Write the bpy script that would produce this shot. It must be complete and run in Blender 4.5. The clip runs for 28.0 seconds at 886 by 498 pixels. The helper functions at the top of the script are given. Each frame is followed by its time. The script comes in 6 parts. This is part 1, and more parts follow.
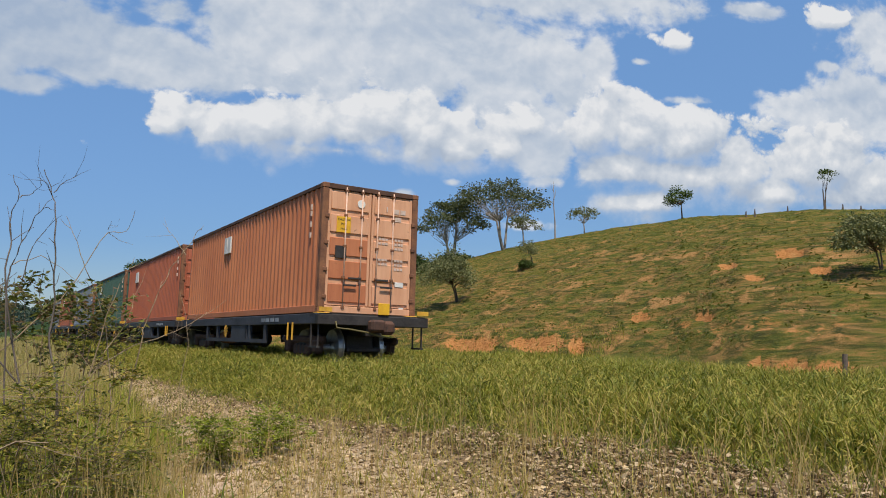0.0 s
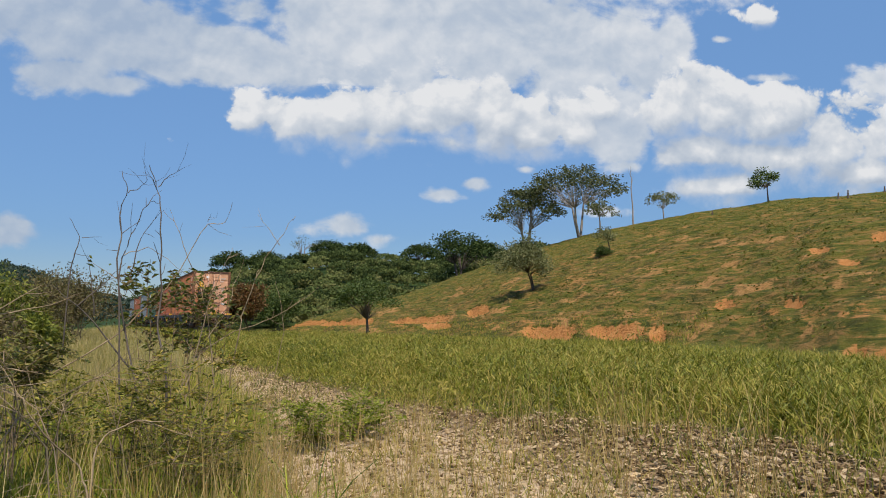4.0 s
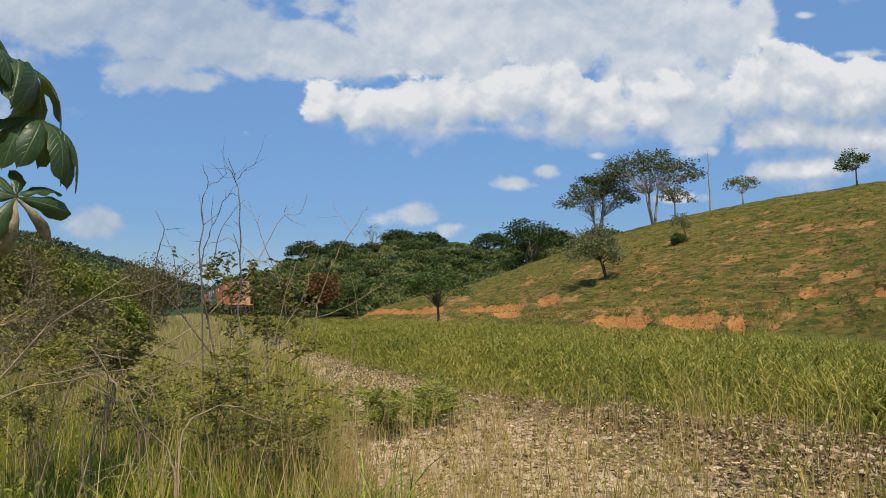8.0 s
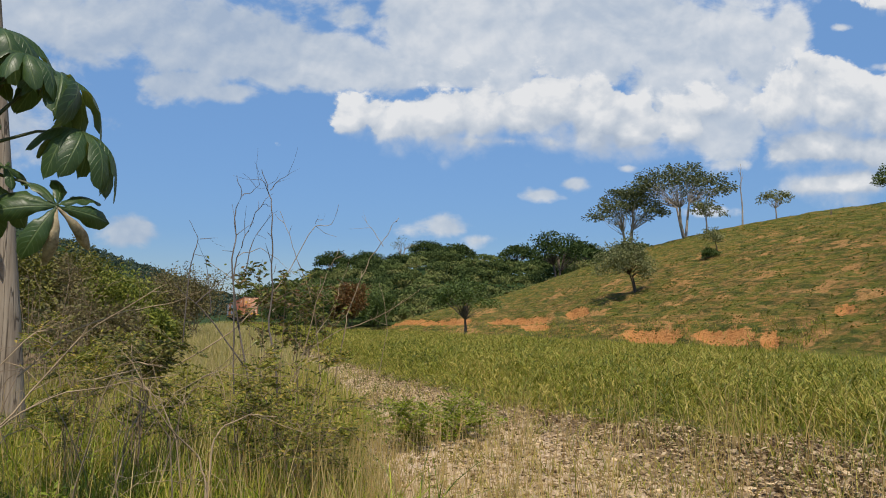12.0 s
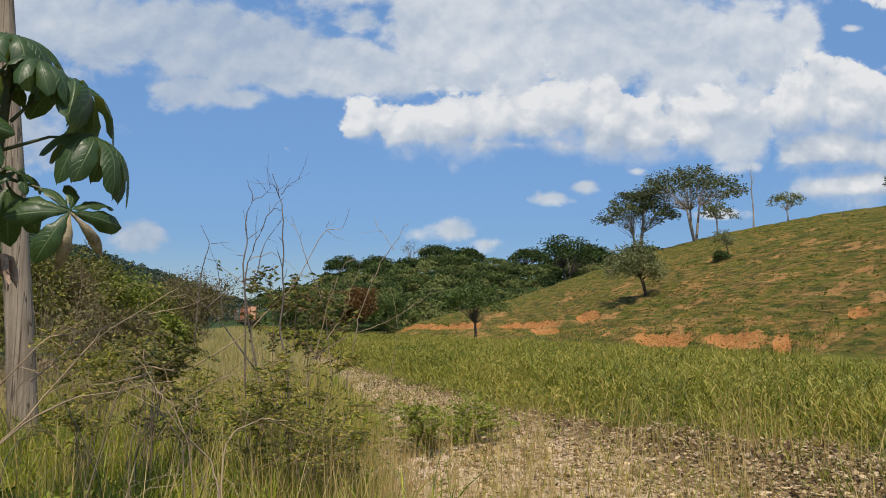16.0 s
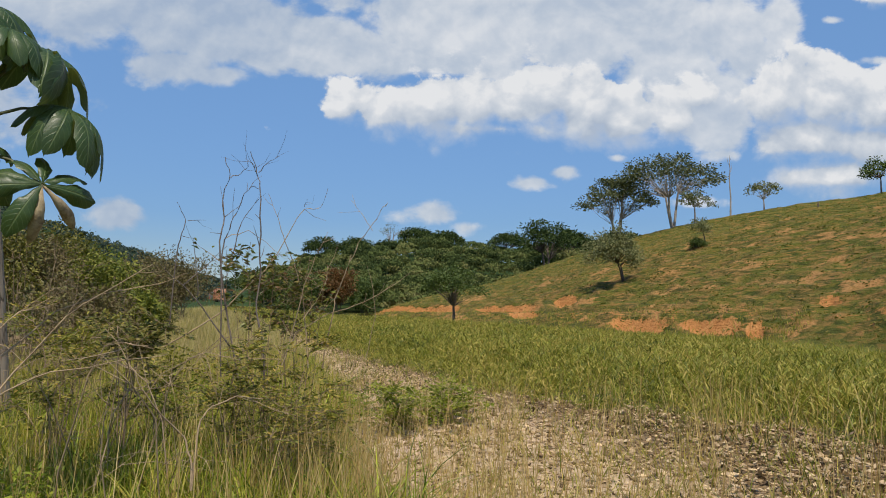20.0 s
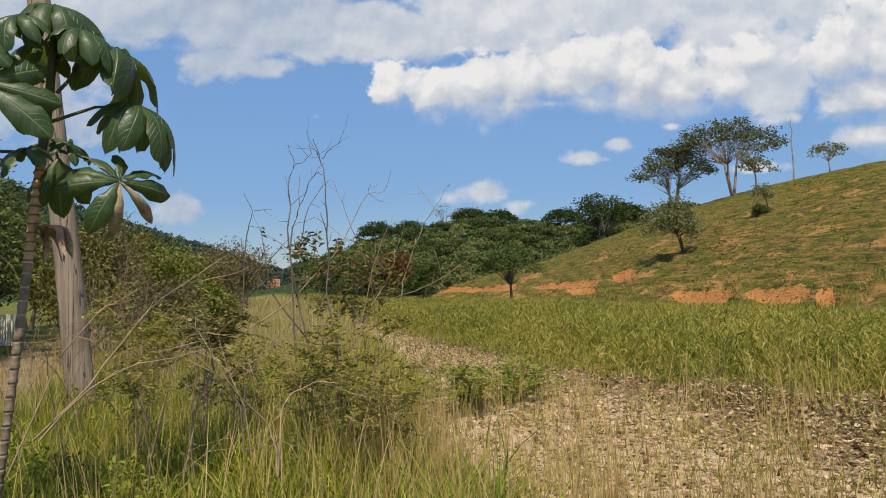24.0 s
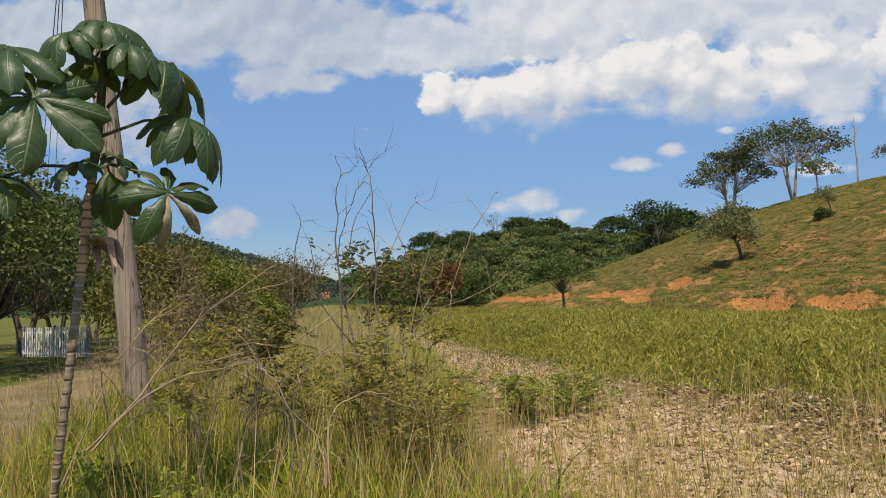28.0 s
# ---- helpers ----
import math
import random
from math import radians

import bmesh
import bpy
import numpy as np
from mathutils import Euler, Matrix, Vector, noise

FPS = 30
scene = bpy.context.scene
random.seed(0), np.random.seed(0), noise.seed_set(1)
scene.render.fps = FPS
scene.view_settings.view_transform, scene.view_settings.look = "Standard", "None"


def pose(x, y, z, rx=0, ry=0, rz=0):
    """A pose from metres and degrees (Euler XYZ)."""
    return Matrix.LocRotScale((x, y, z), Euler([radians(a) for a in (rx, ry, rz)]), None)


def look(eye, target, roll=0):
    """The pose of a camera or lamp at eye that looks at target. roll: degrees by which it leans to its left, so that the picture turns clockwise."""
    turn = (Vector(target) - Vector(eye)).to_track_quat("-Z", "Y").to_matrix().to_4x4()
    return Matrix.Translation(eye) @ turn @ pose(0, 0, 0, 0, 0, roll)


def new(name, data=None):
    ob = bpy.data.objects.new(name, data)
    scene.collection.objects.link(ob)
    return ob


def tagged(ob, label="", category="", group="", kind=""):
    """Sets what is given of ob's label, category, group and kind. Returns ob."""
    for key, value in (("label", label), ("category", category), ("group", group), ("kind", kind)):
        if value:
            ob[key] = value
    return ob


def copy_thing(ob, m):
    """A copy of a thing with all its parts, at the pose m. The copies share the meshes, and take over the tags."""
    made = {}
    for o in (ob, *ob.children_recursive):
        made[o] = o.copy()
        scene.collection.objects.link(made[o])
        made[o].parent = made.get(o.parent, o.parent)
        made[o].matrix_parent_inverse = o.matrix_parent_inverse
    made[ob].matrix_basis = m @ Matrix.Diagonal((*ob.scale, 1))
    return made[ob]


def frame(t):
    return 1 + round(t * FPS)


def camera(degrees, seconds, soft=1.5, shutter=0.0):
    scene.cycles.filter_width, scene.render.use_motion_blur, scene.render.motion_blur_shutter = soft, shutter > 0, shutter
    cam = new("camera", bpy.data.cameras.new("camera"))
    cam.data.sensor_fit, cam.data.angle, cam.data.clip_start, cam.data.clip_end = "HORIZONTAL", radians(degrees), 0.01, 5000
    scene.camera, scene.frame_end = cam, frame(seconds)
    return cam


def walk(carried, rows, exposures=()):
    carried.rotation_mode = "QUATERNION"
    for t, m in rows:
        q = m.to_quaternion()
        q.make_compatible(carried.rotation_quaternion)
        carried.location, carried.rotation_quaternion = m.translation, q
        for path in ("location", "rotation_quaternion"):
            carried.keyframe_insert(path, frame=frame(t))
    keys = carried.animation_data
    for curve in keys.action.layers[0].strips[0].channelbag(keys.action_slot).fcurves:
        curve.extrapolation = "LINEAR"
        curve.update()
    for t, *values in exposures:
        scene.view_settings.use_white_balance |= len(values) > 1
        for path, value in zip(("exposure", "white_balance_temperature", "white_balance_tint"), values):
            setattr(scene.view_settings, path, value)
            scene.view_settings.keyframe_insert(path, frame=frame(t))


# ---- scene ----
# Camera: a hand-held phone on one spot beside the line. Y runs along the track, z is up.
EYE_ROWS = [  # seconds, place, compass angle from the track, tilt, roll
    (0, 0.072, -0.019, 1.614, 32.42, 6.60, -0.46), (0.5, 0.047, -0.012, 1.611, 29.76, 6.58, -0.04), (1, 0.047, -0.030, 1.611, 29.78, 6.50, -0.30),
    (1.5, 0.039, -0.010, 1.610, 29.36, 6.38, -0.21), (2, 0.018, 0.001, 1.603, 29.45, 6.45, -0.29), (2.5, 0.008, -0.014, 1.601, 29.70, 6.29, -0.10),
    (3, 0.000, -0.000, 1.600, 29.40, 6.20, 0.00), (3.5, -0.029, -0.002, 1.596, 28.05, 5.95, -0.21), (4, -0.037, 0.001, 1.595, 26.45, 5.75, -0.62),
    (4.5, -0.037, 0.007, 1.604, 25.49, 5.65, -0.57), (6.5, -0.036, 0.045, 1.610, 23.43, 4.75, 0.07), (7, -0.042, 0.056, 1.605, 22.23, 4.73, -0.08),
    (7.5, -0.039, 0.051, 1.601, 21.33, 4.81, -0.39), (8, -0.045, 0.023, 1.599, 20.83, 4.89, -0.49), (8.5, -0.050, 0.038, 1.601, 20.28, 5.03, -0.29),
    (9, -0.048, 0.031, 1.605, 19.78, 5.25, -0.39), (9.5, -0.060, 0.036, 1.604, 19.39, 5.44, -0.30), (10, -0.057, 0.029, 1.603, 19.25, 5.53, -0.26),
    (10.5, -0.057, 0.022, 1.604, 19.08, 5.65, -0.08), (11, -0.055, 0.033, 1.601, 18.93, 5.69, 0.08), (11.5, -0.062, 0.028, 1.603, 18.76, 5.77, 0.27),
    (12, -0.062, 0.029, 1.605, 18.60, 5.82, 0.35), (12.5, -0.065, 0.026, 1.608, 18.44, 5.89, 0.31), (14.5, -0.040, 0.051, 1.603, 17.96, 6.13, 0.04),
    (15, -0.043, 0.040, 1.604, 17.83, 6.17, 0.04), (15.5, -0.054, 0.055, 1.606, 17.77, 6.20, 0.08), (16, -0.069, 0.043, 1.602, 17.84, 6.13, 0.18),
    (16.5, -0.077, 0.049, 1.606, 17.98, 6.06, 0.61), (17, -0.089, 0.026, 1.601, 18.07, 6.00, 0.79), (17.5, -0.088, 0.059, 1.593, 18.28, 5.59, 1.24),
    (18, -0.078, 0.073, 1.589, 18.67, 5.25, 1.28), (18.5, -0.074, 0.065, 1.595, 18.99, 5.20, 1.21), (19, -0.053, 0.079, 1.592, 19.21, 5.02, 1.18),
    (19.5, -0.062, 0.052, 1.592, 19.39, 4.92, 1.08), (20, -0.058, 0.035, 1.588, 19.48, 4.79, 1.00), (20.5, -0.049, 0.041, 1.595, 19.41, 4.74, 0.27),
    (21, -0.046, 0.046, 1.594, 19.27, 4.74, -0.48), (21.5, -0.031, 0.059, 1.597, 19.12, 4.72, -0.84), (23.5, -0.124, 0.096, 1.570, 17.39, 3.04, -1.54),
    (24, -0.145, 0.130, 1.583, 15.19, 3.24, -1.32), (24.5, -0.093, 0.162, 1.576, 12.97, 3.44, -1.48), (25, -0.092, 0.169, 1.575, 12.70, 3.59, -1.62),
    (25.5, -0.087, 0.155, 1.575, 12.51, 3.60, -1.86), (26, -0.099, 0.193, 1.571, 12.28, 3.73, -2.06), (26.5, -0.110, 0.166, 1.566, 12.01, 3.95, -2.12),
    (27, -0.118, 0.169, 1.563, 11.50, 4.10, -2.00), (27.5, -0.116, 0.165, 1.565, 11.28, 4.14, -1.99), (28, -0.100, 0.214, 1.573, 11.13, 4.14, -1.85),
]
cam = camera(63.38, 28.0, soft=1.0)
walk(cam, [(t, pose(x, y, z, 90 + tilt, 0, -turn) @ pose(0, 0, 0, 0, 0, roll)) for t, x, y, z, turn, tilt, roll in EYE_ROWS], [(0.0, 0.0, 6500, 10), (21.0, 0.0, 6500, 10), (25.0, 0.09, 6850, 12), (28.0, 0.09, 6850, 12)])

# ---- light ----
SUN_TURN, SUN_HIGH = 196.0, 63.0          # degrees: from the track's direction, and above the horizon
scene.view_settings.exposure = 0.0
sun_way = Vector((math.sin(radians(SUN_TURN)) * math.cos(radians(SUN_HIGH)), math.cos(radians(SUN_TURN)) * math.cos(radians(SUN_HIGH)), math.sin(radians(SUN_HIGH))))
sun_data = bpy.data.lights.new("sun", "SUN")
sun_data.energy, sun_data.angle, sun_data.color = 5.0, radians(0.6), (1.0, 0.91, 0.77)
sun = new("sun", sun_data)
sun.matrix_world = look((0, 0, 60), Vector((0, 0, 60)) - sun_way)


class Nodes:
    """Short hand for wiring a node tree."""
    def __init__(self, tree):
        self.tree = tree
        tree.nodes.clear()

    def add(self, kind, inputs=()):
        node = self.tree.nodes.new(kind)
        return self.feed(node, inputs)

    def feed(self, node, inputs):
        for key, value in dict(inputs).items():
            if hasattr(value, "is_output"):
                self.tree.links.new(value, node.inputs[key])
            elif hasattr(value, "outputs"):
                self.tree.links.new(value.outputs[0], node.inputs[key])
            else:
                node.inputs[key].default_value = value
        return node

    def math(self, op, a, b=0.0, c=0.0, clamp=False):
        node = self.add("ShaderNodeMath", {0: a, 1: b, 2: c})
        node.operation, node.use_clamp = op, clamp
        return node.outputs[0]

    def vec(self, op, a, b=(0, 0, 0)):
        node = self.add("ShaderNodeVectorMath", {0: a, 1: b})
        node.operation = op
        return node.outputs["Value"] if op in ("DOT_PRODUCT", "LENGTH") else node.outputs[0]

    def noise(self, vector, scale, detail=4.0, rough=0.55, distort=0.0):
        return self.add("ShaderNodeTexNoise", {"Vector": vector, "Scale": scale, "Detail": detail, "Roughness": rough, "Distortion": distort})

    def ramp(self, fac, stops, mode="LINEAR"):
        node = self.add("ShaderNodeValToRGB", {0: fac})
        node.color_ramp.interpolation = mode
        while len(node.color_ramp.elements) < len(stops):
            node.color_ramp.elements.new(0.5)
        for e, (p, c) in zip(node.color_ramp.elements, stops):
            e.position, e.color = p, (*c, 1) if len(c) == 3 else c
        return node.outputs[0]

    def mix(self, fac, a, b, mode="MIX"):
        node = self.add("ShaderNodeMix")
        node.data_type, node.blend_type = "RGBA", mode
        return self.feed(node, {0: fac, 6: a, 7: b}).outputs[2]

    def smooth(self, x, lo, hi):
        if lo > hi:
            return self.math("SUBTRACT", 1.0, self.smooth(x, hi, lo))
        node = self.add("ShaderNodeMapRange", {0: x, 1: lo, 2: hi, 3: 0.0, 4: 1.0})
        node.interpolation_type = "SMOOTHSTEP"
        return node.outputs[0]

    def field(self, name):
        node = self.add("ShaderNodeAttribute")
        node.attribute_name = name
        return node.outputs["Fac"]


def grey(v):
    return (v, v, v)


def make_sky():
    """Blue sky with fair-weather cumulus, laid out in the tangent plane of one direction."""
    world = bpy.data.worlds.new("sky")
    scene.world = world
    world.use_nodes = True
    n = Nodes(world.node_tree)
    sky = n.add("ShaderNodeTexSky")
    sky.sky_type, sky.sun_disc, sky.sun_elevation, sky.sun_rotation = "NISHITA", False, radians(SUN_HIGH), radians(SUN_TURN)
    sky.air_density, sky.dust_density, sky.ozone_density = 1.1, 0.0, 3.5
    way = n.add("ShaderNodeTexCoord").outputs["Generated"]
    turn, tilt = radians(18.0), radians(6.0)
    ahead = Vector((math.sin(turn) * math.cos(tilt), math.cos(turn) * math.cos(tilt), math.sin(tilt)))
    level = Vector((math.cos(turn), -math.sin(turn), 0))
    roll = radians(0.9)
    right = level * math.cos(roll) + level.cross(ahead) * math.sin(roll)
    above = right.cross(ahead)
    depth = n.vec("DOT_PRODUCT", way, ahead)
    front = n.math("MAXIMUM", depth, 0.08)
    u = n.math("DIVIDE", n.vec("DOT_PRODUCT", way, right), front)
    v = n.math("DIVIDE", n.vec("DOT_PRODUCT", way, above), front)
    flat = n.add("ShaderNodeCombineXYZ", {0: u, 1: v}).outputs[0]

    def field(heaps, at):
        total = None
        for cu, cv, su, sv, weight in heaps:
            off = n.vec("MULTIPLY", n.vec("SUBTRACT", at, (cu, cv, 0)), (1 / su, 1 / sv, 1))
            blob = n.math("MULTIPLY_ADD", n.vec("LENGTH", off), -max(weight, 0.85), weight)
            total = blob if total is None else n.math("SMOOTH_MAX", total, blob, 0.1)
        return n.math("MAXIMUM", total, -2.0)
    warp = n.vec("MULTIPLY", flat, (1.0, 1.2, 1.0))

    def knobs(at, detail):
        soft = n.noise(at, 9.0, detail + 3.0, 0.56, 0.3)
        bent = n.vec("ADD", at, n.vec("MULTIPLY", n.vec("SUBTRACT", soft.outputs["Color"], (0.5, 0.5, 0.5)), (0.05, 0.05, 0.0)))
        cells = n.add("ShaderNodeTexVoronoi", {"Vector": bent, "Scale": 19.0, "Detail": detail, "Roughness": 0.5, "Lacunarity": 2.2})
        cells.normalize = True
        return n.math("ADD", n.math("MULTIPLY", soft.outputs["Fac"], 0.5), n.math("MULTIPLY", n.math("SUBTRACT", 0.72, cells.outputs["Distance"]), 0.55))
    # heaped clouds: crisp sunlit tops, soft grey bases
    big, lit = knobs(warp, 4.0), knobs(n.vec("ADD", warp, (-0.006, 0.022, 0)), 2.0)
    heap = field(CUMULUS_WEST + CUMULUS_EAST, flat)
    fall = n.math("SUBTRACT", heap, field(CUMULUS_WEST + CUMULUS_EAST, n.vec("ADD", flat, (-0.008, 0.026, 0))))
    dens = n.math("ADD", n.math("MULTIPLY", heap, 0.6), n.math("ADD", n.math("MULTIPLY", big, 2.2), -1.0))
    edge = n.add("ShaderNodeMapRange", {0: fall, 1: -0.3, 2: 0.25, 3: 0.75, 4: 0.14}).outputs[0]
    cover = n.smooth(n.math("DIVIDE", dens, edge), 0.0, 1.0)
    fine = n.noise(warp, 30.0, 5.0, 0.55, 0.2).outputs["Fac"]
    relief = n.math("MULTIPLY", n.math("SUBTRACT", big, lit), 2.1)
    shade = n.math("ADD", n.math("ADD", 0.57, n.math("MULTIPLY", fall, 0.75)), n.math("ADD", relief, n.math("MULTIPLY", n.math("SUBTRACT", fine, 0.5), 0.2)))
    heaped = n.ramp(shade, [(0.35, (0.50, 0.58, 0.70)), (0.62, (0.66, 0.72, 0.80)), (0.82, (0.80, 0.835, 0.88)), (1.02, (0.965, 0.97, 0.975))])
    # thin spread-out cloud behind them
    drift = n.noise(n.vec("MULTIPLY", warp, (1.0, 1.5, 1.0)), 6.0, 7.0, 0.6, 0.5).outputs["Fac"]
    dense = n.math("ADD", n.math("MULTIPLY", field(VEIL_WEST + VEIL_MIDDLE + VEIL_EAST, flat), 0.9), n.math("MULTIPLY", n.math("SUBTRACT", n.math("ADD", n.math("ADD", n.math("MULTIPLY", drift, 0.5), n.math("MULTIPLY", big, 0.3)), n.math("MULTIPLY", fine, 0.2)), 0.42), 3.6))
    thin = n.math("MULTIPLY", n.smooth(dense, -0.1, 0.38), 0.93)
    broad = n.noise(warp, 4.0, 3.0, 0.5).outputs["Fac"]
    pale = n.math("ADD", n.math("ADD", 0.34, n.math("MULTIPLY", relief, 0.7)), n.math("ADD", n.math("MULTIPLY", n.math("SUBTRACT", broad, 0.5), 0.8), n.math("MULTIPLY", n.smooth(u, -0.45, 0.1), 0.3)))
    veil = n.ramp(pale, [(0.2, (0.47, 0.57, 0.72)), (0.5, (0.64, 0.71, 0.80)), (0.85, (0.90, 0.92, 0.94))])
    cloud = n.mix(cover, veil, heaped)
    cover = n.math("MAXIMUM", cover, thin)
    wide = n.noise(way, 2.2, 7.0, 0.6, 0.3).outputs["Fac"]
    behind = n.math("MULTIPLY", n.smooth(wide, 0.5, 0.68), n.smooth(depth, 0.62, 0.3))
    cover = n.math("MULTIPLY", n.math("MAXIMUM", n.math("MULTIPLY", cover, n.smooth(depth, 0.3, 0.62)), behind), 0.95)
    rise = n.add("ShaderNodeSeparateXYZ", {0: way}).outputs[2]
    tone = n.ramp(rise, [(0.0, (0.36, 0.385, 0.48)), (0.12, (0.39, 0.485, 0.63)), (0.4, (0.81, 0.935, 1.02))])
    back_sky = n.add("ShaderNodeBackground", {0: n.mix(1.0, sky.outputs[0], tone, "MULTIPLY"), 1: SKY_STRENGTH})
    back_cloud = n.add("ShaderNodeBackground", {0: cloud, 1: CLOUD_STRENGTH})
    both = n.add("ShaderNodeMixShader", {0: cover, 1: back_sky.outputs[0], 2: back_cloud.outputs[0]})
    n.add("ShaderNodeOutputWorld", {0: both.outputs[0]})
    world.cycles.sampling_method, world.cycles.sample_map_resolution = "MANUAL", 512


SKY_STRENGTH, CLOUD_STRENGTH = 0.15, 0.83
# heaps: centre and half-size in the plane, thickness
CUMULUS_WEST = [
    (-0.113, 0.175, 0.035, 0.035, 1), (-0.062, 0.167, 0.055, 0.047, 1), (0.009, 0.175, 0.063, 0.055, 1.1), (0.072, 0.178, 0.063, 0.059, 1.1), (0.127, 0.174, 0.071, 0.059, 1.1),
    (0.17, 0.189, 0.051, 0.061, 1.2), (0.222, 0.173, 0.059, 0.063, 1.2), (0.285, 0.157, 0.075, 0.047, 1.1), (0.348, 0.162, 0.059, 0.046, 1), (0.285, 0.181, 0.04, 0.032, 0.8),
    (0.103, 0.146, 0.221, 0.025, 0.8), (0.38, 0.192, 0.032, 0.032, 0.8),
]
CUMULUS_EAST = [
    (0.499, 0.196, 0.07, 0.06, 1.2), (0.574, 0.191, 0.086, 0.065, 1.2), (0.65, 0.181, 0.093, 0.061, 1.2), (0.546, 0.134, 0.104, 0.051, 1.1), (0.66, 0.128, 0.109, 0.052, 1.1),
    (0.759, 0.14, 0.092, 0.062, 1.1), (0.861, 0.143, 0.106, 0.068, 1.1), (0.933, 0.159, 0.087, 0.069, 1.1), (0.81, 0.106, 0.147, 0.049, 1.1), (0.565, 0.087, 0.095, 0.034, 1),
    (0.989, 0.11, 0.111, 0.069, 1), (0.635, 0.341, 0.045, 0.024, 0.8), (0.913, 0.396, 0.064, 0.026, 0.8),
]
VEIL_WEST = [
    (-0.613, 0.2, 0.129, 0.081, 0.5), (-0.708, 0.316, 0.132, 0.055, 1), (-0.553, 0.327, 0.117, 0.047, 0.9), (-0.429, 0.311, 0.133, 0.047, 1), (-0.304, 0.279, 0.117, 0.043, 1),
    (-0.195, 0.262, 0.102, 0.035, 1), (-0.101, 0.254, 0.071, 0.027, 0.9), (-0.344, 0.228, 0.055, 0.025, 0.8), (-0.289, 0.216, 0.047, 0.017, 0.6), (-0.116, 0.325, 0.047, 0.024, 0.4),
    (-0.554, 0.245, 0.07, 0.031, 0.5), (-0.678, 0.238, 0.093, 0.031, 0.5),
]
VEIL_MIDDLE = [
    (-0.054, 0.242, 0.102, 0.025, 0.9), (0.088, 0.233, 0.071, 0.022, 0.9), (0.238, 0.248, 0.047, 0.024, 0.6), (-0.022, 0.304, 0.055, 0.055, 1), (0.073, 0.288, 0.095, 0.055, 1.1),
    (0.049, 0.336, 0.095, 0.039, 1), (0.183, 0.319, 0.103, 0.071, 1.1), (0.183, 0.256, 0.055, 0.031, 0.8), (0.326, 0.311, 0.103, 0.055, 1.1), (0.357, 0.231, 0.071, 0.063, 1.1),
    (0.412, 0.176, 0.048, 0.055, 1), (0.428, 0.286, 0.064, 0.071, 1.1), (0.492, 0.294, 0.032, 0.047, 0.8), (0.105, 0.406, 0.316, 0.063, 1), (0.382, 0.413, 0.238, 0.063, 1),
]
VEIL_EAST = [
    (0.65, 0.246, 0.059, 0.01, 0.5), (0.892, 0.24, 0.075, 0.041, 0.9), (0.967, 0.252, 0.099, 0.055, 0.9), (0.918, 0.319, 0.027, 0.013, 0.6), (0.568, 0.302, 0.019, 0.007, 0.4),
    (0.778, 0.4, 0.061, 0.018, 0.6), (1.076, 0.365, 0.137, 0.056, 0.9), (0.418, 0.113, 0.045, 0.015, 0.3), (0.146, 0.071, 0.032, 0.014, 0.45), (0.193, 0.087, 0.032, 0.014, 0.45),
    (0.269, 0.107, 0.024, 0.009, 0.3), (0.015, 0.027, 0.055, 0.02, 0.6), (0.059, 0.009, 0.036, 0.016, 0.5), (-0.428, 0.025, 0.044, 0.024, 0.4), (0.383, 0.046, 0.053, 0.012, 0.4),
]
make_sky()

# ---- materials ----
def material(name):
    m = bpy.data.materials.new(name)
    m.use_nodes = True
    return m, Nodes(m.node_tree)


def surface(n, colour, rough=0.8, metal=0.0, bump=None, strength=0.3, distance=0.02, through_light=None, spec=0.4):
    inputs = {"Base Color": colour, "Roughness": rough, "Metallic": metal, "Specular IOR Level": spec}
    if bump is not None:
        inputs["Normal"] = n.add("ShaderNodeBump", {"Strength": strength, "Distance": distance, "Height": bump}).outputs[0]
    skin = n.add("ShaderNodeBsdfPrincipled", inputs)
    last = skin.outputs[0]
    if through_light:
        soft = n.add("ShaderNodeBsdfTranslucent", {0: colour})
        last = n.add("ShaderNodeMixShader", {0: through_light, 1: last, 2: soft.outputs[0]}).outputs[0]
    n.add("ShaderNodeOutputMaterial", {0: last})


def worn(name, light, dark, scale=3.0, fine=40.0, rough=0.8, metal=0.0, bump=0.3, distance=0.01, spec=0.4, stops=(0.35, 0.65)):
    """A surface that varies between two colours at two scales."""
    m, n = material(name)
    at = n.add("ShaderNodeTexCoord").outputs["Object"]
    a = n.noise(at, scale, 5.0, 0.6).outputs["Fac"]
    b = n.noise(at, fine, 4.0, 0.6).outputs["Fac"]
    both = n.math("ADD", n.math("MULTIPLY", a, 0.65), n.math("MULTIPLY", b, 0.35))
    colour = n.ramp(both, [(stops[0], dark), (stops[1], light)])
    surface(n, colour, rough, metal, b, bump, distance, None, spec)
    return m


def leafy(name, colours, through_light=0.35, rough=0.55, spec=0.35, patch=0.0):
    """Leaves and blades: each one has its own tint."""
    m, n = material(name)
    own = n.add("ShaderNodeNewGeometry").outputs["Random Per Island"]
    step = 1.0 / max(1, len(colours) - 1)
    if patch:
        at = n.add("ShaderNodeTexCoord").outputs["Object"]
        drift = n.noise(at, patch, 2.0).outputs["Fac"]
        own = n.math("ADD", n.math("MULTIPLY", own, 0.6), n.math("MULTIPLY", n.math("SUBTRACT", drift, 0.28), 0.95), clamp=True)
    colour = n.ramp(own, [(i * step, c) for i, c in enumerate(colours)])
    surface(n, colour, rough, 0.0, None, through_light=through_light, spec=spec)
    return m


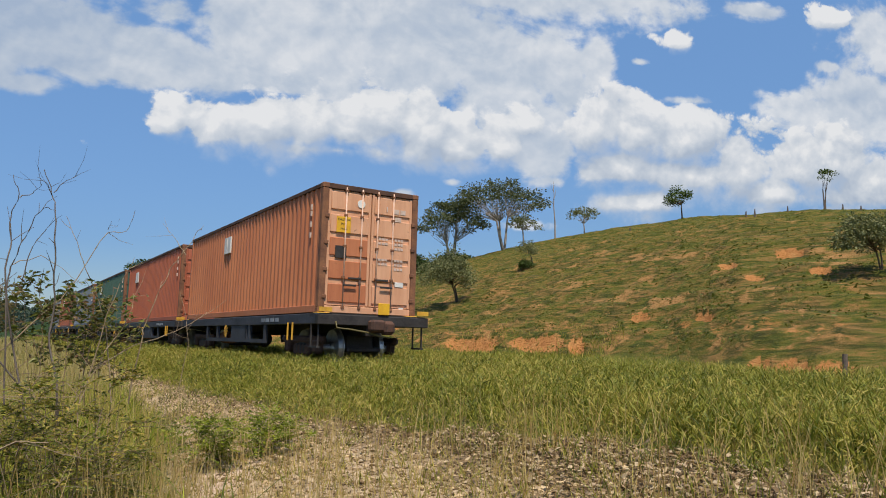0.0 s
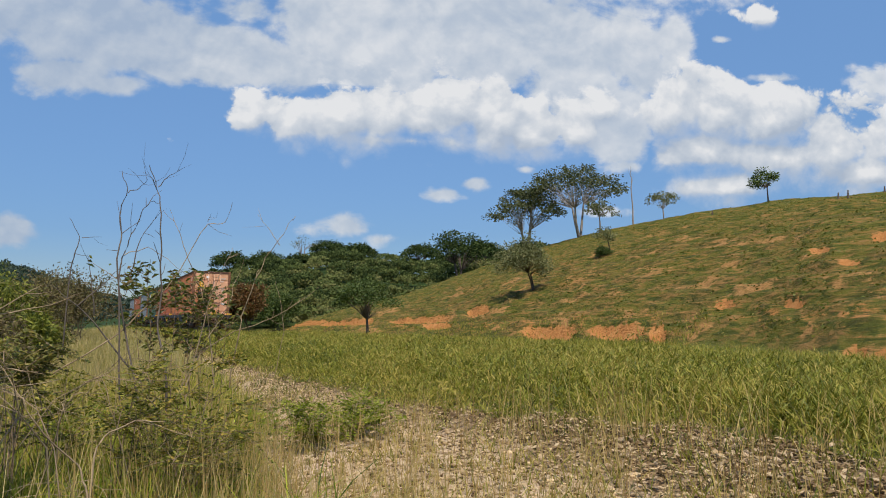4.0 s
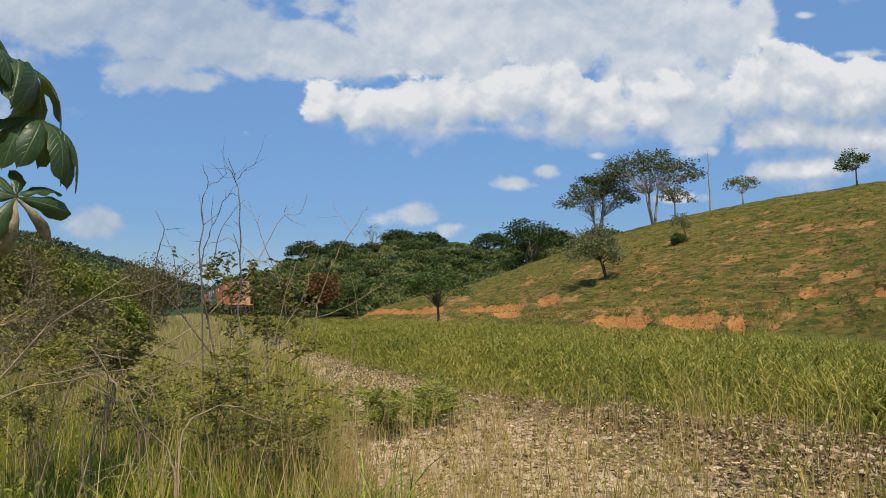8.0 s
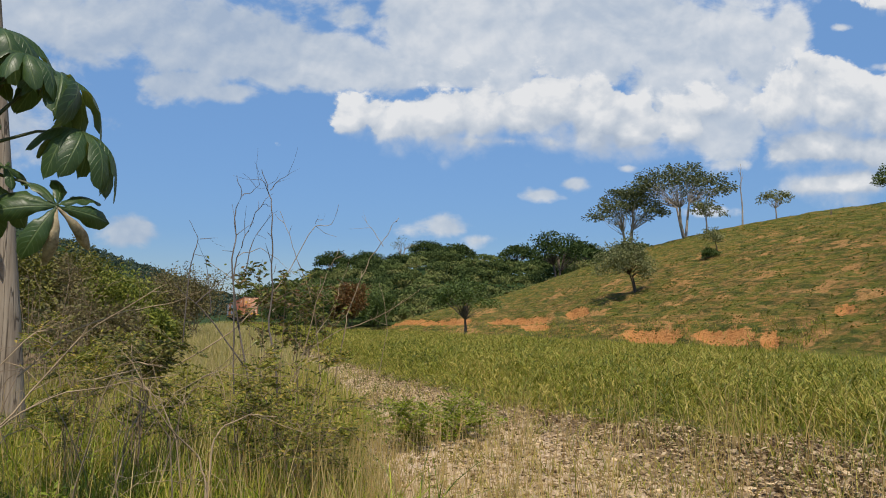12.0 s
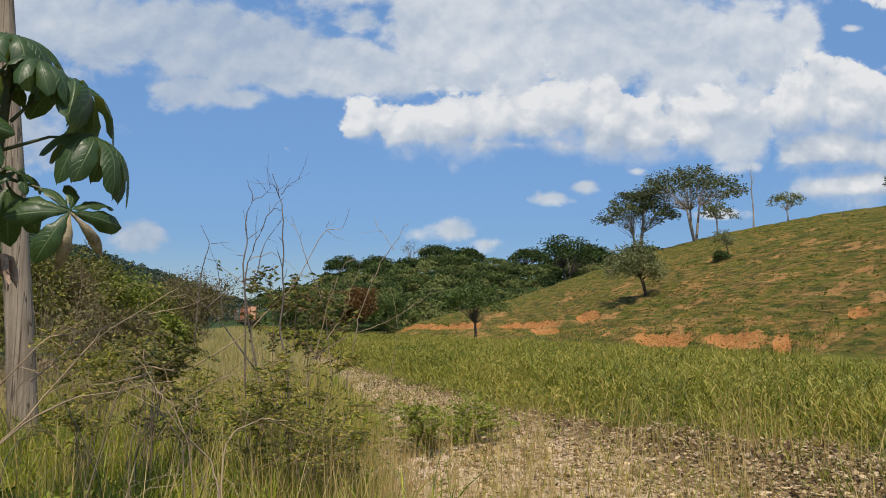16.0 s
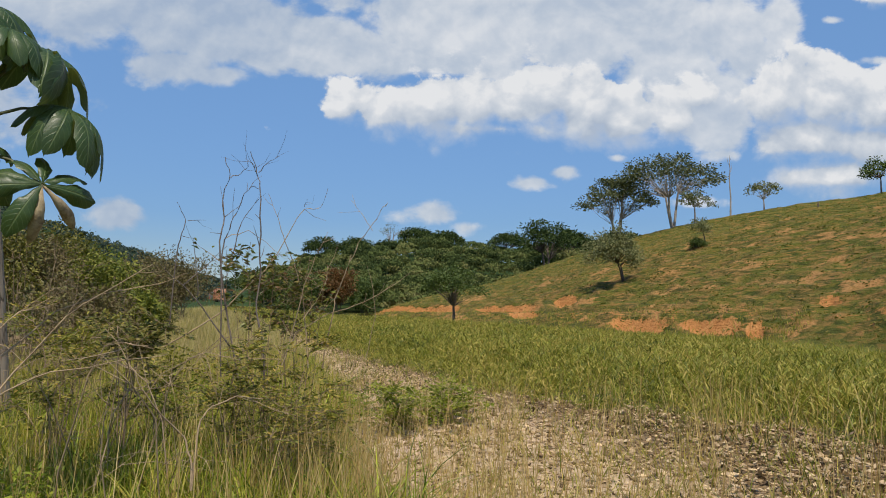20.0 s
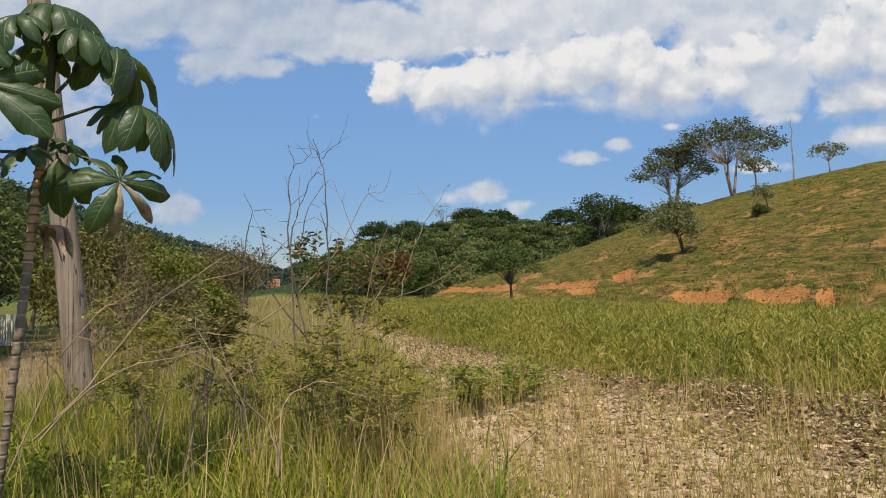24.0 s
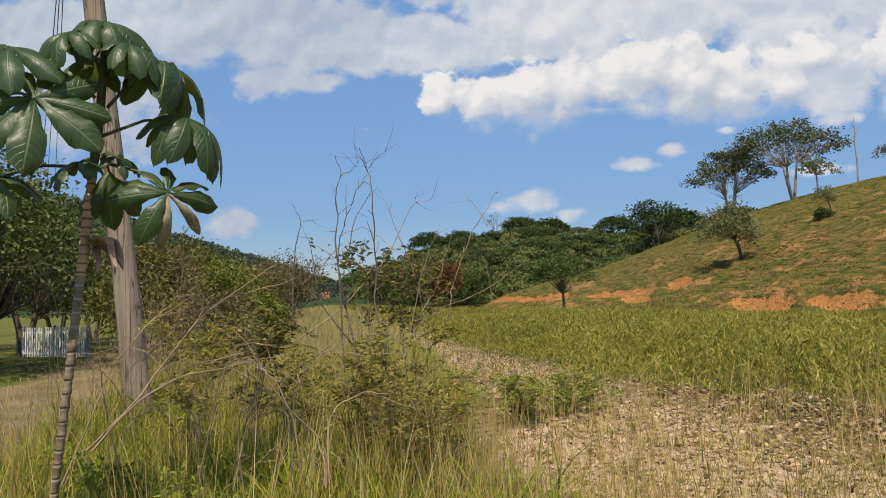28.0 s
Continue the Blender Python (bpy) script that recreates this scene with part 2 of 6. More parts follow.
M = {}
M["grass_lush"] = leafy("grass_lush", [(0.024, 0.034, 0.005), (0.108, 0.13, 0.012), (0.255, 0.265, 0.024), (0.46, 0.36, 0.08), (0.18, 0.16, 0.02)], 0.28, patch=0.6)
M["grass_tall"] = leafy("grass_tall", [(0.025, 0.034, 0.005), (0.13, 0.165, 0.013), (0.33, 0.345, 0.028), (0.5, 0.4, 0.08), (0.21, 0.2, 0.028)], 0.33, patch=0.5)
M["straw"] = leafy("straw", [(0.3, 0.19, 0.06), (0.46, 0.32, 0.11), (0.62, 0.46, 0.2), (0.34, 0.27, 0.08)], 0.25)
M["leaf_green"] = leafy("leaf_green", [(0.045, 0.075, 0.014), (0.08, 0.12, 0.022), (0.13, 0.17, 0.04)], 0.3)
M["leaf_bush"] = leafy("leaf_bush", [(0.1, 0.11, 0.012), (0.25, 0.24, 0.028), (0.42, 0.36, 0.06)], 0.38)
M["leaf_olive"] = leafy("leaf_olive", [(0.11, 0.13, 0.045), (0.19, 0.2, 0.075), (0.29, 0.28, 0.12)], 0.35)
M["leaf_dry"] = leafy("leaf_dry", [(0.09, 0.068, 0.025), (0.18, 0.14, 0.055), (0.15, 0.145, 0.04)], 0.25)
M["leaf_red"] = leafy("leaf_red", [(0.14, 0.06, 0.02), (0.2, 0.1, 0.03), (0.08, 0.08, 0.02)], 0.3)
M["leaf_skyline"] = leafy("leaf_skyline", [(0.025, 0.045, 0.014), (0.05, 0.078, 0.022), (0.09, 0.115, 0.035)], 0.2, 0.8, 0.08)
M["bark_pale"] = worn("bark_pale", (0.42, 0.37, 0.31), (0.2, 0.16, 0.13), 2.0, 14.0)
M["bark_dark"] = worn("bark_dark", (0.16, 0.12, 0.09), (0.06, 0.045, 0.035), 3.0, 20.0)
M["twig"] = worn("twig", (0.42, 0.31, 0.185), (0.2, 0.14, 0.085), 5.0, 60.0)
M["twig_grey"] = worn("twig_grey", (0.19, 0.15, 0.12), (0.08, 0.064, 0.054), 5.0, 60.0)
M["stone"] = worn("stone", (0.58, 0.44, 0.28), (0.22, 0.145, 0.085), 2.0, 30.0, 0.9, spec=0.25)
M["leaf_ridge"] = leafy("leaf_ridge", [(0.05, 0.065, 0.022), (0.095, 0.115, 0.04), (0.17, 0.17, 0.065)], 0.3)
M["litter"] = leafy("litter", [(0.045, 0.028, 0.014), (0.16, 0.1, 0.045), (0.1, 0.085, 0.02), (0.42, 0.3, 0.16)], 0.12)

# ---- plan ----
TRACK_X, RAIL_Z, GRADE = 7.27, 0.75, 0.0059   # middle of the track, top of the rails, rise per metre
RNG = np.random.default_rng(7)


def step(a, b, x):
    t = np.clip((x - a) / (b - a), 0, 1)
    return t * t * (3 - 2 * t)


def table(x, pairs):
    return np.interp(x, [p[0] for p in pairs], [p[1] for p in pairs])


def ripple(x, y, seed, size, octaves=4):
    """Smooth pseudo-noise from summed sines, about -1 to 1."""
    r = np.random.default_rng(seed)
    out, amp, f = 0 * x, 1.0, 1.0 / size
    for _ in range(octaves):
        for _ in range(3):
            a, p, q = r.uniform(0, 2 * np.pi), r.uniform(0, 2 * np.pi), r.uniform(0.7, 1.4)
            out = out + amp / 3 * np.sin(2 * np.pi * f * q * (x * np.cos(a) + y * np.sin(a)) + p + 1.5 * np.sin(2 * np.pi * f * 0.6 * (y * np.cos(a) - x * np.sin(a)) + q * 9))
        amp, f = amp * 0.5, f * 2.03
    return out / 1.5


# outlines of the land by compass angle: degrees, then metres or degrees above eye level
FOOT = [(8, 130), (13, 105), (20, 82), (30, 58), (40, 46), (50, 37), (55, 30), (60, 27.2), (70, 26), (100, 34)]
CREST = [(8, 135), (13, 115), (20, 118), (25, 122), (30, 126), (36, 130), (45, 128), (55, 112), (65, 106), (100, 110)]
CREST_HIGH = [(8, -0.7), (13.4, -0.5), (15.9, 0.35), (19.4, 1.35), (22.9, 2.05), (25.6, 3.0), (30.1, 4.45), (34.8, 5.9), (37.5, 6.62), (40, 7.05), (43.7, 7.72), (51.1, 8.42), (54.9, 8.5), (60.8, 8.4), (64.6, 8.1), (80, 7.0), (110, 0.0)]
WOOD_HIGH = [(-3, -0.3), (2, 0.2), (6, 1.4), (9, 2.75), (13, 3.45), (17, 4.4), (22, 3.9), (25, 3.7), (28, 3.8), (34, 4.1), (60, 3.5), (110, 0.0)]
RANGE_HIGH = [(-70, 4), (-35, 8.5), (-21, 8.6), (-16, 7.4), (-8, 4.7), (-5, 3.9), (-3, 3.3), (0.7, 1.9), (4, 1.2), (10, 0.8), (60, 1), (110, 0)]


def land(x, y):
    """Height of the ground."""
    r, turn = np.hypot(x, y), np.degrees(np.arctan2(x, y))
    bank = 0.56 * step(-1.0, 5.2, x) - 0.45 * step(9.2, 13.5, x)
    bank = bank + GRADE * np.clip(y, -20, 330) * step(26, 12, x) * step(-40, -10, x)
    bank = bank * step(400, 150, r) + 0.05 * ripple(x, y, 3, 3.0, 3) * step(0.5, 3, abs(x - TRACK_X))
    foot, crest = table(turn, FOOT), table(turn, CREST)
    side = step(6, 13, turn) * step(125, 95, turn)
    top = 1.6 + crest * np.tan(np.radians(table(turn, CREST_HIGH)))
    s = np.clip((r - foot) / np.maximum(crest - foot, 5), 0, 1)
    hill = (top - 0.2) * s * (1.25 - 0.25 * s)
    hill = hill - 0.16 * np.clip(r - crest, 0, 90)
    hill = np.maximum(hill, 0) * side
    hill = hill + side * step(0, 12, hill) * (0.25 * ripple(x, y, 5, 14, 3))
    terraces = 0.15 * np.sin(hill * 2 * np.pi / 0.85 + 5.0 * ripple(x, y, 8, 14, 3)) * step(0.4, 2, hill) * step(crest + 2, crest - 6, r)
    cut = 0.3 * step(0.10, 0.9, soil_bank(turn, r, foot)) * side - scarps(turn, r)[0]
    wooded = (1.6 + 265 * np.tan(np.radians(table(turn, WOOD_HIGH)))) * step(150, 268, r) * step(520, 275, r)
    far = np.maximum(1.6 + 950 * np.tan(np.radians(table(turn, RANGE_HIGH))), 0) * step(420, 950, r) * (1 - 0.5 * step(1000, 2600, r))
    rough = ripple(x, y, 9, 90, 3) * 5 * step(420, 800, r)
    return bank + hill + terraces + cut + np.maximum(wooded, 0) + far + rough


# edges of the gravel strip: metres along the track, metres across
STRIP_WEST = [(0, 1.4), (6.7, 1.5), (8.5, 2.0), (12, 2.4), (20, 2.95), (37, 3.9)]
STRIP_EAST = [(0, 5.1), (4, 5.1), (5, 4.95), (6, 4.55), (7.75, 3.9), (10, 3.65), (16, 3.55), (25, 3.75), (40, 4.6)]


def gravel_strip(x, y):
    """Where stones lie: a strip between the bushes and the verge."""
    west, east = table(y, STRIP_WEST), table(y, STRIP_EAST)
    return step(-0.5, 0.4, x - west + 0.35 * ripple(x, y, 41, 3, 3)) * step(0.3, -0.3, x - east + 0.3 * ripple(x, y, 42, 1.6, 3))


def soil_bank(turn, r, foot):
    """Where the hill's foot has slipped and bare earth shows."""
    wave = 0.55 + 0.6 * ripple(turn, r * 0.05, 21, 7.0, 3)
    return np.exp(-((r - foot - 5) / 2.6) ** 2) * np.clip(wave, 0, 1)


def scarps(turn, r):
    """Small landslips on the hill: how far the ground has dropped below each broken edge, and how bare it is."""
    drop, bare = 0 * r, 0 * r
    jag = 0.75 * ripple(turn * 1.7, r * 0.02, 23, 1.6, 3)
    for at, edge, wide, high in SLIPS:
        span = np.exp(-((turn - at) / wide) ** 4)
        back = edge + table(turn, FOOT) - table(at, FOOT) + 0.5 * jag - 0.35 * ((turn - at) / wide) ** 2 - r          # metres in front of the edge
        drop = np.maximum(drop, high * span * step(-0.35, 0.35, back) * step(9 * high, 1.2 * high, back))
        bare = np.maximum(bare, span * step(-0.5, 0.1, back) * step(3.4 * high, 1.2 * high, back))
    return drop, bare


# slips: compass angle and distance of the broken edge, half-width in degrees, height in metres
SLIPS = [(15.6, 113, 1.6, 0.9), (18.4, 101, 1.7, 0.9), (20.0, 95, 0.8, 0.7), (24.6, 83, 2.3, 0.65), (25.9, 75, 1.2, 0.5), (29.2, 75.5, 0.9, 0.8), (34.7, 56.0, 2.0, 0.6),
         (39.9, 50.0, 2.0, 0.55), (42.9, 46.4, 0.6, 0.5), (54.2, 55, 0.6, 0.4), (58.4, 56.5, 0.9, 0.6), (47.7, 48.2, 0.7, 0.3), (52.4, 42.4, 0.7, 0.35), (56.0, 47.9, 0.7, 0.4), (60.3, 47, 0.7, 0.4), (56.0, 30.6, 0.9, 0.35), (58.3, 29.4, 1.3, 0.4), (60.8, 28.3, 1.2, 0.35)]


def mesh_of(name, verts, faces, mats=(), smooth=True):
    me = bpy.data.meshes.new(name)
    verts, faces = np.asarray(verts, np.float32), np.asarray(faces, np.int32)
    me.vertices.add(len(verts))
    me.vertices.foreach_set("co", verts.ravel())
    me.loops.add(faces.size)
    me.loops.foreach_set("vertex_index", faces.ravel())
    me.polygons.add(len(faces))
    me.polygons.foreach_set("loop_start", np.arange(len(faces), dtype=np.int32) * faces.shape[1])
    me.polygons.foreach_set("use_smooth", np.full(len(faces), smooth))
    me.update(calc_edges=True)
    for m in mats:
        me.materials.append(m)
    return me


# ---- ground ----
def make_ground():
    turns = np.unique(np.concatenate([np.arange(-180, -30, 3.0), np.arange(-30, 10, 0.35), np.arange(10, 70, 0.2), np.arange(70, 180, 3.0), [180.0]]))
    rs = np.concatenate([[0.0], np.arange(0.6, 14, 0.25), np.arange(14, 34, 0.6), np.arange(34, 140, 0.55), np.geomspace(140, 3200, 70)])
    tt, rr = np.meshgrid(np.radians(turns), rs)
    x, y = rr * np.sin(tt), rr * np.cos(tt)
    z = land(x, y)
    nr, nt = x.shape
    i = np.arange(nr - 1)[:, None] * nt + np.arange(nt - 1)[None, :]
    faces = np.stack([i, i + 1, i + nt + 1, i + nt], -1).reshape(-1, 4)
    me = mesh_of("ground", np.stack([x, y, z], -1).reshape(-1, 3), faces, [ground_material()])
    ob = new("ground", me)
    turn = np.degrees(tt)
    foot = table(turn, FOOT)
    hillside = step(-0.8, 1.6, rr - foot) * step(8, 14, turn) * step(140, 100, turn)
    up = np.clip((rr - foot) / (table(turn, CREST) - foot), 0, 1.2)
    bare = soil_bank(turn, rr, foot) * 0.45
    spots = ripple(turn * 1.2, rr * 1.1, 31, 10, 4) + 0.35 * ripple(turn * 4, rr * 2, 32, 9, 2)
    trod = step(0.0, 0.8, spots) * step(0.95, 0.4, up) * hillside
    bare = np.maximum(bare, 1.5 * scarps(turn, rr)[1])
    bare = bare * hillside * step(165, 140, rr)
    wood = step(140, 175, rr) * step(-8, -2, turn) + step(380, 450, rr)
    gravel = gravel_strip(x, y) * step(140, 60, rr)
    gravel = np.maximum(gravel, 0.8 * step(5.9, 6.4, x) * step(8.7, 8.2, x) * step(200, 100, rr))
    lane = step(-6.8, -5.2, x + 0.3 * y * 0.1) * step(-1.6, -3.0, x + 0.1 * y * 0.3 + 0.4 * ripple(x, y, 43, 4, 3)) * step(60, 30, y) * step(0, 3, y)
    for name, val in (("bare", bare), ("trod", trod), ("wood", np.clip(wood, 0, 1)), ("gravel", gravel), ("lane", lane), ("hillside", hillside), ("dry", hillside * step(0.85, 0.35, up))):
        me.attributes.new(name, "FLOAT", "POINT").data.foreach_set("value", np.ascontiguousarray(val, np.float32).ravel())
    return tagged(ob, "grassy ground with gravel, red earth slips and wooded hills", "ground", kind="structure")


def ground_material():
    m, n = material("ground")
    at = n.add("ShaderNodeTexCoord").outputs["Object"]

    fine = n.noise(at, 9.0, 6.0, 0.65).outputs["Fac"]
    mid = n.noise(at, 0.9, 5.0, 0.6).outputs["Fac"]
    wide = n.noise(at, 0.09, 4.0, 0.55).outputs["Fac"]
    turf = n.ramp(n.math("ADD", n.math("MULTIPLY", mid, 0.5), n.math("MULTIPLY", wide, 0.5)), [(0.32, (0.065, 0.085, 0.014)), (0.46, (0.11, 0.125, 0.022)), (0.57, (0.17, 0.155, 0.04)), (0.7, (0.28, 0.2, 0.075))])
    tread = n.noise(n.vec("MULTIPLY", at, (0.6, 0.6, 3.2)), 1.0, 9.0, 0.72, 1.1).outputs["Fac"]
    trod = n.ramp(tread, [(0.38, (0.02, 0.027, 0.005)), (0.44, (0.06, 0.068, 0.009)), (0.5, (0.125, 0.116, 0.016)), (0.55, (0.19, 0.125, 0.026)), (0.62, (0.33, 0.155, 0.05))])
    turf = n.mix(n.math("MULTIPLY", n.field("hillside"), 0.85), turf, trod)
    dry = n.math("MULTIPLY", n.field("dry"), n.smooth(n.noise(n.vec("MULTIPLY", at, (1.0, 1.0, 2.0)), 0.35, 7.0, 0.7).outputs["Fac"], 0.42, 0.6))
    turf = n.mix(n.math("MULTIPLY", dry, 0.75), turf, n.ramp(tread, [(0.42, (0.06, 0.045, 0.012)), (0.5, (0.17, 0.095, 0.032)), (0.58, (0.33, 0.17, 0.065))]))
    turf = n.mix(n.math("MULTIPLY", fine, 0.5), turf, (0.05, 0.07, 0.012, 1))
    earth = n.ramp(n.math("ADD", n.math("MULTIPLY", fine, 0.5), n.math("MULTIPLY", mid, 0.5)), [(0.3, (0.30, 0.12, 0.04)), (0.5, (0.46, 0.2, 0.065)), (0.65, (0.5, 0.26, 0.095)), (0.8, (0.38, 0.22, 0.09))])
    pebbles = n.add("ShaderNodeTexVoronoi", {"Vector": at, "Scale": 16.0})
    sand = n.ramp(pebbles.outputs["Color"], [(0.1, (0.1, 0.06, 0.026)), (0.5, (0.2, 0.13, 0.058)), (0.9, (0.35, 0.24, 0.125))])
    sand = n.mix(n.smooth(mid, 0.5, 0.75), sand, (0.15, 0.105, 0.05, 1))
    across = n.add("ShaderNodeSeparateXYZ", {0: at}).outputs[0]
    trodden = n.math("MULTIPLY", n.smooth(across, 4.3, 3.1), n.smooth(n.noise(at, 0.7, 5.0, 0.6).outputs["Fac"], 0.3, 0.48))
    sand = n.mix(n.math("MULTIPLY", trodden, 0.8), sand, n.ramp(fine, [(0.35, (0.4, 0.28, 0.16)), (0.6, (0.66, 0.5, 0.32))]))
    sand = n.mix(n.math("MULTIPLY", n.smooth(across, 2.9, 4.2), n.smooth(mid, 0.3, 0.55)), sand, n.ramp(pebbles.outputs["Color"], [(0.2, (0.09, 0.054, 0.024)), (0.8, (0.22, 0.142, 0.068))]))
    clearing = n.smooth(n.math("ADD", n.vec("LENGTH", n.vec("MULTIPLY", n.vec("SUBTRACT", at, (1.9, 7.05, 0.3)), (1.0, 0.7, 1.0))), n.math("MULTIPLY", n.math("SUBTRACT", mid, 0.5), 0.9)), 0.62, 0.4)
    sand = n.mix(clearing, sand, n.ramp(fine, [(0.35, (0.5, 0.35, 0.24)), (0.65, (0.7, 0.54, 0.4))]))
    road = n.ramp(mid, [(0.3, (0.2, 0.13, 0.075)), (0.7, (0.33, 0.24, 0.15))])
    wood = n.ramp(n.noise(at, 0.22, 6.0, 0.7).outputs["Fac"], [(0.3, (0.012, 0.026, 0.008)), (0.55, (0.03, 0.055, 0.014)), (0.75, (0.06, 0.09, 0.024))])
    ragged = n.math("ADD", n.math("ADD", n.math("MULTIPLY", n.noise(n.vec("MULTIPLY", at, (1.0, 1.0, 2.5)), 1.1, 8.0, 0.75).outputs["Fac"], 1.7), n.math("MULTIPLY", tread, 1.0)), -1.35)
    bare = n.math("MULTIPLY", n.smooth(n.math("ADD", n.field("bare"), ragged), 0.3, 0.62), 0.92)
    pave = n.smooth(n.math("ADD", n.field("gravel"), n.math("MULTIPLY", ragged, 0.7)), 0.4, 0.6)
    lane = n.math("MULTIPLY", n.smooth(n.math("ADD", n.math("MULTIPLY", n.field("lane"), 0.8), ragged), 0.45, 0.8), 0.8)
    scuffed = n.math("MULTIPLY", n.smooth(n.math("ADD", n.math("MULTIPLY", n.field("trod"), 0.55), ragged), 0.22, 0.5), 0.9)
    turf = n.mix(scuffed, turf, n.ramp(fine, [(0.3, (0.2, 0.09, 0.028)), (0.5, (0.35, 0.185, 0.065)), (0.7, (0.46, 0.27, 0.105))]))
    colour = n.mix(bare, turf, earth)
    colour = n.mix(pave, colour, sand)
    colour = n.mix(lane, colour, road)
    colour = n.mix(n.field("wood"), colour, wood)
    surface(n, colour, 0.95, 0.0, n.math("ADD", n.math("MULTIPLY", tread, n.math("MULTIPLY", n.field("hillside"), 3.0)), n.math("ADD", fine, n.math("MULTIPLY", mid, 2.0))), 0.7, 0.16, None, 0.15)
    return m


def blades(name, x, y, height, width, lean, material_, bend=0.35, segments=2, sink=0.05, droop=0.1):
    """Grass: one thin bent strip a blade, all of them one sheet of vegetation."""
    k = len(x)
    z = land(x, y) - sink
    face = RNG.uniform(0, 2 * np.pi, k)
    tip = RNG.uniform(0, 2 * np.pi, k)
    lean = lean * RNG.uniform(0.2, 1.0, k) * height
    rows = []
    for i in range(segments + 1):
        s = i / segments
        w = width * (1 - s) ** 0.5 if i < segments else 0 * width
        cx = x + np.cos(tip) * lean * (s * (1 - bend) + bend * s * s)
        cy = y + np.sin(tip) * lean * (s * (1 - bend) + bend * s * s)
        cz = z + height * (s - droop * s * s * (lean / np.maximum(height, 0.01)) * 2)
        if i < segments:
            rows.append(np.stack([cx - np.cos(face) * w / 2, cy - np.sin(face) * w / 2, cz], -1))
            rows.append(np.stack([cx + np.cos(face) * w / 2, cy + np.sin(face) * w / 2, cz], -1))
        else:
            rows.append(np.stack([cx, cy, cz], -1))
    v = np.stack(rows, 1)                                # k, 2*segments+1, 3
    per = v.shape[1]
    base = np.arange(k)[:, None] * per
    tris = []
    for i in range(segments - 1):
        a = 2 * i
        tris += [base + np.array([a, a + 1, a + 3]), base + np.array([a, a + 3, a + 2])]
    a = 2 * (segments - 1)
    tris.append(base + np.array([a, a + 1, a + 2]))
    f = np.stack(tris, 1).reshape(-1, 3)
    return new(name, mesh_of(name, v.reshape(-1, 3), f, [material_]))


def scatter(count, x0, x1, y0, y1, keep=None, power=1.0):
    """Places in a strip along the track, denser towards the near end when power > 1."""
    x = RNG.uniform(x0, x1, count)
    y = y0 + (y1 - y0) * RNG.uniform(0, 1, count) ** power
    if keep is not None:
        k = RNG.uniform(0, 1, count) < keep(x, y)
        x, y = x[k], y[k]
    return x, y


def clumped(x, y, reach=0.1, each=6):
    """Gather places into tufts."""
    k = max(1, len(x) // each)
    pick = RNG.integers(0, k, len(x))
    return x[pick] + RNG.normal(0, reach, len(x)), y[pick] + RNG.normal(0, reach, len(x))


# ---- small modelling kit ----
def part(name, bm, mat, parent=None, label="", smooth=False):
    me = bpy.data.meshes.new(name)
    bm.to_mesh(me)
    bm.free()
    me.materials.append(mat)
    if smooth:
        me.polygons.foreach_set("use_smooth", np.full(len(me.polygons), True))
    ob = new(name, me)
    if parent is not None:
        ob.parent = parent
    if label:
        ob["label"] = label
    return ob


def shared(name, me, parent, m=None, label=""):
    ob = new(name, me)
    ob.parent = parent
    if m is not None:
        ob.matrix_basis = m
    if label:
        ob["label"] = label
    return ob


def add_box(bm, x0, x1, y0, y1, z0, z1, bevel=0.0):
    made = bmesh.ops.create_cube(bm, size=1.0, matrix=Matrix.Translation(((x0 + x1) / 2, (y0 + y1) / 2, (z0 + z1) / 2)) @ Matrix.Diagonal((x1 - x0, y1 - y0, z1 - z0, 1)))
    if bevel:
        edges = {e for v in made["verts"] for e in v.link_edges}
        bmesh.ops.bevel(bm, geom=list(edges), offset=bevel, segments=1, affect="EDGES")
    return bm


def box(x0, x1, y0, y1, z0, z1, bevel=0.0):
    return add_box(bmesh.new(), x0, x1, y0, y1, z0, z1, bevel)


def add_rod(bm, a, b, r0, r1=None, sides=10):
    a, b = Vector(a), Vector(b)
    turn = (b - a).to_track_quat("Z", "Y").to_matrix().to_4x4()
    bmesh.ops.create_cone(bm, cap_ends=True, segments=sides, radius1=r0, radius2=r0 if r1 is None else r1, depth=(b - a).length, matrix=Matrix.Translation((a + b) / 2) @ turn)
    return bm


def rod(a, b, r0, r1=None, sides=10):
    return add_rod(bmesh.new(), a, b, r0, r1, sides)


def empty(name, label, category, group="", m=None):
    ob = new(name)
    ob.empty_display_size = 0.3
    tagged(ob, label, category, group)
    if m is not None:
        ob.matrix_basis = m
    return ob


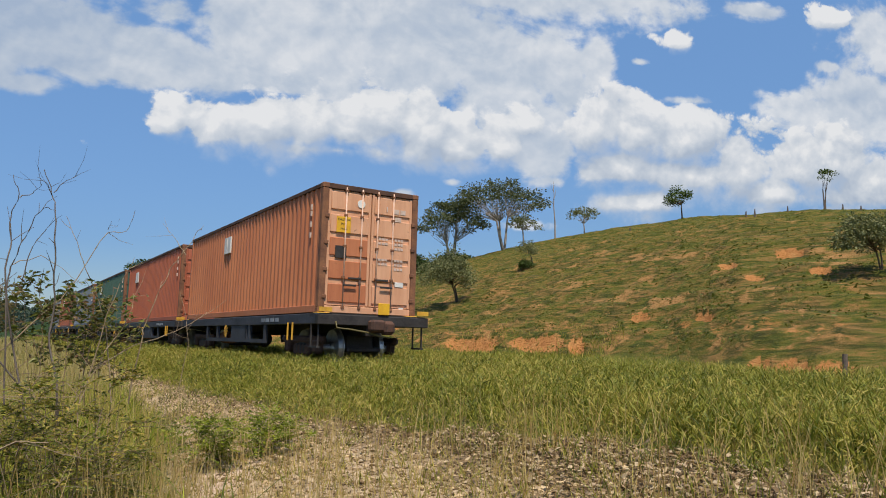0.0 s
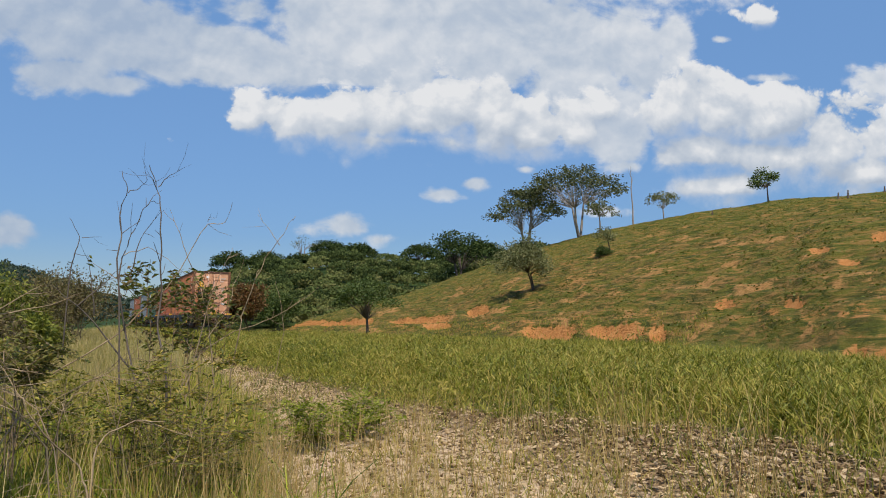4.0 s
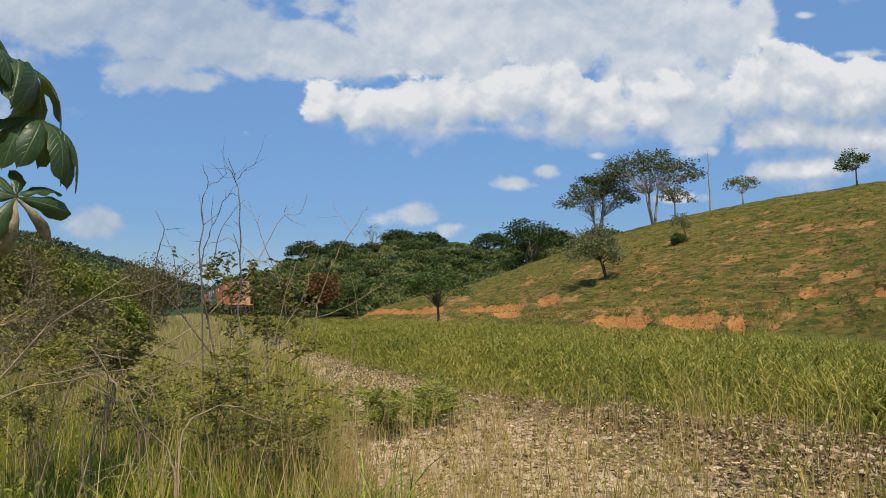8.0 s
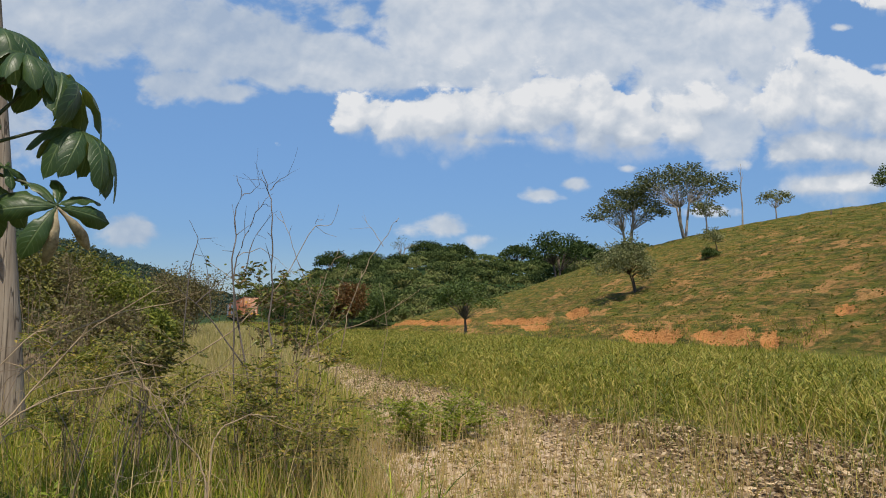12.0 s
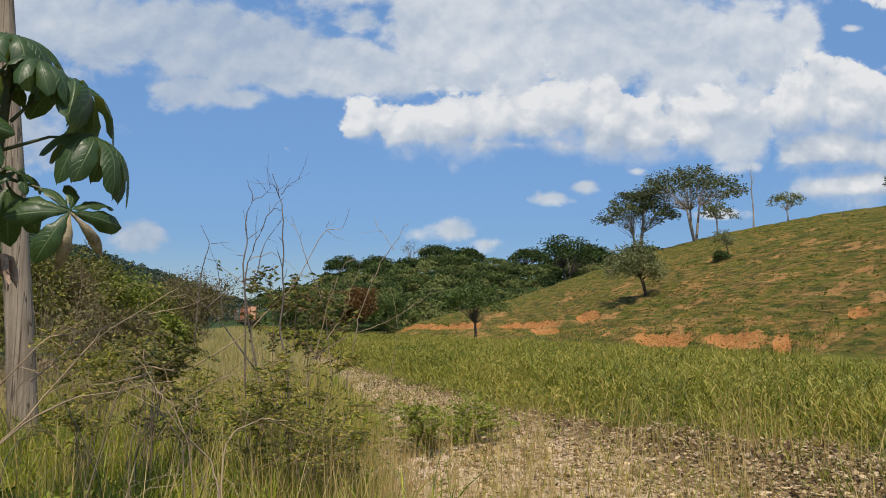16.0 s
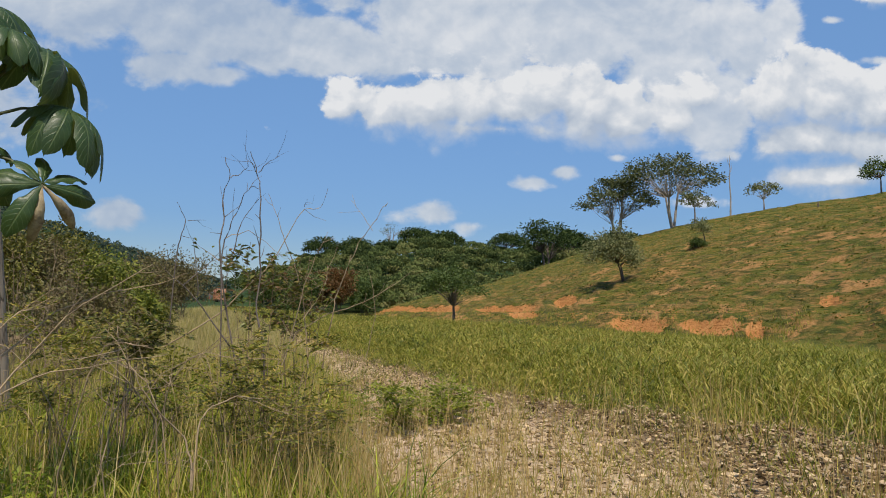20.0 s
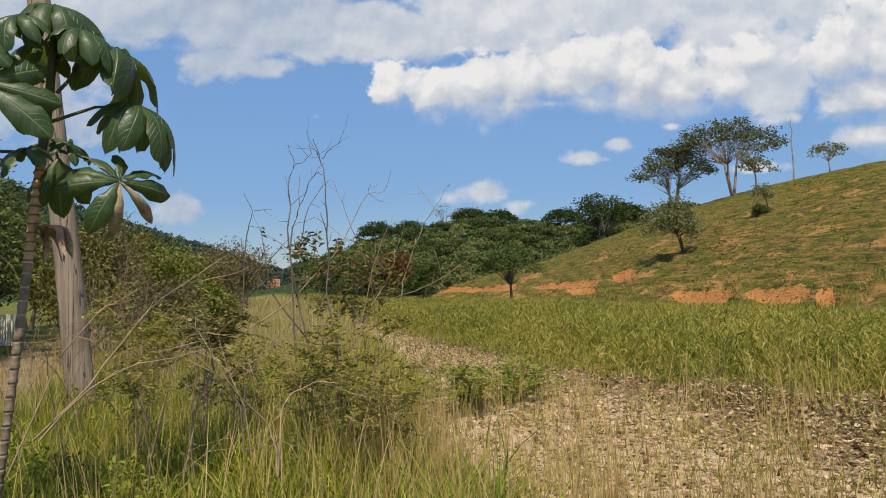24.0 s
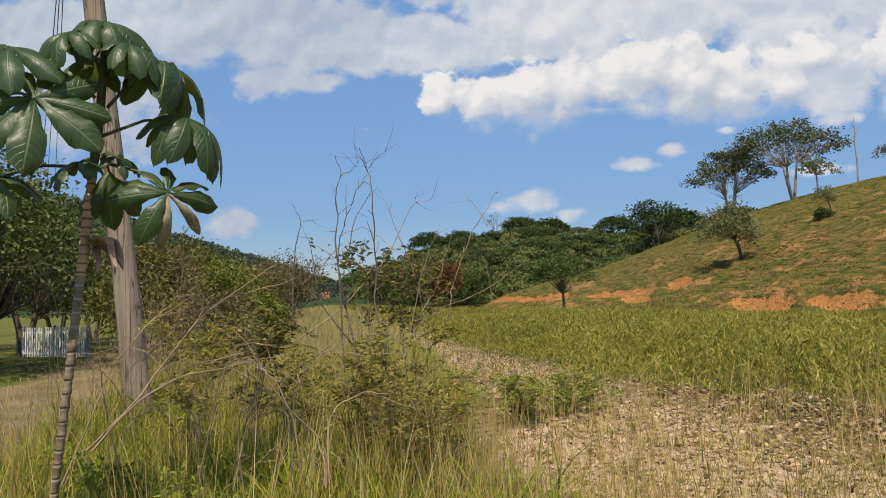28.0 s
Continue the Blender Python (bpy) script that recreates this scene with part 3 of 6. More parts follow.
def tube_arrays(paths, sides=6):
    """Vertices and faces of tapered tubes; each path is a list of (point, radius)."""
    vs, fs, base = [], [], 0
    ring = np.linspace(0, 2 * np.pi, sides, endpoint=False)
    for path in paths:
        p = np.array([q for q, _ in path], float)
        rad = np.array([q for _, q in path], float)
        d = np.gradient(p, axis=0)
        d /= np.linalg.norm(d, axis=1, keepdims=True) + 1e-9
        side = np.cross(d, np.where(abs(d[:, 2:3]) < 0.9, [[0, 0, 1.0]], [[1.0, 0, 0]]))
        side /= np.linalg.norm(side, axis=1, keepdims=True) + 1e-9
        up = np.cross(d, side)
        v = p[:, None] + rad[:, None, None] * (np.cos(ring)[None, :, None] * side[:, None] + np.sin(ring)[None, :, None] * up[:, None])
        k = len(p)
        i = base + np.arange(k - 1)[:, None] * sides + np.arange(sides)[None]
        j = base + np.arange(k - 1)[:, None] * sides + (np.arange(sides)[None] + 1) % sides
        fs.append(np.stack([i, j, j + sides, i + sides], -1).reshape(-1, 4))
        vs.append(v.reshape(-1, 3))
        base += k * sides
    return np.concatenate(vs), np.concatenate(fs)


def leaves_arrays(places, ways, length, width, droop=0.2, facing=None, flat=False):
    """Pointed leaves, folded along the rib: five corners, four triangles each; flat ones have two."""
    k = len(places)
    ways = ways / (np.linalg.norm(ways, axis=1, keepdims=True) + 1e-9)
    side = np.cross(ways, RNG.normal(0, 1, (k, 3)) if facing is None else facing)
    side /= np.linalg.norm(side, axis=1, keepdims=True) + 1e-9
    up = np.cross(side, ways)
    L, Wd = np.broadcast_to(length, k)[:, None], np.broadcast_to(width, k)[:, None]
    a = places
    mid = places + ways * L * 0.45 - up * Wd * 0.12
    l = places + ways * L * 0.42 + side * Wd * 0.5
    r = places + ways * L * 0.42 - side * Wd * 0.5
    tip = places + ways * L - np.array([0, 0, 1.0]) * L * droop
    if flat:
        b = np.arange(k)[:, None] * 4
        return np.stack([a, l, r, tip], 1).reshape(-1, 3), np.stack([b + [0, 2, 1], b + [1, 2, 3]], 1).reshape(-1, 3)
    v = np.stack([a, l, r, mid, tip], 1).reshape(-1, 3)
    b = np.arange(k)[:, None] * 5
    f = np.stack([b + [0, 3, 1], b + [0, 2, 3], b + [1, 3, 4], b + [3, 2, 4]], 1).reshape(-1, 3)
    return v, f


def grow(base, way, length, radius, depth, spread=0.6, lift=0.15, forks=(2, 4), shrink=0.65, wobble=0.18, rng=None, steps=5, start=0.35):
    """Branches that fork; returns paths and the end points of the finest ones."""
    rng = rng or RNG
    paths, ends = [], []
    p, d = np.array(base, float), np.array(way, float)
    d /= np.linalg.norm(d)
    path = [(p.copy(), radius)]
    marks = []
    for i in range(steps):
        d = d + rng.normal(0, wobble, 3) + np.array([0, 0, lift / steps])
        d /= np.linalg.norm(d)
        p = p + d * length / steps
        r = radius * (1 - 0.55 * (i + 1) / steps)
        path.append((p.copy(), r))
        marks.append((p.copy(), d.copy(), r, (i + 1) / steps))
    paths.append(path)
    if depth == 0:
        ends += [(q, dd) for q, dd, _, s in marks if s > 0.3]
        return paths, ends
    for _ in range(rng.integers(forks[0], forks[1] + 1)):
        q, dd, r, s = marks[min(len(marks) - 1, int(rng.uniform(start, 1.0) * len(marks)))]
        away = dd + rng.normal(0, spread, 3)
        away[2] = away[2] * 0.8 + lift
        a, b = grow(q, away, length * shrink * rng.uniform(0.75, 1.2), r * 0.75, depth - 1, spread, lift, forks, shrink, wobble, rng, steps, start)
        paths += a
        ends += b
    q, dd, r, s = marks[-1]
    a, b = grow(q, dd + rng.normal(0, spread * 0.4, 3), length * shrink, r, depth - 1, spread, lift, forks, shrink, wobble, rng, steps, start)
    return paths + a, ends + b


def plant(name, label, category, place, build, bark, leaf, group="", parts=("trunk", "crown"), turn=0.0, sides=6):
    """A woody plant: trunk with limbs, and a crown of leaves. build() gives tubes and leaf arrays round the origin."""
    ob = empty(name, label, category, group, pose(*place, 0, 0, turn))
    paths, crown = build()
    v, f = tube_arrays(paths, sides)
    shared(parts[0], mesh_of(parts[0], v, f, [bark]), ob)
    if crown is not None:
        shared(parts[1], mesh_of(parts[1], *crown, [leaf], smooth=False), ob)
    return ob


def foliage(ends, each, spread, length, width, rng, up=0.3, flat=1.0):
    """Leaves in loose clumps about branch ends."""
    pts = np.array([e[0] for e in ends])
    k = len(pts) * each
    pick = np.repeat(np.arange(len(pts)), each)
    off = rng.normal(0, spread, (k, 3)) * np.array([1, 1, flat])
    ways = off / (np.linalg.norm(off, axis=1, keepdims=True) + 1e-9) + rng.normal(0, 0.5, (k, 3)) + np.array([0, 0, up])
    return leaves_arrays(pts[pick] + off, ways, length * rng.uniform(0.6, 1.3, k), width * rng.uniform(0.7, 1.2, k))


def umbrella_tree(height, wide, seed, trunks=3, low=0.5, clumps=26, leaf=0.4, each=55, split=0.3, lean=0.0, flat=0.45, puff=0.075, sparse=1.0):
    """A tree with forked pale limbs that carry separate flat clumps of leaves in a broad dome."""
    def build():
        rng = np.random.default_rng(seed)
        paths, forks = [], []
        for i in range(trunks):
            a = 2 * np.pi * i / trunks + rng.uniform(-0.5, 0.5)
            top = np.array([lean * split * height + np.cos(a) * wide * 0.07 * (trunks > 1), np.sin(a) * wide * 0.07, height * split * rng.uniform(0.85, 1.3)])
            base = np.array([np.cos(a), np.sin(a), 0]) * 0.012 * height * (trunks > 1)
            mid = base * 0.5 + top * 0.5 + rng.normal(0, 0.01 * height, 3)
            r = height * 0.022 / trunks ** 0.35
            paths.append([(base - np.array([0, 0, 0.4]), r * 1.3), (mid, r), (top, r * 0.8)])
            forks.append((top, r * 0.7))
        pts, ways, faces = [], [], []
        for i in range(clumps):
            rho, a = wide / 2 * np.sqrt(rng.uniform(0.02, 1)), rng.uniform(0, 2 * np.pi)
            dome = 1 - 0.65 * (rho / (wide / 2)) ** 2
            p = np.array([np.cos(a) * rho + lean * height, np.sin(a) * rho, height * (low + (1 - low) * dome * rng.uniform(0.55, 1.0))])
            top, r = min(forks, key=lambda q: np.linalg.norm(q[0][:2] - p[:2]))
            m1 = top + (p - top) * 0.45 + np.array([0, 0, 0.06 * height]) * rng.uniform(-0.3, 1) + rng.normal(0, 0.015 * height, 3)
            paths.append([(top - np.array([0, 0, 0.1]), r * 0.42), (m1, r * 0.24), (p, r * 0.07)])
            size = puff * wide * rng.uniform(0.6, 1.3)
            k = int(each * rng.uniform(0.5, 1.4) * sparse)
            off = np.clip(rng.normal(0, 1, (k, 3)), -1.4, 1.4) * size * np.array([1, 1, flat])
            pts.append(p + off)
            faces.append(off / size + np.array([0, 0, 0.5]) + rng.normal(0, 0.7, (k, 3)))
            ways.append(off + rng.normal(0, 0.6 * size, (k, 3)) + np.array([0, 0, 0.05 * size]))
        pts, ways = np.concatenate(pts), np.concatenate(ways)
        return paths, leaves_arrays(pts, ways, leaf * rng.uniform(0.6, 1.3, len(pts)), leaf * 0.55, 0.1, np.concatenate(faces))
    return build


def shrub(height, wide, seed, stems=7, each=8, leaf=0.09, bare=0.0, depth=2, width=0.4, low=0.0, thin=1.0):
    def build():
        rng = np.random.default_rng(seed)
        paths, ends = [], []
        for i in range(stems):
            a = rng.uniform(0, 6.28)
            tilt = rng.uniform(0.1, 0.9) * wide / height
            p, e = grow((rng.normal(0, 0.08 * wide), rng.normal(0, 0.08 * wide), -0.1), (np.cos(a) * tilt, np.sin(a) * tilt, 1), height * 0.6, (0.004 + 0.005 * height) * thin, depth, 0.5, 0.2, (2, 3), 0.6, 0.15, rng, 5, 0.35)
            paths, ends = paths + p, ends + e
        top = max(e[0][2] for e in ends)
        ends = [e for e in ends if rng.uniform() > bare and e[0][2] > low * top]
        reach = 2 * np.percentile([np.hypot(e[0][0], e[0][1]) for e in ends], 92)
        fit = np.array([min(1.0, wide / reach)] * 2 + [height / top])
        paths = [[(np.asarray(p) * fit, r) for p, r in path] for path in paths]
        ends = [(p * fit, d) for p, d in ends]
        return paths, foliage(ends, each, 0.05 * wide, leaf, leaf * width, rng, 0.2)
    return build

make_ground()

# ---- railway ----
M["steel_dark"] = worn("steel_dark", (0.07, 0.06, 0.055), (0.02, 0.018, 0.018), 2.0, 25.0, 0.7, 0.3)
M["wagon_paint"] = worn("wagon_paint", (0.055, 0.06, 0.078), (0.018, 0.018, 0.022), 1.2, 18.0, 0.65)
M["rust"] = worn("rust", (0.30, 0.13, 0.06), (0.10, 0.045, 0.03), 3.0, 30.0, 0.85)
M["steel_bright"] = worn("steel_bright", (0.6, 0.58, 0.55), (0.35, 0.32, 0.3), 4.0, 30.0, 0.35, 0.8)
M["rust_dark"] = worn("rust_dark", (0.13, 0.06, 0.035), (0.04, 0.024, 0.02), 3.0, 30.0, 0.85)
M["yellow"] = worn("yellow", (0.75, 0.42, 0.04), (0.45, 0.22, 0.03), 4.0, 40.0, 0.6)
M["sign_yellow"] = worn("sign_yellow", (0.82, 0.47, 0.02), (0.6, 0.3, 0.02), 4.0, 40.0, 0.6)
M["white_paint"] = worn("white_paint", (0.8, 0.78, 0.74), (0.6, 0.56, 0.5), 3.0, 30.0, 0.6)
M["black_paint"] = worn("black_paint", (0.05, 0.04, 0.035), (0.02, 0.02, 0.02), 3.0, 30.0, 0.6)
M["stencil"] = worn("stencil", (0.66, 0.55, 0.48), (0.5, 0.33, 0.24), 8.0, 60.0, 0.7)
M["sleeper"] = worn("sleeper", (0.2, 0.15, 0.11), (0.09, 0.07, 0.055), 4.0, 40.0, 0.9)


def paint(name, light, dark, rust=(0.16, 0.06, 0.03)):
    """Faded container paint with rain streaks and rust."""
    m, n = material(name)
    at = n.add("ShaderNodeTexCoord").outputs["Object"]
    broad = n.noise(at, 0.6, 4.0, 0.6).outputs["Fac"]
    streak = n.noise(n.vec("MULTIPLY", at, (6.0, 6.0, 0.5)), 1.5, 5.0, 0.65).outputs["Fac"]
    speck = n.noise(at, 14.0, 5.0, 0.7).outputs["Fac"]
    colour = n.ramp(n.math("ADD", n.math("MULTIPLY", broad, 0.5), n.math("MULTIPLY", streak, 0.5)), [(0.35, dark), (0.62, light)])
    colour = n.mix(n.math("MULTIPLY", n.smooth(speck, 0.62, 0.74), 0.7), colour, (*rust, 1))
    surface(n, colour, 0.6, 0.0, speck, 0.12, 0.01, None, 0.35)
    return m


PAINTS = {
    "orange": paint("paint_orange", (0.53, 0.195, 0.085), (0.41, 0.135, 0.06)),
    # doors: a paler orange, its colour raised to make up for dim sunlight
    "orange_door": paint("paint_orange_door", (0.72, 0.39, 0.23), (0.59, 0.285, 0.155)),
    "red": paint("paint_red", (0.44, 0.13, 0.065), (0.34, 0.095, 0.05)),
    "green": paint("paint_green", (0.075, 0.14, 0.10), (0.05, 0.10, 0.075)),
    "grey": paint("paint_grey", (0.22, 0.25, 0.29), (0.13, 0.15, 0.18)),
    "brick": paint("paint_brick", (0.40, 0.13, 0.07), (0.26, 0.08, 0.05)),
}
BOX_L, BOX_W, BOX_H = 12.19, 2.44, 2.896
DECK = 1.19                                   # deck above the rails
PITCH = 13.75                                 # from wagon to wagon
SPEED, REAR_Y = 8.97, 14.65                    # metres a second; the rear box's doors at the start
CANT, RISE, DRIFT = 2.1, math.degrees(GRADE), 0.0034   # DRIFT: sideways per metre along the line


def corrugated(length, z0, z1, x, out, pitch=0.28, depth=0.045, along="y"):
    """A wall of trapezoid ribs; out: which way it faces (-1 or 1)."""
    bm = bmesh.new()
    prof = []
    k = int(length / pitch)
    w = length / k
    for i in range(k):
        for s, d in ((0.0, 0), (0.29, 0), (0.5, -depth), (0.79, -depth)):
            prof.append((w * (i + s), d))
    prof.append((length, 0))
    lo, hi = [], []
    for s, d in prof:
        place = (x + out * d, s) if along == "y" else (s, x + out * d)
        lo.append(bm.verts.new((*place, z0)))
        hi.append(bm.verts.new((*place, z1)))
    for i in range(len(prof) - 1):
        f = (lo[i], lo[i + 1], hi[i + 1], hi[i])
        bm.faces.new(f if (out > 0) == (along == "y") else f[::-1])
    return bm


def text_mesh(text, size, mat, parent, m, name="lettering", label=""):
    curve = bpy.data.curves.new(name, "FONT")
    curve.body, curve.size, curve.extrude, curve.align_x = text, size, 0.002, "LEFT"
    tmp = bpy.data.objects.new("tmp", curve)
    me = bpy.data.meshes.new_from_object(tmp)
    bpy.data.objects.remove(tmp)
    bpy.data.curves.remove(curve)
    me.materials.append(mat)
    return shared(name, me, parent, m, label)


def make_box(paint_side, paint_door, label, doors=True, marks=True):
    """A forty-foot shipping container; origin under the middle of its rear sill, y forwards."""
    ob = empty("shipping_container", label, "container", "containers on the train")
    h, w, L = BOX_H, BOX_W / 2, BOX_L
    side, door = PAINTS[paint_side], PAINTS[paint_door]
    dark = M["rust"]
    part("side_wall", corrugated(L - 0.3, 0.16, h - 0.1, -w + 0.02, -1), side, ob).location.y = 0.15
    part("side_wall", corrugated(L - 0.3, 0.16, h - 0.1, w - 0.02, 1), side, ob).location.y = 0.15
    part("front_wall", corrugated(2 * w - 0.3, 0.16, h - 0.1, L - 0.06, 1, along="x"), side, ob).location.x = -w + 0.15
    bm = bmesh.new()
    k = 24
    for i in range(k):
        add_box(bm, -w + 0.08, w - 0.08, 0.1 + i * (L - 0.2) / k, 0.1 + (i + 0.55) * (L - 0.2) / k, h - 0.045, h - 0.015)
    add_box(bm, -w + 0.06, w - 0.06, 0.1, L - 0.1, h - 0.07, h - 0.04)
    part("roof", bm, dark, ob)
    for x in (-w, w - 0.06):
        part("top_rail", box(x, x + 0.06, 0.15, L - 0.15, h - 0.10, h - 0.01, 0.008), M["rust_dark"], ob)
        part("bottom_rail", box(x, x + 0.06, 0.15, L - 0.15, 0.0, 0.16, 0.008), side, ob)
    for x in (-w, w - 0.15):
        for y in (0.0, L - 0.15):
            part("corner_post", box(x, x + 0.15, y, y + 0.15, 0.118, h - 0.118, 0.012), side if y else M["rust"], ob)
            for z in (0.0, h - 0.118):
                part("corner_casting", box(x - 0.004, x + 0.158, y - 0.006, y + 0.17, z, z + 0.118, 0.015), dark, ob)
    part("floor", box(-w + 0.06, w - 0.06, 0.1, L - 0.1, 0.10, 0.15), M["steel_dark"], ob)
    part("header", box(-w + 0.15, w - 0.15, 0.0, 0.1, h - 0.12, h - 0.005, 0.01), M["rust_dark"], ob)
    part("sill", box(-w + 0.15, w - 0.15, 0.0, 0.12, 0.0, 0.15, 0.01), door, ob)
    # rear doors: panels between recessed bars
    z0, z1 = 0.17, h - 0.13
    for s in (-1, 1):
        x0, x1 = (-w + 0.155, -0.012) if s < 0 else (0.012, w - 0.155)
        bm = bmesh.new()
        add_box(bm, x0, x1, 0.05, 0.075, z0, z1)
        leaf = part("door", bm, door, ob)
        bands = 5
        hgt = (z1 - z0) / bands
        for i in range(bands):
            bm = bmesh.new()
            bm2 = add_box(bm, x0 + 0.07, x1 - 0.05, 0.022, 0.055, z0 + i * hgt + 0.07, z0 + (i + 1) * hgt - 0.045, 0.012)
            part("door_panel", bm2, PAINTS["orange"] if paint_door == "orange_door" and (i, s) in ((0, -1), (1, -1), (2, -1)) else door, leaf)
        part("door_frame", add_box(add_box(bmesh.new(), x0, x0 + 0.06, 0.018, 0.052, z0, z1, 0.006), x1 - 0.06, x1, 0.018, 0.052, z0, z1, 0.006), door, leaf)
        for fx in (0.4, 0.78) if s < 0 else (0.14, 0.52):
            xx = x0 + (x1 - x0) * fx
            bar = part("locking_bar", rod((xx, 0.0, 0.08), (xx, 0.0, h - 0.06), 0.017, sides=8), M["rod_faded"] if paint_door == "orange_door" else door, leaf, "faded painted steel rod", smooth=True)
            for z in (0.12, 0.8, 1.5, 2.2, h - 0.14):
                part("bracket", box(xx - 0.04, xx + 0.04, -0.018, 0.03, z - 0.03, z + 0.03, 0.008), dark, bar)
            zz = 0.62 if fx in (0.4, 0.52) else 0.78
            bm = add_box(bmesh.new(), xx - 0.02, xx + (0.3 if fx in (0.4, 0.14) else -0.3) if fx in (0.4, 0.14) else xx + 0.02, -0.045, -0.02, zz - 0.02, zz + 0.025, 0.006) if fx in (0.4, 0.14) else add_box(bmesh.new(), xx - 0.3, xx + 0.02, -0.045, -0.02, zz - 0.02, zz + 0.025, 0.006)
            part("handle", bm, M["black_paint"], bar)
        for z in (0.35, 0.95, 1.55, 2.15):
            xx = x0 - 0.03 if s < 0 else x1 + 0.03
            part("hinge", box(xx - 0.05, xx + 0.05, -0.02, 0.05, z - 0.045, z + 0.045, 0.012), dark, leaf)
    if doors and marks:
        bm = box(-0.86, -0.52, -0.003, 0.017, 1.80, 2.16, 0.004)
        sign = part("warning_sign", bm, M["sign_yellow"], ob, "yellow caution sign")
        text_mesh("CAUTION", 0.068, M["black_paint"], sign, pose(-0.84, -0.006, 2.07, 90), "lettering")
        text_mesh("9\u20196\u201d", 0.068, M["black_paint"], sign, pose(-0.76, -0.006, 1.97, 90), "lettering")
        text_mesh("HIGH", 0.068, M["black_paint"], sign, pose(-0.77, -0.006, 1.86, 90), "lettering")
        part("patch", box(-0.87, -0.60, 0.0, 0.018, 1.22, 1.5, 0.004), M["steel_dark"], ob, "grey riveted plate")
        bm = bmesh.new()
        bmesh.ops.create_cone(bm, cap_ends=True, segments=20, radius1=0.095, radius2=0.095, depth=0.012, matrix=Matrix.Translation((-0.27, 0.012, 2.5)) @ Matrix.Rotation(math.pi / 2, 4, "X"))
        part("round_mark", bm, M["white_paint"], ob, "round white sticker")
        bars = [(0.38, 0.42, 2.40, 0.12), (0.58, 0.92, 2.37, 0.11), (0.6, 0.82, 2.19, 0.10)]
        for z in (1.72, 1.62, 1.52, 1.24, 1.14, 1.04):
            bars += [(0.62, 0.86, z, 0.055)]
            if z in (1.72, 1.62, 1.24, 1.14):
                bars += [(0.2, 0.46, z, 0.05)]
        for a, b, z, hh in bars:
            k = max(1, round((b - a) / (hh * 1.6)))
            for i in range(k):
                xx = a + (b - a) * i / k
                part("marking", box(xx, xx + (b - a) / k * 0.8, 0.012, 0.02, z, z + hh), M["stencil"], ob, "faded white stencilled marking")
        part("label", box(0.66, 0.88, 0.01, 0.02, 0.66, 0.77), M["white_paint"], ob, "small white label")
        part("label", box(0.78, 0.9, 0.01, 0.02, 0.13, 0.18), M["white_paint"], ob, "small white label")
    for y0 in (7.1,) if marks else (9.4,):
        for i in range(2):
            part("side_mark", box(-w - 0.022, -w + 0.016, y0 + 0.36 * i, y0 + 0.36 * i + 0.3, 1.95, 2.45), M["white_paint"], ob, "white rectangle")
    for z in (1.7, 1.95, 2.2, 2.35):
        part("marking", box(-w - 0.02, -w + 0.016, 0.62, 0.66, z, z + 0.12), M["stencil"], ob, "faded white stencilled marking")
    return ob


WHEEL_R = 0.42


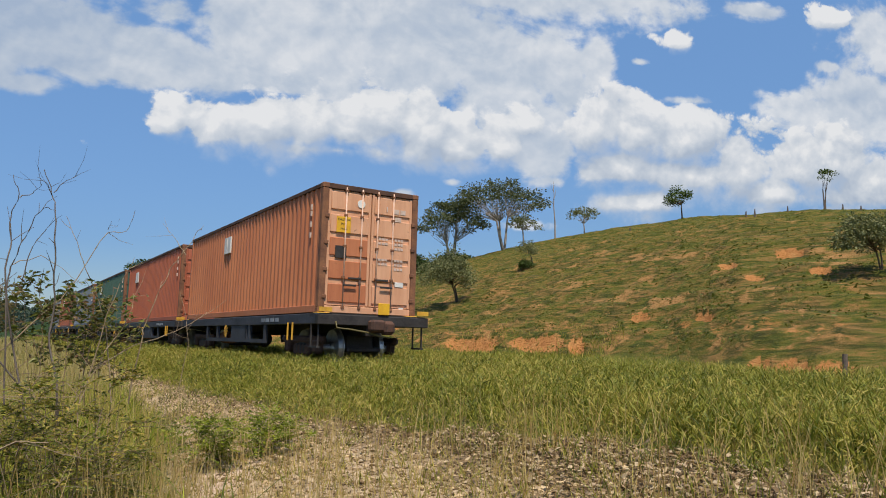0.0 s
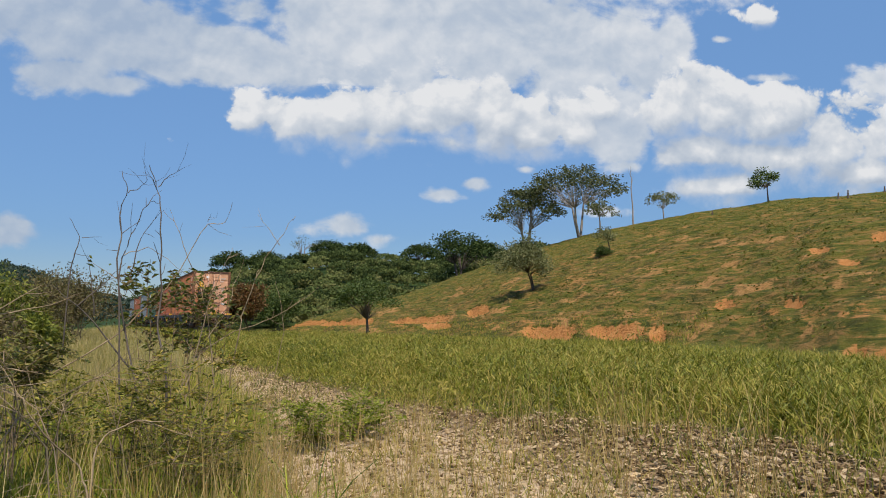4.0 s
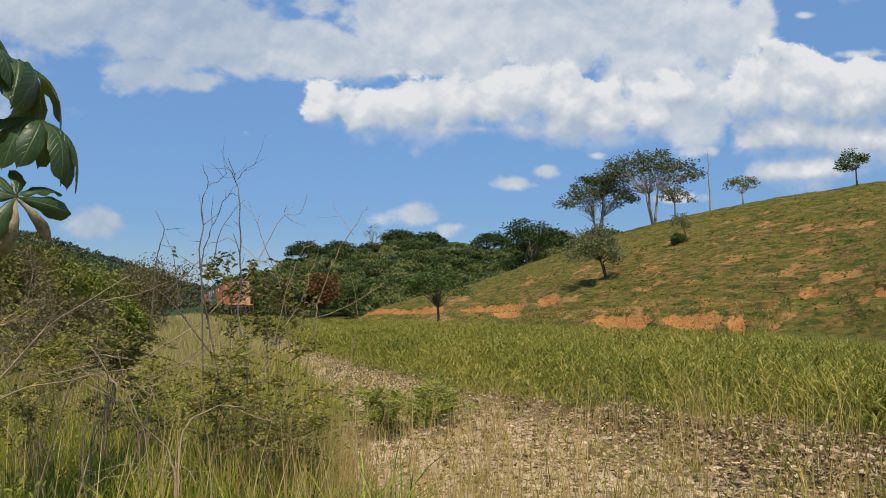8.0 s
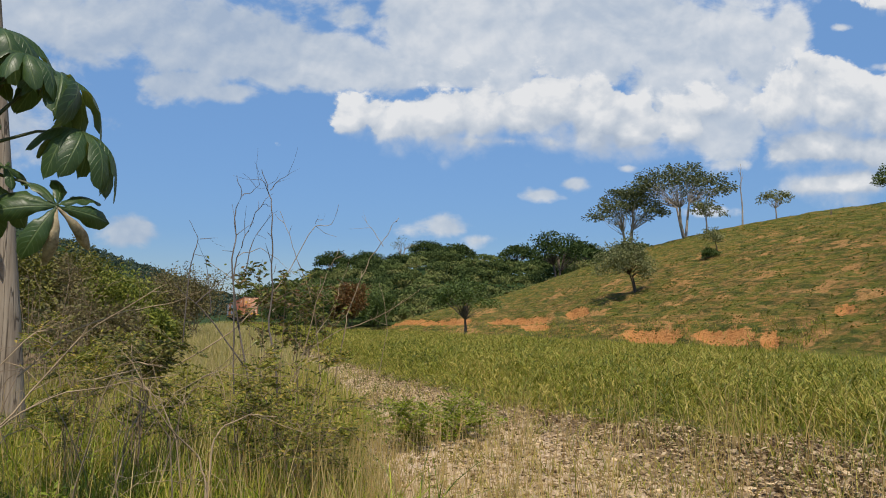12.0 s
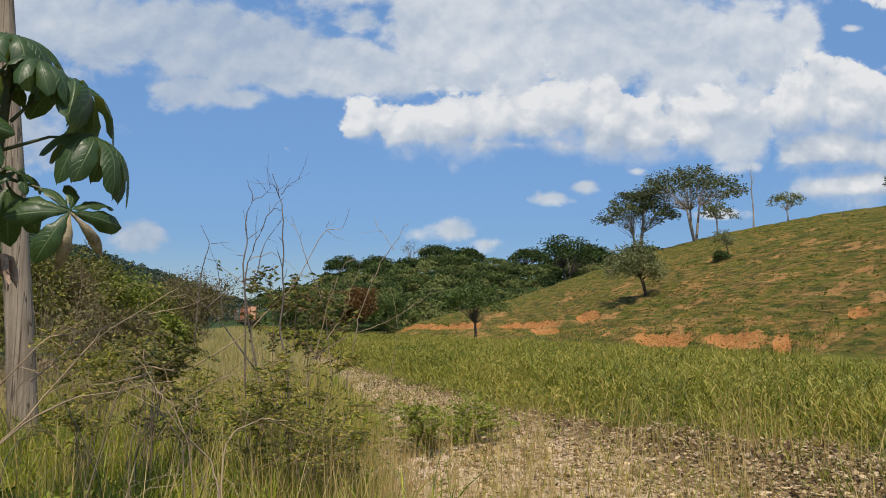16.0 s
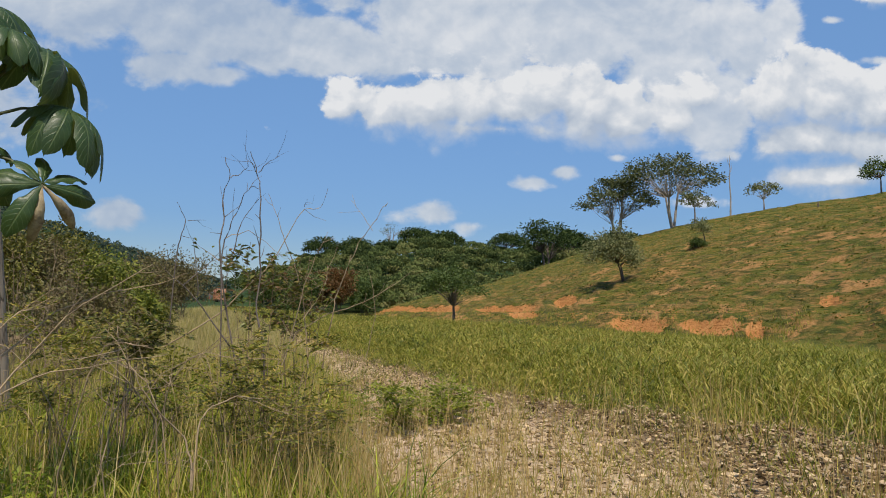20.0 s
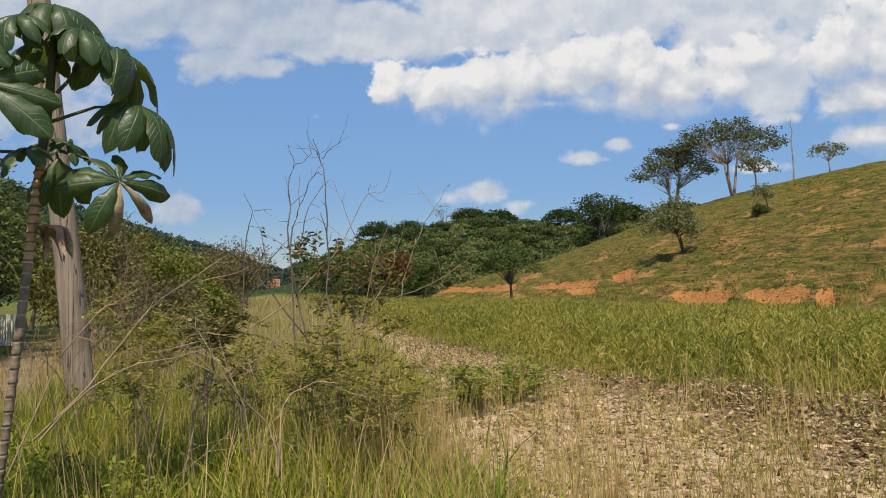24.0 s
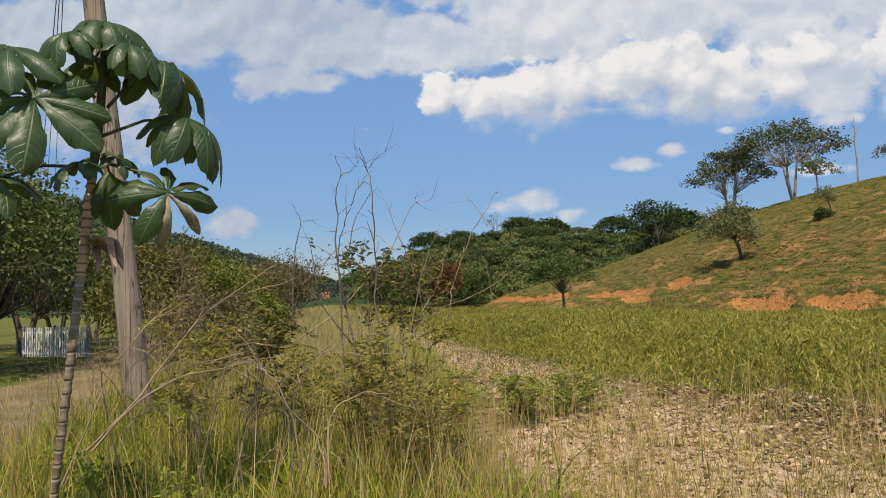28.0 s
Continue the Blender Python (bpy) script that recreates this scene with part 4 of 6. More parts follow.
def make_wagon():
    """A flat container wagon on two bogies; origin on the rails under its rear headstock."""
    ob = empty("container_wagon", "dark grimy flat wagon of a container train on rails", "wagon", "wagons of the train")
    L, w = 13.0, 1.3
    paint_, dark = M["wagon_paint"], M["steel_dark"]
    for x in (-w, w - 0.12):
        part("side_sill", box(x, x + 0.12, 0.0, L, DECK - 0.26, DECK - 0.03, 0.012), paint_, ob)
        bm = bmesh.new()          # deepened middle of the side girder, with openings
        xa, xb = x + 0.02, x + 0.09
        add_box(bm, xa, xb, 3.6, L - 3.6, DECK - 0.72, DECK - 0.62)
        for y in (3.6, 4.9, 5.2, 6.5, 8.1, L - 3.7):
            add_box(bm, xa, xb, y, y + 0.16, DECK - 0.62, DECK - 0.26)
        add_box(bm, xa, xb, 5.2, 6.5, DECK - 0.62, DECK - 0.26)
        part("girder", bm, paint_, ob)
    part("centre_sill", box(-0.2, 0.2, 0.05, L - 0.05, DECK - 0.5, DECK - 0.06, 0.01), dark, ob)
    part("deck", box(-w + 0.05, w - 0.05, 0.02, L - 0.02, DECK - 0.06, DECK - 0.025), dark, ob)
    for y in (0.0, L - 0.14):
        part("headstock", box(-w - 0.06, w + 0.06, y - 0.02, y + 0.15, DECK - 0.27, DECK - 0.05, 0.012), dark, ob)
    for y in (0.34, L / 2, L - 0.75):
        part("bolster", box(-w, w, y, y + 0.3, DECK - 0.12, DECK - 0.02, 0.01), dark, ob)
    for y in (0.4, 12.35):
        for x in (-w + 0.05, w - 0.35):
            part("twist_lock", box(x, x + 0.3, y - 0.1, y + 0.14, DECK - 0.03, DECK, 0.01), M["yellow"], ob, "yellow container lock")
    for x in (-w - 0.05, w - 0.25):
        part("step_bracket", box(x, x + 0.3, -0.045, -0.02, DECK + 0.0, DECK + 0.1, 0.006), M["yellow"], ob, "yellow end block")
    part("end_plate", box(0.05, 0.33, -0.05, -0.025, DECK - 0.02, DECK + 0.24, 0.008), M["sign_yellow"], ob, "yellow end-of-train plate")
    coupler = part("coupler", add_box(add_box(bmesh.new(), -0.11, 0.11, -0.35, 0.3, DECK - 0.42, DECK - 0.2, 0.03), -0.02, 0.28, -0.48, -0.2, DECK - 0.46, DECK - 0.16, 0.07), M["rust_dark"], ob, "rusty knuckle coupler")
    part("coupler_head", add_box(bmesh.new(), -0.3, 0.04, -0.46, -0.22, DECK - 0.4, DECK - 0.14, 0.05), M["rust_dark"], coupler)
    hose = [((-0.95, -0.03, DECK - 0.2), 0.02), ((-0.96, -0.12, DECK - 0.34), 0.02), ((-0.7, -0.2, DECK - 0.36), 0.02), ((-0.3, -0.28, DECK - 0.42), 0.02), ((0.0, -0.34, DECK - 0.5), 0.02), ((0.2, -0.34, DECK - 0.52), 0.02)]
    v, f = tube_arrays([hose], 6)
    shared("brake_hose", mesh_of("brake_hose", v, f, [M["leaf_dry"]]), ob, label="brown brake hose")
    for x in (-w + 0.0, w - 0.05):
        ladder = part("foot_step", add_box(add_box(add_box(bmesh.new(), x, x + 0.03, 0.1, 0.13, DECK - 0.75, DECK - 0.2), x, x + 0.03, 0.5, 0.53, DECK - 0.75, DECK - 0.2), x - 0.02, x + 0.06, 0.1, 0.53, DECK - 0.77, DECK - 0.73), M["steel_dark"], ob)
    for x in (-w - 0.03,):
        for y in (1.55, 1.85):
            part("grab_rail", rod((x, y, DECK - 0.62), (x, y, DECK - 0.22), 0.022, sides=8), M["yellow"], ob, "yellow grab rail")
        star = bmesh.new()
        for a in range(6):
            star_m = Matrix.Translation((x + 0.025, 7.15, DECK - 0.42)) @ Matrix.Rotation(a * math.pi / 6, 4, "X")
            bmesh.ops.create_cube(star, size=1, matrix=star_m @ Matrix.Diagonal((0.012, 0.36, 0.035, 1)))
        part("emblem", star, M["yellow"], ob, "faded yellow emblem")
        for y in (2.6, 2.95, 3.3, 3.65):
            part("marking", box(x + 0.02, x + 0.033, y, y + 0.26, DECK - 0.19, DECK - 0.1), M["grey_mark"], ob, "faded stencilled marking")
    cyl = part("brake_cylinder", rod((-0.6, 5.6, DECK - 0.62), (-0.6, 6.5, DECK - 0.62), 0.2, sides=14), dark, ob)
    part("air_tank", rod((-0.75, 8.3, DECK - 0.6), (-0.75, 9.2, DECK - 0.6), 0.19, sides=14), M["rust"], ob)
    wheels = []
    for y in (1.9, L - 1.9):
        bogie = part("bogie", add_box(box(-0.95, 0.95, y - 0.2, y + 0.2, 0.42, 0.68, 0.03), -0.36, 0.36, y - 1.15, y + 1.15, 0.34, 0.72, 0.04), dark, ob)
        for a in (-1.36, 1.36):
            part("brake_beam", box(-0.42, 0.42, y + a - 0.04, y + a + 0.04, 0.34, 0.44, 0.02), dark, bogie)
        for x in (-0.98, 0.84):
            bm = box(x, x + 0.14, y - 1.25, y + 1.25, 0.5, 0.68, 0.05)
            add_box(bm, x, x + 0.14, y - 0.5, y + 0.5, 0.22, 0.5, 0.05)
            for a in (-0.875, 0.875):
                add_box(bm, x - 0.03, x + 0.17, y + a - 0.16, y + a + 0.16, 0.28, 0.6, 0.05)
            frame_ = part("side_frame", bm, M["rust_dark"], bogie, "rusty cast side frame")
            for a in (-0.22, 0.0, 0.22):
                part("spring", rod((x + 0.07, y + a, 0.3), (x + 0.07, y + a, 0.5), 0.075, sides=10), dark, frame_)
        for a in (-0.875, 0.875):
            bm = bmesh.new()
            for x in (-0.5, 0.5):
                s = 1 if x > 0 else -1
                add_rod(bm, (x - s * 0.06, 0, 0), (x - s * 0.03, 0, 0), WHEEL_R + 0.03, sides=28)
                add_rod(bm, (x - s * 0.03, 0, 0), (x + s * 0.07, 0, 0), WHEEL_R, WHEEL_R - 0.008, sides=28)
                add_rod(bm, (x + s * 0.07, 0, 0), (x + s * 0.12, 0, 0), 0.13, 0.1, sides=14)
            add_rod(bm, (-0.9, 0, 0), (0.9, 0, 0), 0.075, sides=12)
            ws = part("wheelset", bm, M["steel_bright"], ob, "worn bright steel wheelset", smooth=False)
            ws.location = (0, y + a, WHEEL_R)
            wheels.append(ws)
    return ob


M["rod_faded"] = worn("rod_faded", (0.72, 0.5, 0.38), (0.5, 0.3, 0.2), 4.0, 30.0, 0.6)
M["grey_mark"] = worn("grey_mark", (0.3, 0.33, 0.36), (0.15, 0.16, 0.18), 4.0, 30.0, 0.7)


def make_track():
    rails = empty("railway_track", "worn steel rails on timber sleepers sunk in grass", "track")
    tagged(rails, kind="structure")
    for x in (-0.535, 0.535):
        bm = bmesh.new()
        add_box(bm, x - 0.035, x + 0.035, -40, 420, -0.04, 0.0, 0.006)
        add_box(bm, x - 0.01, x + 0.01, -40, 420, -0.12, -0.04)
        add_box(bm, x - 0.065, x + 0.065, -40, 420, -0.14, -0.12)
        part("rail", bm, M["rust"], rails)
    first = part("sleeper", box(-1.0, 1.0, -0.11, 0.11, -0.29, -0.14, 0.015), M["sleeper"], rails)
    first.location.y = -2
    for i in range(1, 150):
        shared("sleeper", first.data, rails, pose(RNG.normal(0, 0.02), -2 + 0.6 * i, 0, 0, 0, RNG.normal(0, 0.8)))
    rails.matrix_basis = pose(TRACK_X, 0, RAIL_Z, RISE, CANT, -math.degrees(DRIFT))
    return rails


make_track()
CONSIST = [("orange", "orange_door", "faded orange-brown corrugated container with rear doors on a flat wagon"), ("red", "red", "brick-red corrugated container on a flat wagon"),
           ("green", "green", "dark green corrugated container on a flat wagon"), ("grey", "grey", "blue-grey corrugated container on a flat wagon"),
           ("brick", "brick", "rust-red corrugated container on a flat wagon"), ("grey", "grey", "blue-grey corrugated container on a flat wagon")]
TRAIN = []
WHEELS = []
wagon = make_wagon()
for i, (a, b, text) in enumerate(CONSIST):
    car = wagon if i == 0 else copy_thing(wagon, Matrix())
    TRAIN.append((car, PITCH * i - 0.36, 0.0))
    TRAIN.append((make_box(a, b, text, True, i == 0), PITCH * i, DECK))
    if i < 2:
        WHEELS += [c for c in car.children if c.name.startswith("wheelset")]


def on_track(y):
    return pose(TRACK_X + DRIFT * y, y, RAIL_Z + GRADE * y, RISE, CANT, -math.degrees(DRIFT))


def motions():
    """The train rolls away along the straight track at a steady pace; its wheels turn."""
    for ob, ahead, up in TRAIN:
        walk(ob, [(t, on_track(REAR_Y + ahead + SPEED * t) @ pose(0, 0, up)) for t in (0.0, 7.0, 14.0, 21.0, 28.0)])
    spin = math.degrees(SPEED / WHEEL_R)
    for ob in WHEELS:
        seat = ob.location.copy()
        walk(ob, [(i / 15, pose(*seat) @ pose(0, 0, 0, -spin * i / 15)) for i in range(421)])


# ---- vegetation on the ground ----
def add_grass():
    def near_left(x, y):
        return step(0.15, -0.6, x - table(y, STRIP_WEST) + 0.4 * ripple(x, y, 61, 2.5, 2)) * (0.45 + 0.55 * step(-0.5, 0.5, ripple(x, y, 62, 1.2, 2)))
    x, y = scatter(92000, -4.0, 2.4, 1.9, 16, near_left, 1.5)
    k = step(-3.2, -1.8, x + 0.02 * y) > RNG.uniform(0, 1, len(x))
    x, y = clumped(x[k], y[k], 0.06, 30)
    h = RNG.uniform(0.35, 0.95, len(x)) * (0.8 + 0.25 * ripple(x, y, 63, 1.5, 2)) * (0.4 + 0.6 * step(0.1, -0.9, x - table(y, STRIP_WEST)))
    tagged(blades("tall_grass", x, y, h, RNG.uniform(0.007, 0.016, len(x)), 0.6, M["grass_tall"], 0.75, 4, droop=0.25), "tall yellow-green grass beside the gravel", "grass", kind="stuff")
    x, y = scatter(6000, -3.4, 1.8, 1.9, 14, near_left, 1.5)
    x, y = clumped(x, y, 0.1, 6)
    tagged(blades("dry_grass", x, y, RNG.uniform(0.5, 1.15, len(x)), 0.007 + 0 * x, 0.3, M["straw"], 0.5, 4, droop=0.1), "dry straw stalks among the tall grass", "grass", kind="stuff")
    x, y = scatter(9000, -2.6, 1.5, 1.9, 11, near_left, 1.4)
    x, y = clumped(x, y, 0.05, 9)
    tagged(blades("arching_grass", x, y, RNG.uniform(0.35, 0.8, len(x)), RNG.uniform(0.011, 0.02, len(x)), 1.1, M["grass_bright"], 0.85, 5, droop=0.18), "broad bright green arching blades of grass", "grass", kind="stuff")
    x, y = scatter(38000, -9, 3.8, 14, 90, lambda x, y: 0.9 * step(0.3, -0.4, x - table(y, STRIP_WEST)) * step(-3.6, -1.8, x + 0.11 * np.clip(y - 14, 0, 60)), 1.6)
    tagged(blades("far_grass", x, y, RNG.uniform(0.4, 0.9, len(x)) * (0.3 + 0.7 * step(0.2, -1.3, x - table(y, STRIP_WEST))), 0.018 + 0.0006 * y, 0.4, M["grass_field"]), "tall dry grass along the railway", "grass", kind="stuff")
    x, y = scatter(26000, -9, -1.6, 3, 30, lambda x, y: 0.35 + 0.65 * step(-0.3, 0.4, ripple(x, y, 67, 2.2, 3)), 1.5)
    tagged(blades("lane_grass", x, y, RNG.uniform(0.03, 0.13, len(x)), RNG.uniform(0.012, 0.03, len(x)), 1.3, M["grass_lush"], 0.6, 2), "short worn grass growing over the lane", "grass", kind="stuff")
    # lush verge along the track, highest beside the near rail
    def verge(x, y):
        return step(-0.3, 0.45, x - table(y, STRIP_EAST) + 0.35 * ripple(x, y, 42, 1.6, 3))
    x, y = scatter(100000, 3.3, 11.0, 0.5, 34, verge, 1.35)
    x, y = clumped(x, y, 0.085, 15)
    h = RNG.uniform(0.1, 0.3, len(x)) * (0.9 + 0.5 * ripple(x, y, 65, 1.2, 3)) + 0.3 * step(7.6, 8.8, x) * RNG.uniform(0.2, 1, len(x)) + 0.16 * step(5.2, 6.0, x) * step(7.0, 6.5, x) * RNG.uniform(0.3, 1, len(x))
    tagged(blades("verge_grass", x, y, h, RNG.uniform(0.008, 0.017, len(x)), 1.1, M["grass_lush"], 0.9, 3, droop=0.3), "lush green grass beside the track", "grass", kind="stuff")
    x, y = scatter(250000, 3.3, 11.0, 0.5, 34, verge, 1.4)
    x, y = clumped(x, y, 0.16, 7)
    k = len(x)
    high = (0.3 + 0.16 * ripple(x, y, 65, 1.2, 3)) * step(-0.2, 1.0, x - table(y, STRIP_EAST)) + 0.1
    a = RNG.uniform(0, 2 * np.pi, k)
    at = np.stack([x, y, land(x, y) + high * RNG.uniform(0.0, 1.0, k) ** 0.8], -1)
    way = np.stack([np.cos(a), np.sin(a), RNG.uniform(0.3, 2.6, k)], -1)
    v, f = leaves_arrays(at, way, RNG.uniform(0.07, 0.18, k), RNG.uniform(0.007, 0.013, k) + 0.0002 * y, 0.2, None, True)
    tagged(new("verge_leaves", mesh_of("verge_leaves", v, f, [M["grass_lush"]], smooth=False)), "short curled green leaves on stems of rank grass", "grass", kind="stuff")
    x, y = scatter(45000, 5.6, 6.66, 0.5, 70, None, 1.6)
    x, y = clumped(x, y, 0.09, 9)
    tagged(blades("rail_side_grass", x, y, RNG.uniform(0.36, 0.62, len(x)), RNG.uniform(0.012, 0.026, len(x)) + 0.0005 * y, 1.0, M["grass_lush"], 0.9, 3, droop=0.28), "dense green grass hiding the near rail", "grass", kind="stuff")
    x, y = scatter(3000, 4.6, 9, 1.0, 26, None, 1.3)
    x, y = clumped(x, y, 0.15, 6)
    tagged(blades("verge_straw", x, y, RNG.uniform(0.2, 0.6, len(x)), 0.009 + 0 * x, 0.6, M["straw"], 0.6, 3, droop=0.2), "dry stalks in the green verge", "grass", kind="stuff")
    x, y = scatter(75000, 10, 48, 0, 70, lambda x, y: step(52, 34, np.hypot(x, y)) * step(1.04, 0.96, np.hypot(x, y) / table(np.degrees(np.arctan2(x, y)), FOOT)), 1.0)
    tagged(blades("meadow_grass", x, y, RNG.uniform(0.3, 0.7, len(x)) * (1 - 0.5 * step(20, 32, np.hypot(x, y))), 0.028 + 0 * x, 0.8, M["grass_lush"], 0.6, 3, droop=0.14), "rank green meadow grass below the hill", "grass", kind="stuff")
    x, y = scatter(50000, 3.4, 40, 30, 120, lambda x, y: step(1.2, 0.9, np.hypot(x, y) / table(np.degrees(np.arctan2(x, y)), FOOT)), 1.4)
    tagged(blades("meadow_grass", x, y, RNG.uniform(0.2, 0.45, len(x)), 0.05 + 0 * x, 0.6, M["grass_lush"], 0.5, 2), "rank green meadow grass below the hill", "grass", kind="stuff")
    # short turf and tussocks on the hillside
    turn = RNG.uniform(14, 66, 70000)
    r = 34 + 92 * RNG.uniform(0, 1, len(turn)) ** 0.8
    x, y = r * np.sin(np.radians(turn)), r * np.cos(np.radians(turn))
    k = (r > table(turn, FOOT) + 1) & (r < table(turn, CREST) + 4) & (ripple(x, y, 66, 6, 3) + RNG.normal(0, 0.4, len(x)) > -0.25)
    x, y = clumped(x[k], y[k], 0.3, 5)
    tagged(blades("hill_turf", x, y, RNG.uniform(0.05, 0.17, len(x)), RNG.uniform(0.1, 0.3, len(x)), 1.4, M["turf_blade"], 0.6, 2), "grazed turf tussocks on the hillside", "grass", kind="stuff")
    # dry stalks on the gravel
    x, y = scatter(15000, 0.2, 4.6, 2.1, 22, lambda x, y: (0.12 + 0.88 * step(1.3, -0.2, x - table(y, STRIP_WEST))) * step(13, 7, y) + 0.04, 1.6)
    x, y = clumped(x, y, 0.08, 11)
    tagged(blades("dry_stalks", x, y, RNG.uniform(0.25, 0.9, len(x)) * (1 - 0.6 * step(5.5, 9, y)), 0.0055 + 0 * x, 0.3, M["straw"], 0.4, 3), "straw-coloured dry grass stalks on the gravel", "grass", kind="stuff")
    x, y = scatter(26000, 1.2, 5.4, 1.5, 30, None, 1.5)
    x, y = clumped(x, y, 0.07, 8)
    tagged(blades("gravel_weeds", x, y, RNG.uniform(0.05, 0.26, len(x)), 0.009 + 0 * x, 0.9, M["grass_lush"], 0.6, 3, droop=0.15), "thin weeds growing through the gravel", "weeds", kind="stuff")
    # withered leaves and low broad weeds, thickest where the gravel meets the verge
    x, y = scatter(76000, 1.8, 6.2, 1.2, 24, lambda x, y: 0.12 + 0.35 * step(2.8, 4.2, x) + 0.75 * step(1.2, 0.2, np.abs(x - table(y, STRIP_EAST) + 0.35 * ripple(x, y, 42, 1.6, 3))), 1.4)
    x, y = clumped(x, y, 0.2, 4)
    tagged(blades("withered_weeds", x, y, RNG.uniform(0.03, 0.16, len(x)), RNG.uniform(0.012, 0.035, len(x)), 1.6, M["litter"], 0.6, 3, droop=0.3), "withered brown leaves and low weeds on the stones", "weeds", kind="stuff")


def add_litter():
    """Dead leaves and flakes lying on the stones."""
    x, y = scatter(70000, 1.6, 6.0, 1.6, 20, lambda x, y: gravel_strip(x, y) * (0.07 + 0.6 * step(2.9, 4.3, x)), 1.5)
    k = len(x)
    a = RNG.uniform(0, 2 * np.pi, k)
    v, f = leaves_arrays(np.stack([x, y, land(x, y) + RNG.uniform(0.008, 0.035, k)], -1), np.stack([np.cos(a), np.sin(a), RNG.normal(0.15, 0.3, k)], -1), RNG.uniform(0.035, 0.085, k), RNG.uniform(0.015, 0.04, k), 0.1, RNG.normal(0, 0.35, (k, 3)) + np.array([0, 0, 1.0]), True)
    tagged(new("leaf_litter", mesh_of("leaf_litter", v, f, [M["dead_leaf"]], smooth=False)), "pale and brown dead leaves strewn over the gravel", "litter", kind="stuff")


M["dead_leaf"] = leafy("dead_leaf", [(0.09, 0.054, 0.023), (0.2, 0.125, 0.053), (0.35, 0.24, 0.115), (0.54, 0.405, 0.24), (0.17, 0.105, 0.045)], 0.12)
M["grass_bright"] = leafy("grass_bright", [(0.05, 0.085, 0.008), (0.16, 0.24, 0.018), (0.32, 0.41, 0.035), (0.5, 0.5, 0.06)], 0.4)
M["grass_field"] = leafy("grass_field", [(0.2, 0.2, 0.04), (0.36, 0.32, 0.09), (0.52, 0.41, 0.17), (0.62, 0.48, 0.24)], 0.35, patch=0.3)
M["turf_blade"] = leafy("turf_blade", [(0.058, 0.085, 0.011), (0.115, 0.14, 0.018), (0.175, 0.17, 0.026), (0.3, 0.2, 0.06)], 0.3, patch=0.12)
add_grass()
add_litter()


def stone_mesh(seed):
    rng = np.random.default_rng(seed)
    bm = bmesh.new()
    bmesh.ops.create_icosphere(bm, subdivisions=1, radius=1.0)
    s = rng.uniform(0.55, 1.25, 3) * np.array([1, 1, 0.45])
    for v in bm.verts:
        v.co = Vector(np.array(v.co) * s * rng.uniform(0.68, 1.25))
    me = bpy.data.meshes.new("stone")
    bm.to_mesh(me)
    bm.free()
    me.materials.append(M["stone"])
    return me


def add_stones():
    bed = empty("gravel_bed", "pale broken stones of a gravel strip", "gravel")
    tagged(bed, kind="structure")
    kinds = [stone_mesh(i) for i in range(9)]

    def strip(x, y):
        return gravel_strip(x, y)
    x, y = scatter(560, 1.2, 5.7, 2.0, 7.5, strip, 1.2)
    z = land(x, y)
    for i in range(min(300, len(x))):
        s = RNG.uniform(0.022, 0.05)
        shared("stone", kinds[i % 9], bed, Matrix.LocRotScale((x[i], y[i], z[i] + s * 0.2), Euler(RNG.uniform(-0.4, 0.4, 3) + np.array([0, 0, RNG.uniform(0, 6)])), (s, s, s)))
    x, y = scatter(46000, 0.9, 6.0, 1.5, 32, lambda x, y: strip(x, y) * (1 - 0.5 * step(3.0, 4.6, x)), 1.8)
    src = []
    for me in kinds:
        v = np.array([q.co[:] for q in me.vertices])
        f = np.array([p.vertices[:] for p in me.polygons])
        src.append((v, f))
    vs, fs, base = [], [], 0
    s = RNG.uniform(0.01, 0.032, len(x)) * (0.7 + 0.6 * RNG.uniform(0, 1, len(x)) ** 3)
    a = RNG.uniform(0, 6.28, len(x))
    z = land(x, y)
    for i, (v, f) in enumerate(src):
        pick = np.arange(i, len(x), 9)
        c, d = np.cos(a[pick])[:, None], np.sin(a[pick])[:, None]
        sx = s[pick][:, None]
        out = np.stack([(v[:, 0] * c - v[:, 1] * d) * sx + x[pick][:, None], (v[:, 0] * d + v[:, 1] * c) * sx + y[pick][:, None], v[:, 2] * sx + z[pick][:, None] + 0.15 * sx], -1)
        fs.append((f[None] + (base + np.arange(len(pick)) * len(v))[:, None, None]).reshape(-1, 3))
        vs.append(out.reshape(-1, 3))
        base += out.shape[0] * out.shape[1]
    small = shared("small_stones", mesh_of("small_stones", np.concatenate(vs), np.concatenate(fs), [M["gravel"]], smooth=False), bed)
    tagged(small, kind="stuff")


M["gravel"] = leafy("gravel", [(0.08, 0.05, 0.024), (0.2, 0.135, 0.066), (0.36, 0.255, 0.13), (0.6, 0.44, 0.25)], 0.0, 0.9, 0.2)
add_stones()


def spot(turn, r, lift=0.0):
    x, y = r * math.sin(radians(turn)), r * math.cos(radians(turn))
    return (x, y, float(land(np.array(x), np.array(y))) + lift)


# ---- trees on the hill ----
def ridge_tree(name, label, turn, r, build, bark, leaf, group="ridge trees", swing=0.0):
    return plant(name, label, "tree", spot(turn, r), build, M[bark], M[leaf] if leaf else None, group, turn=swing)


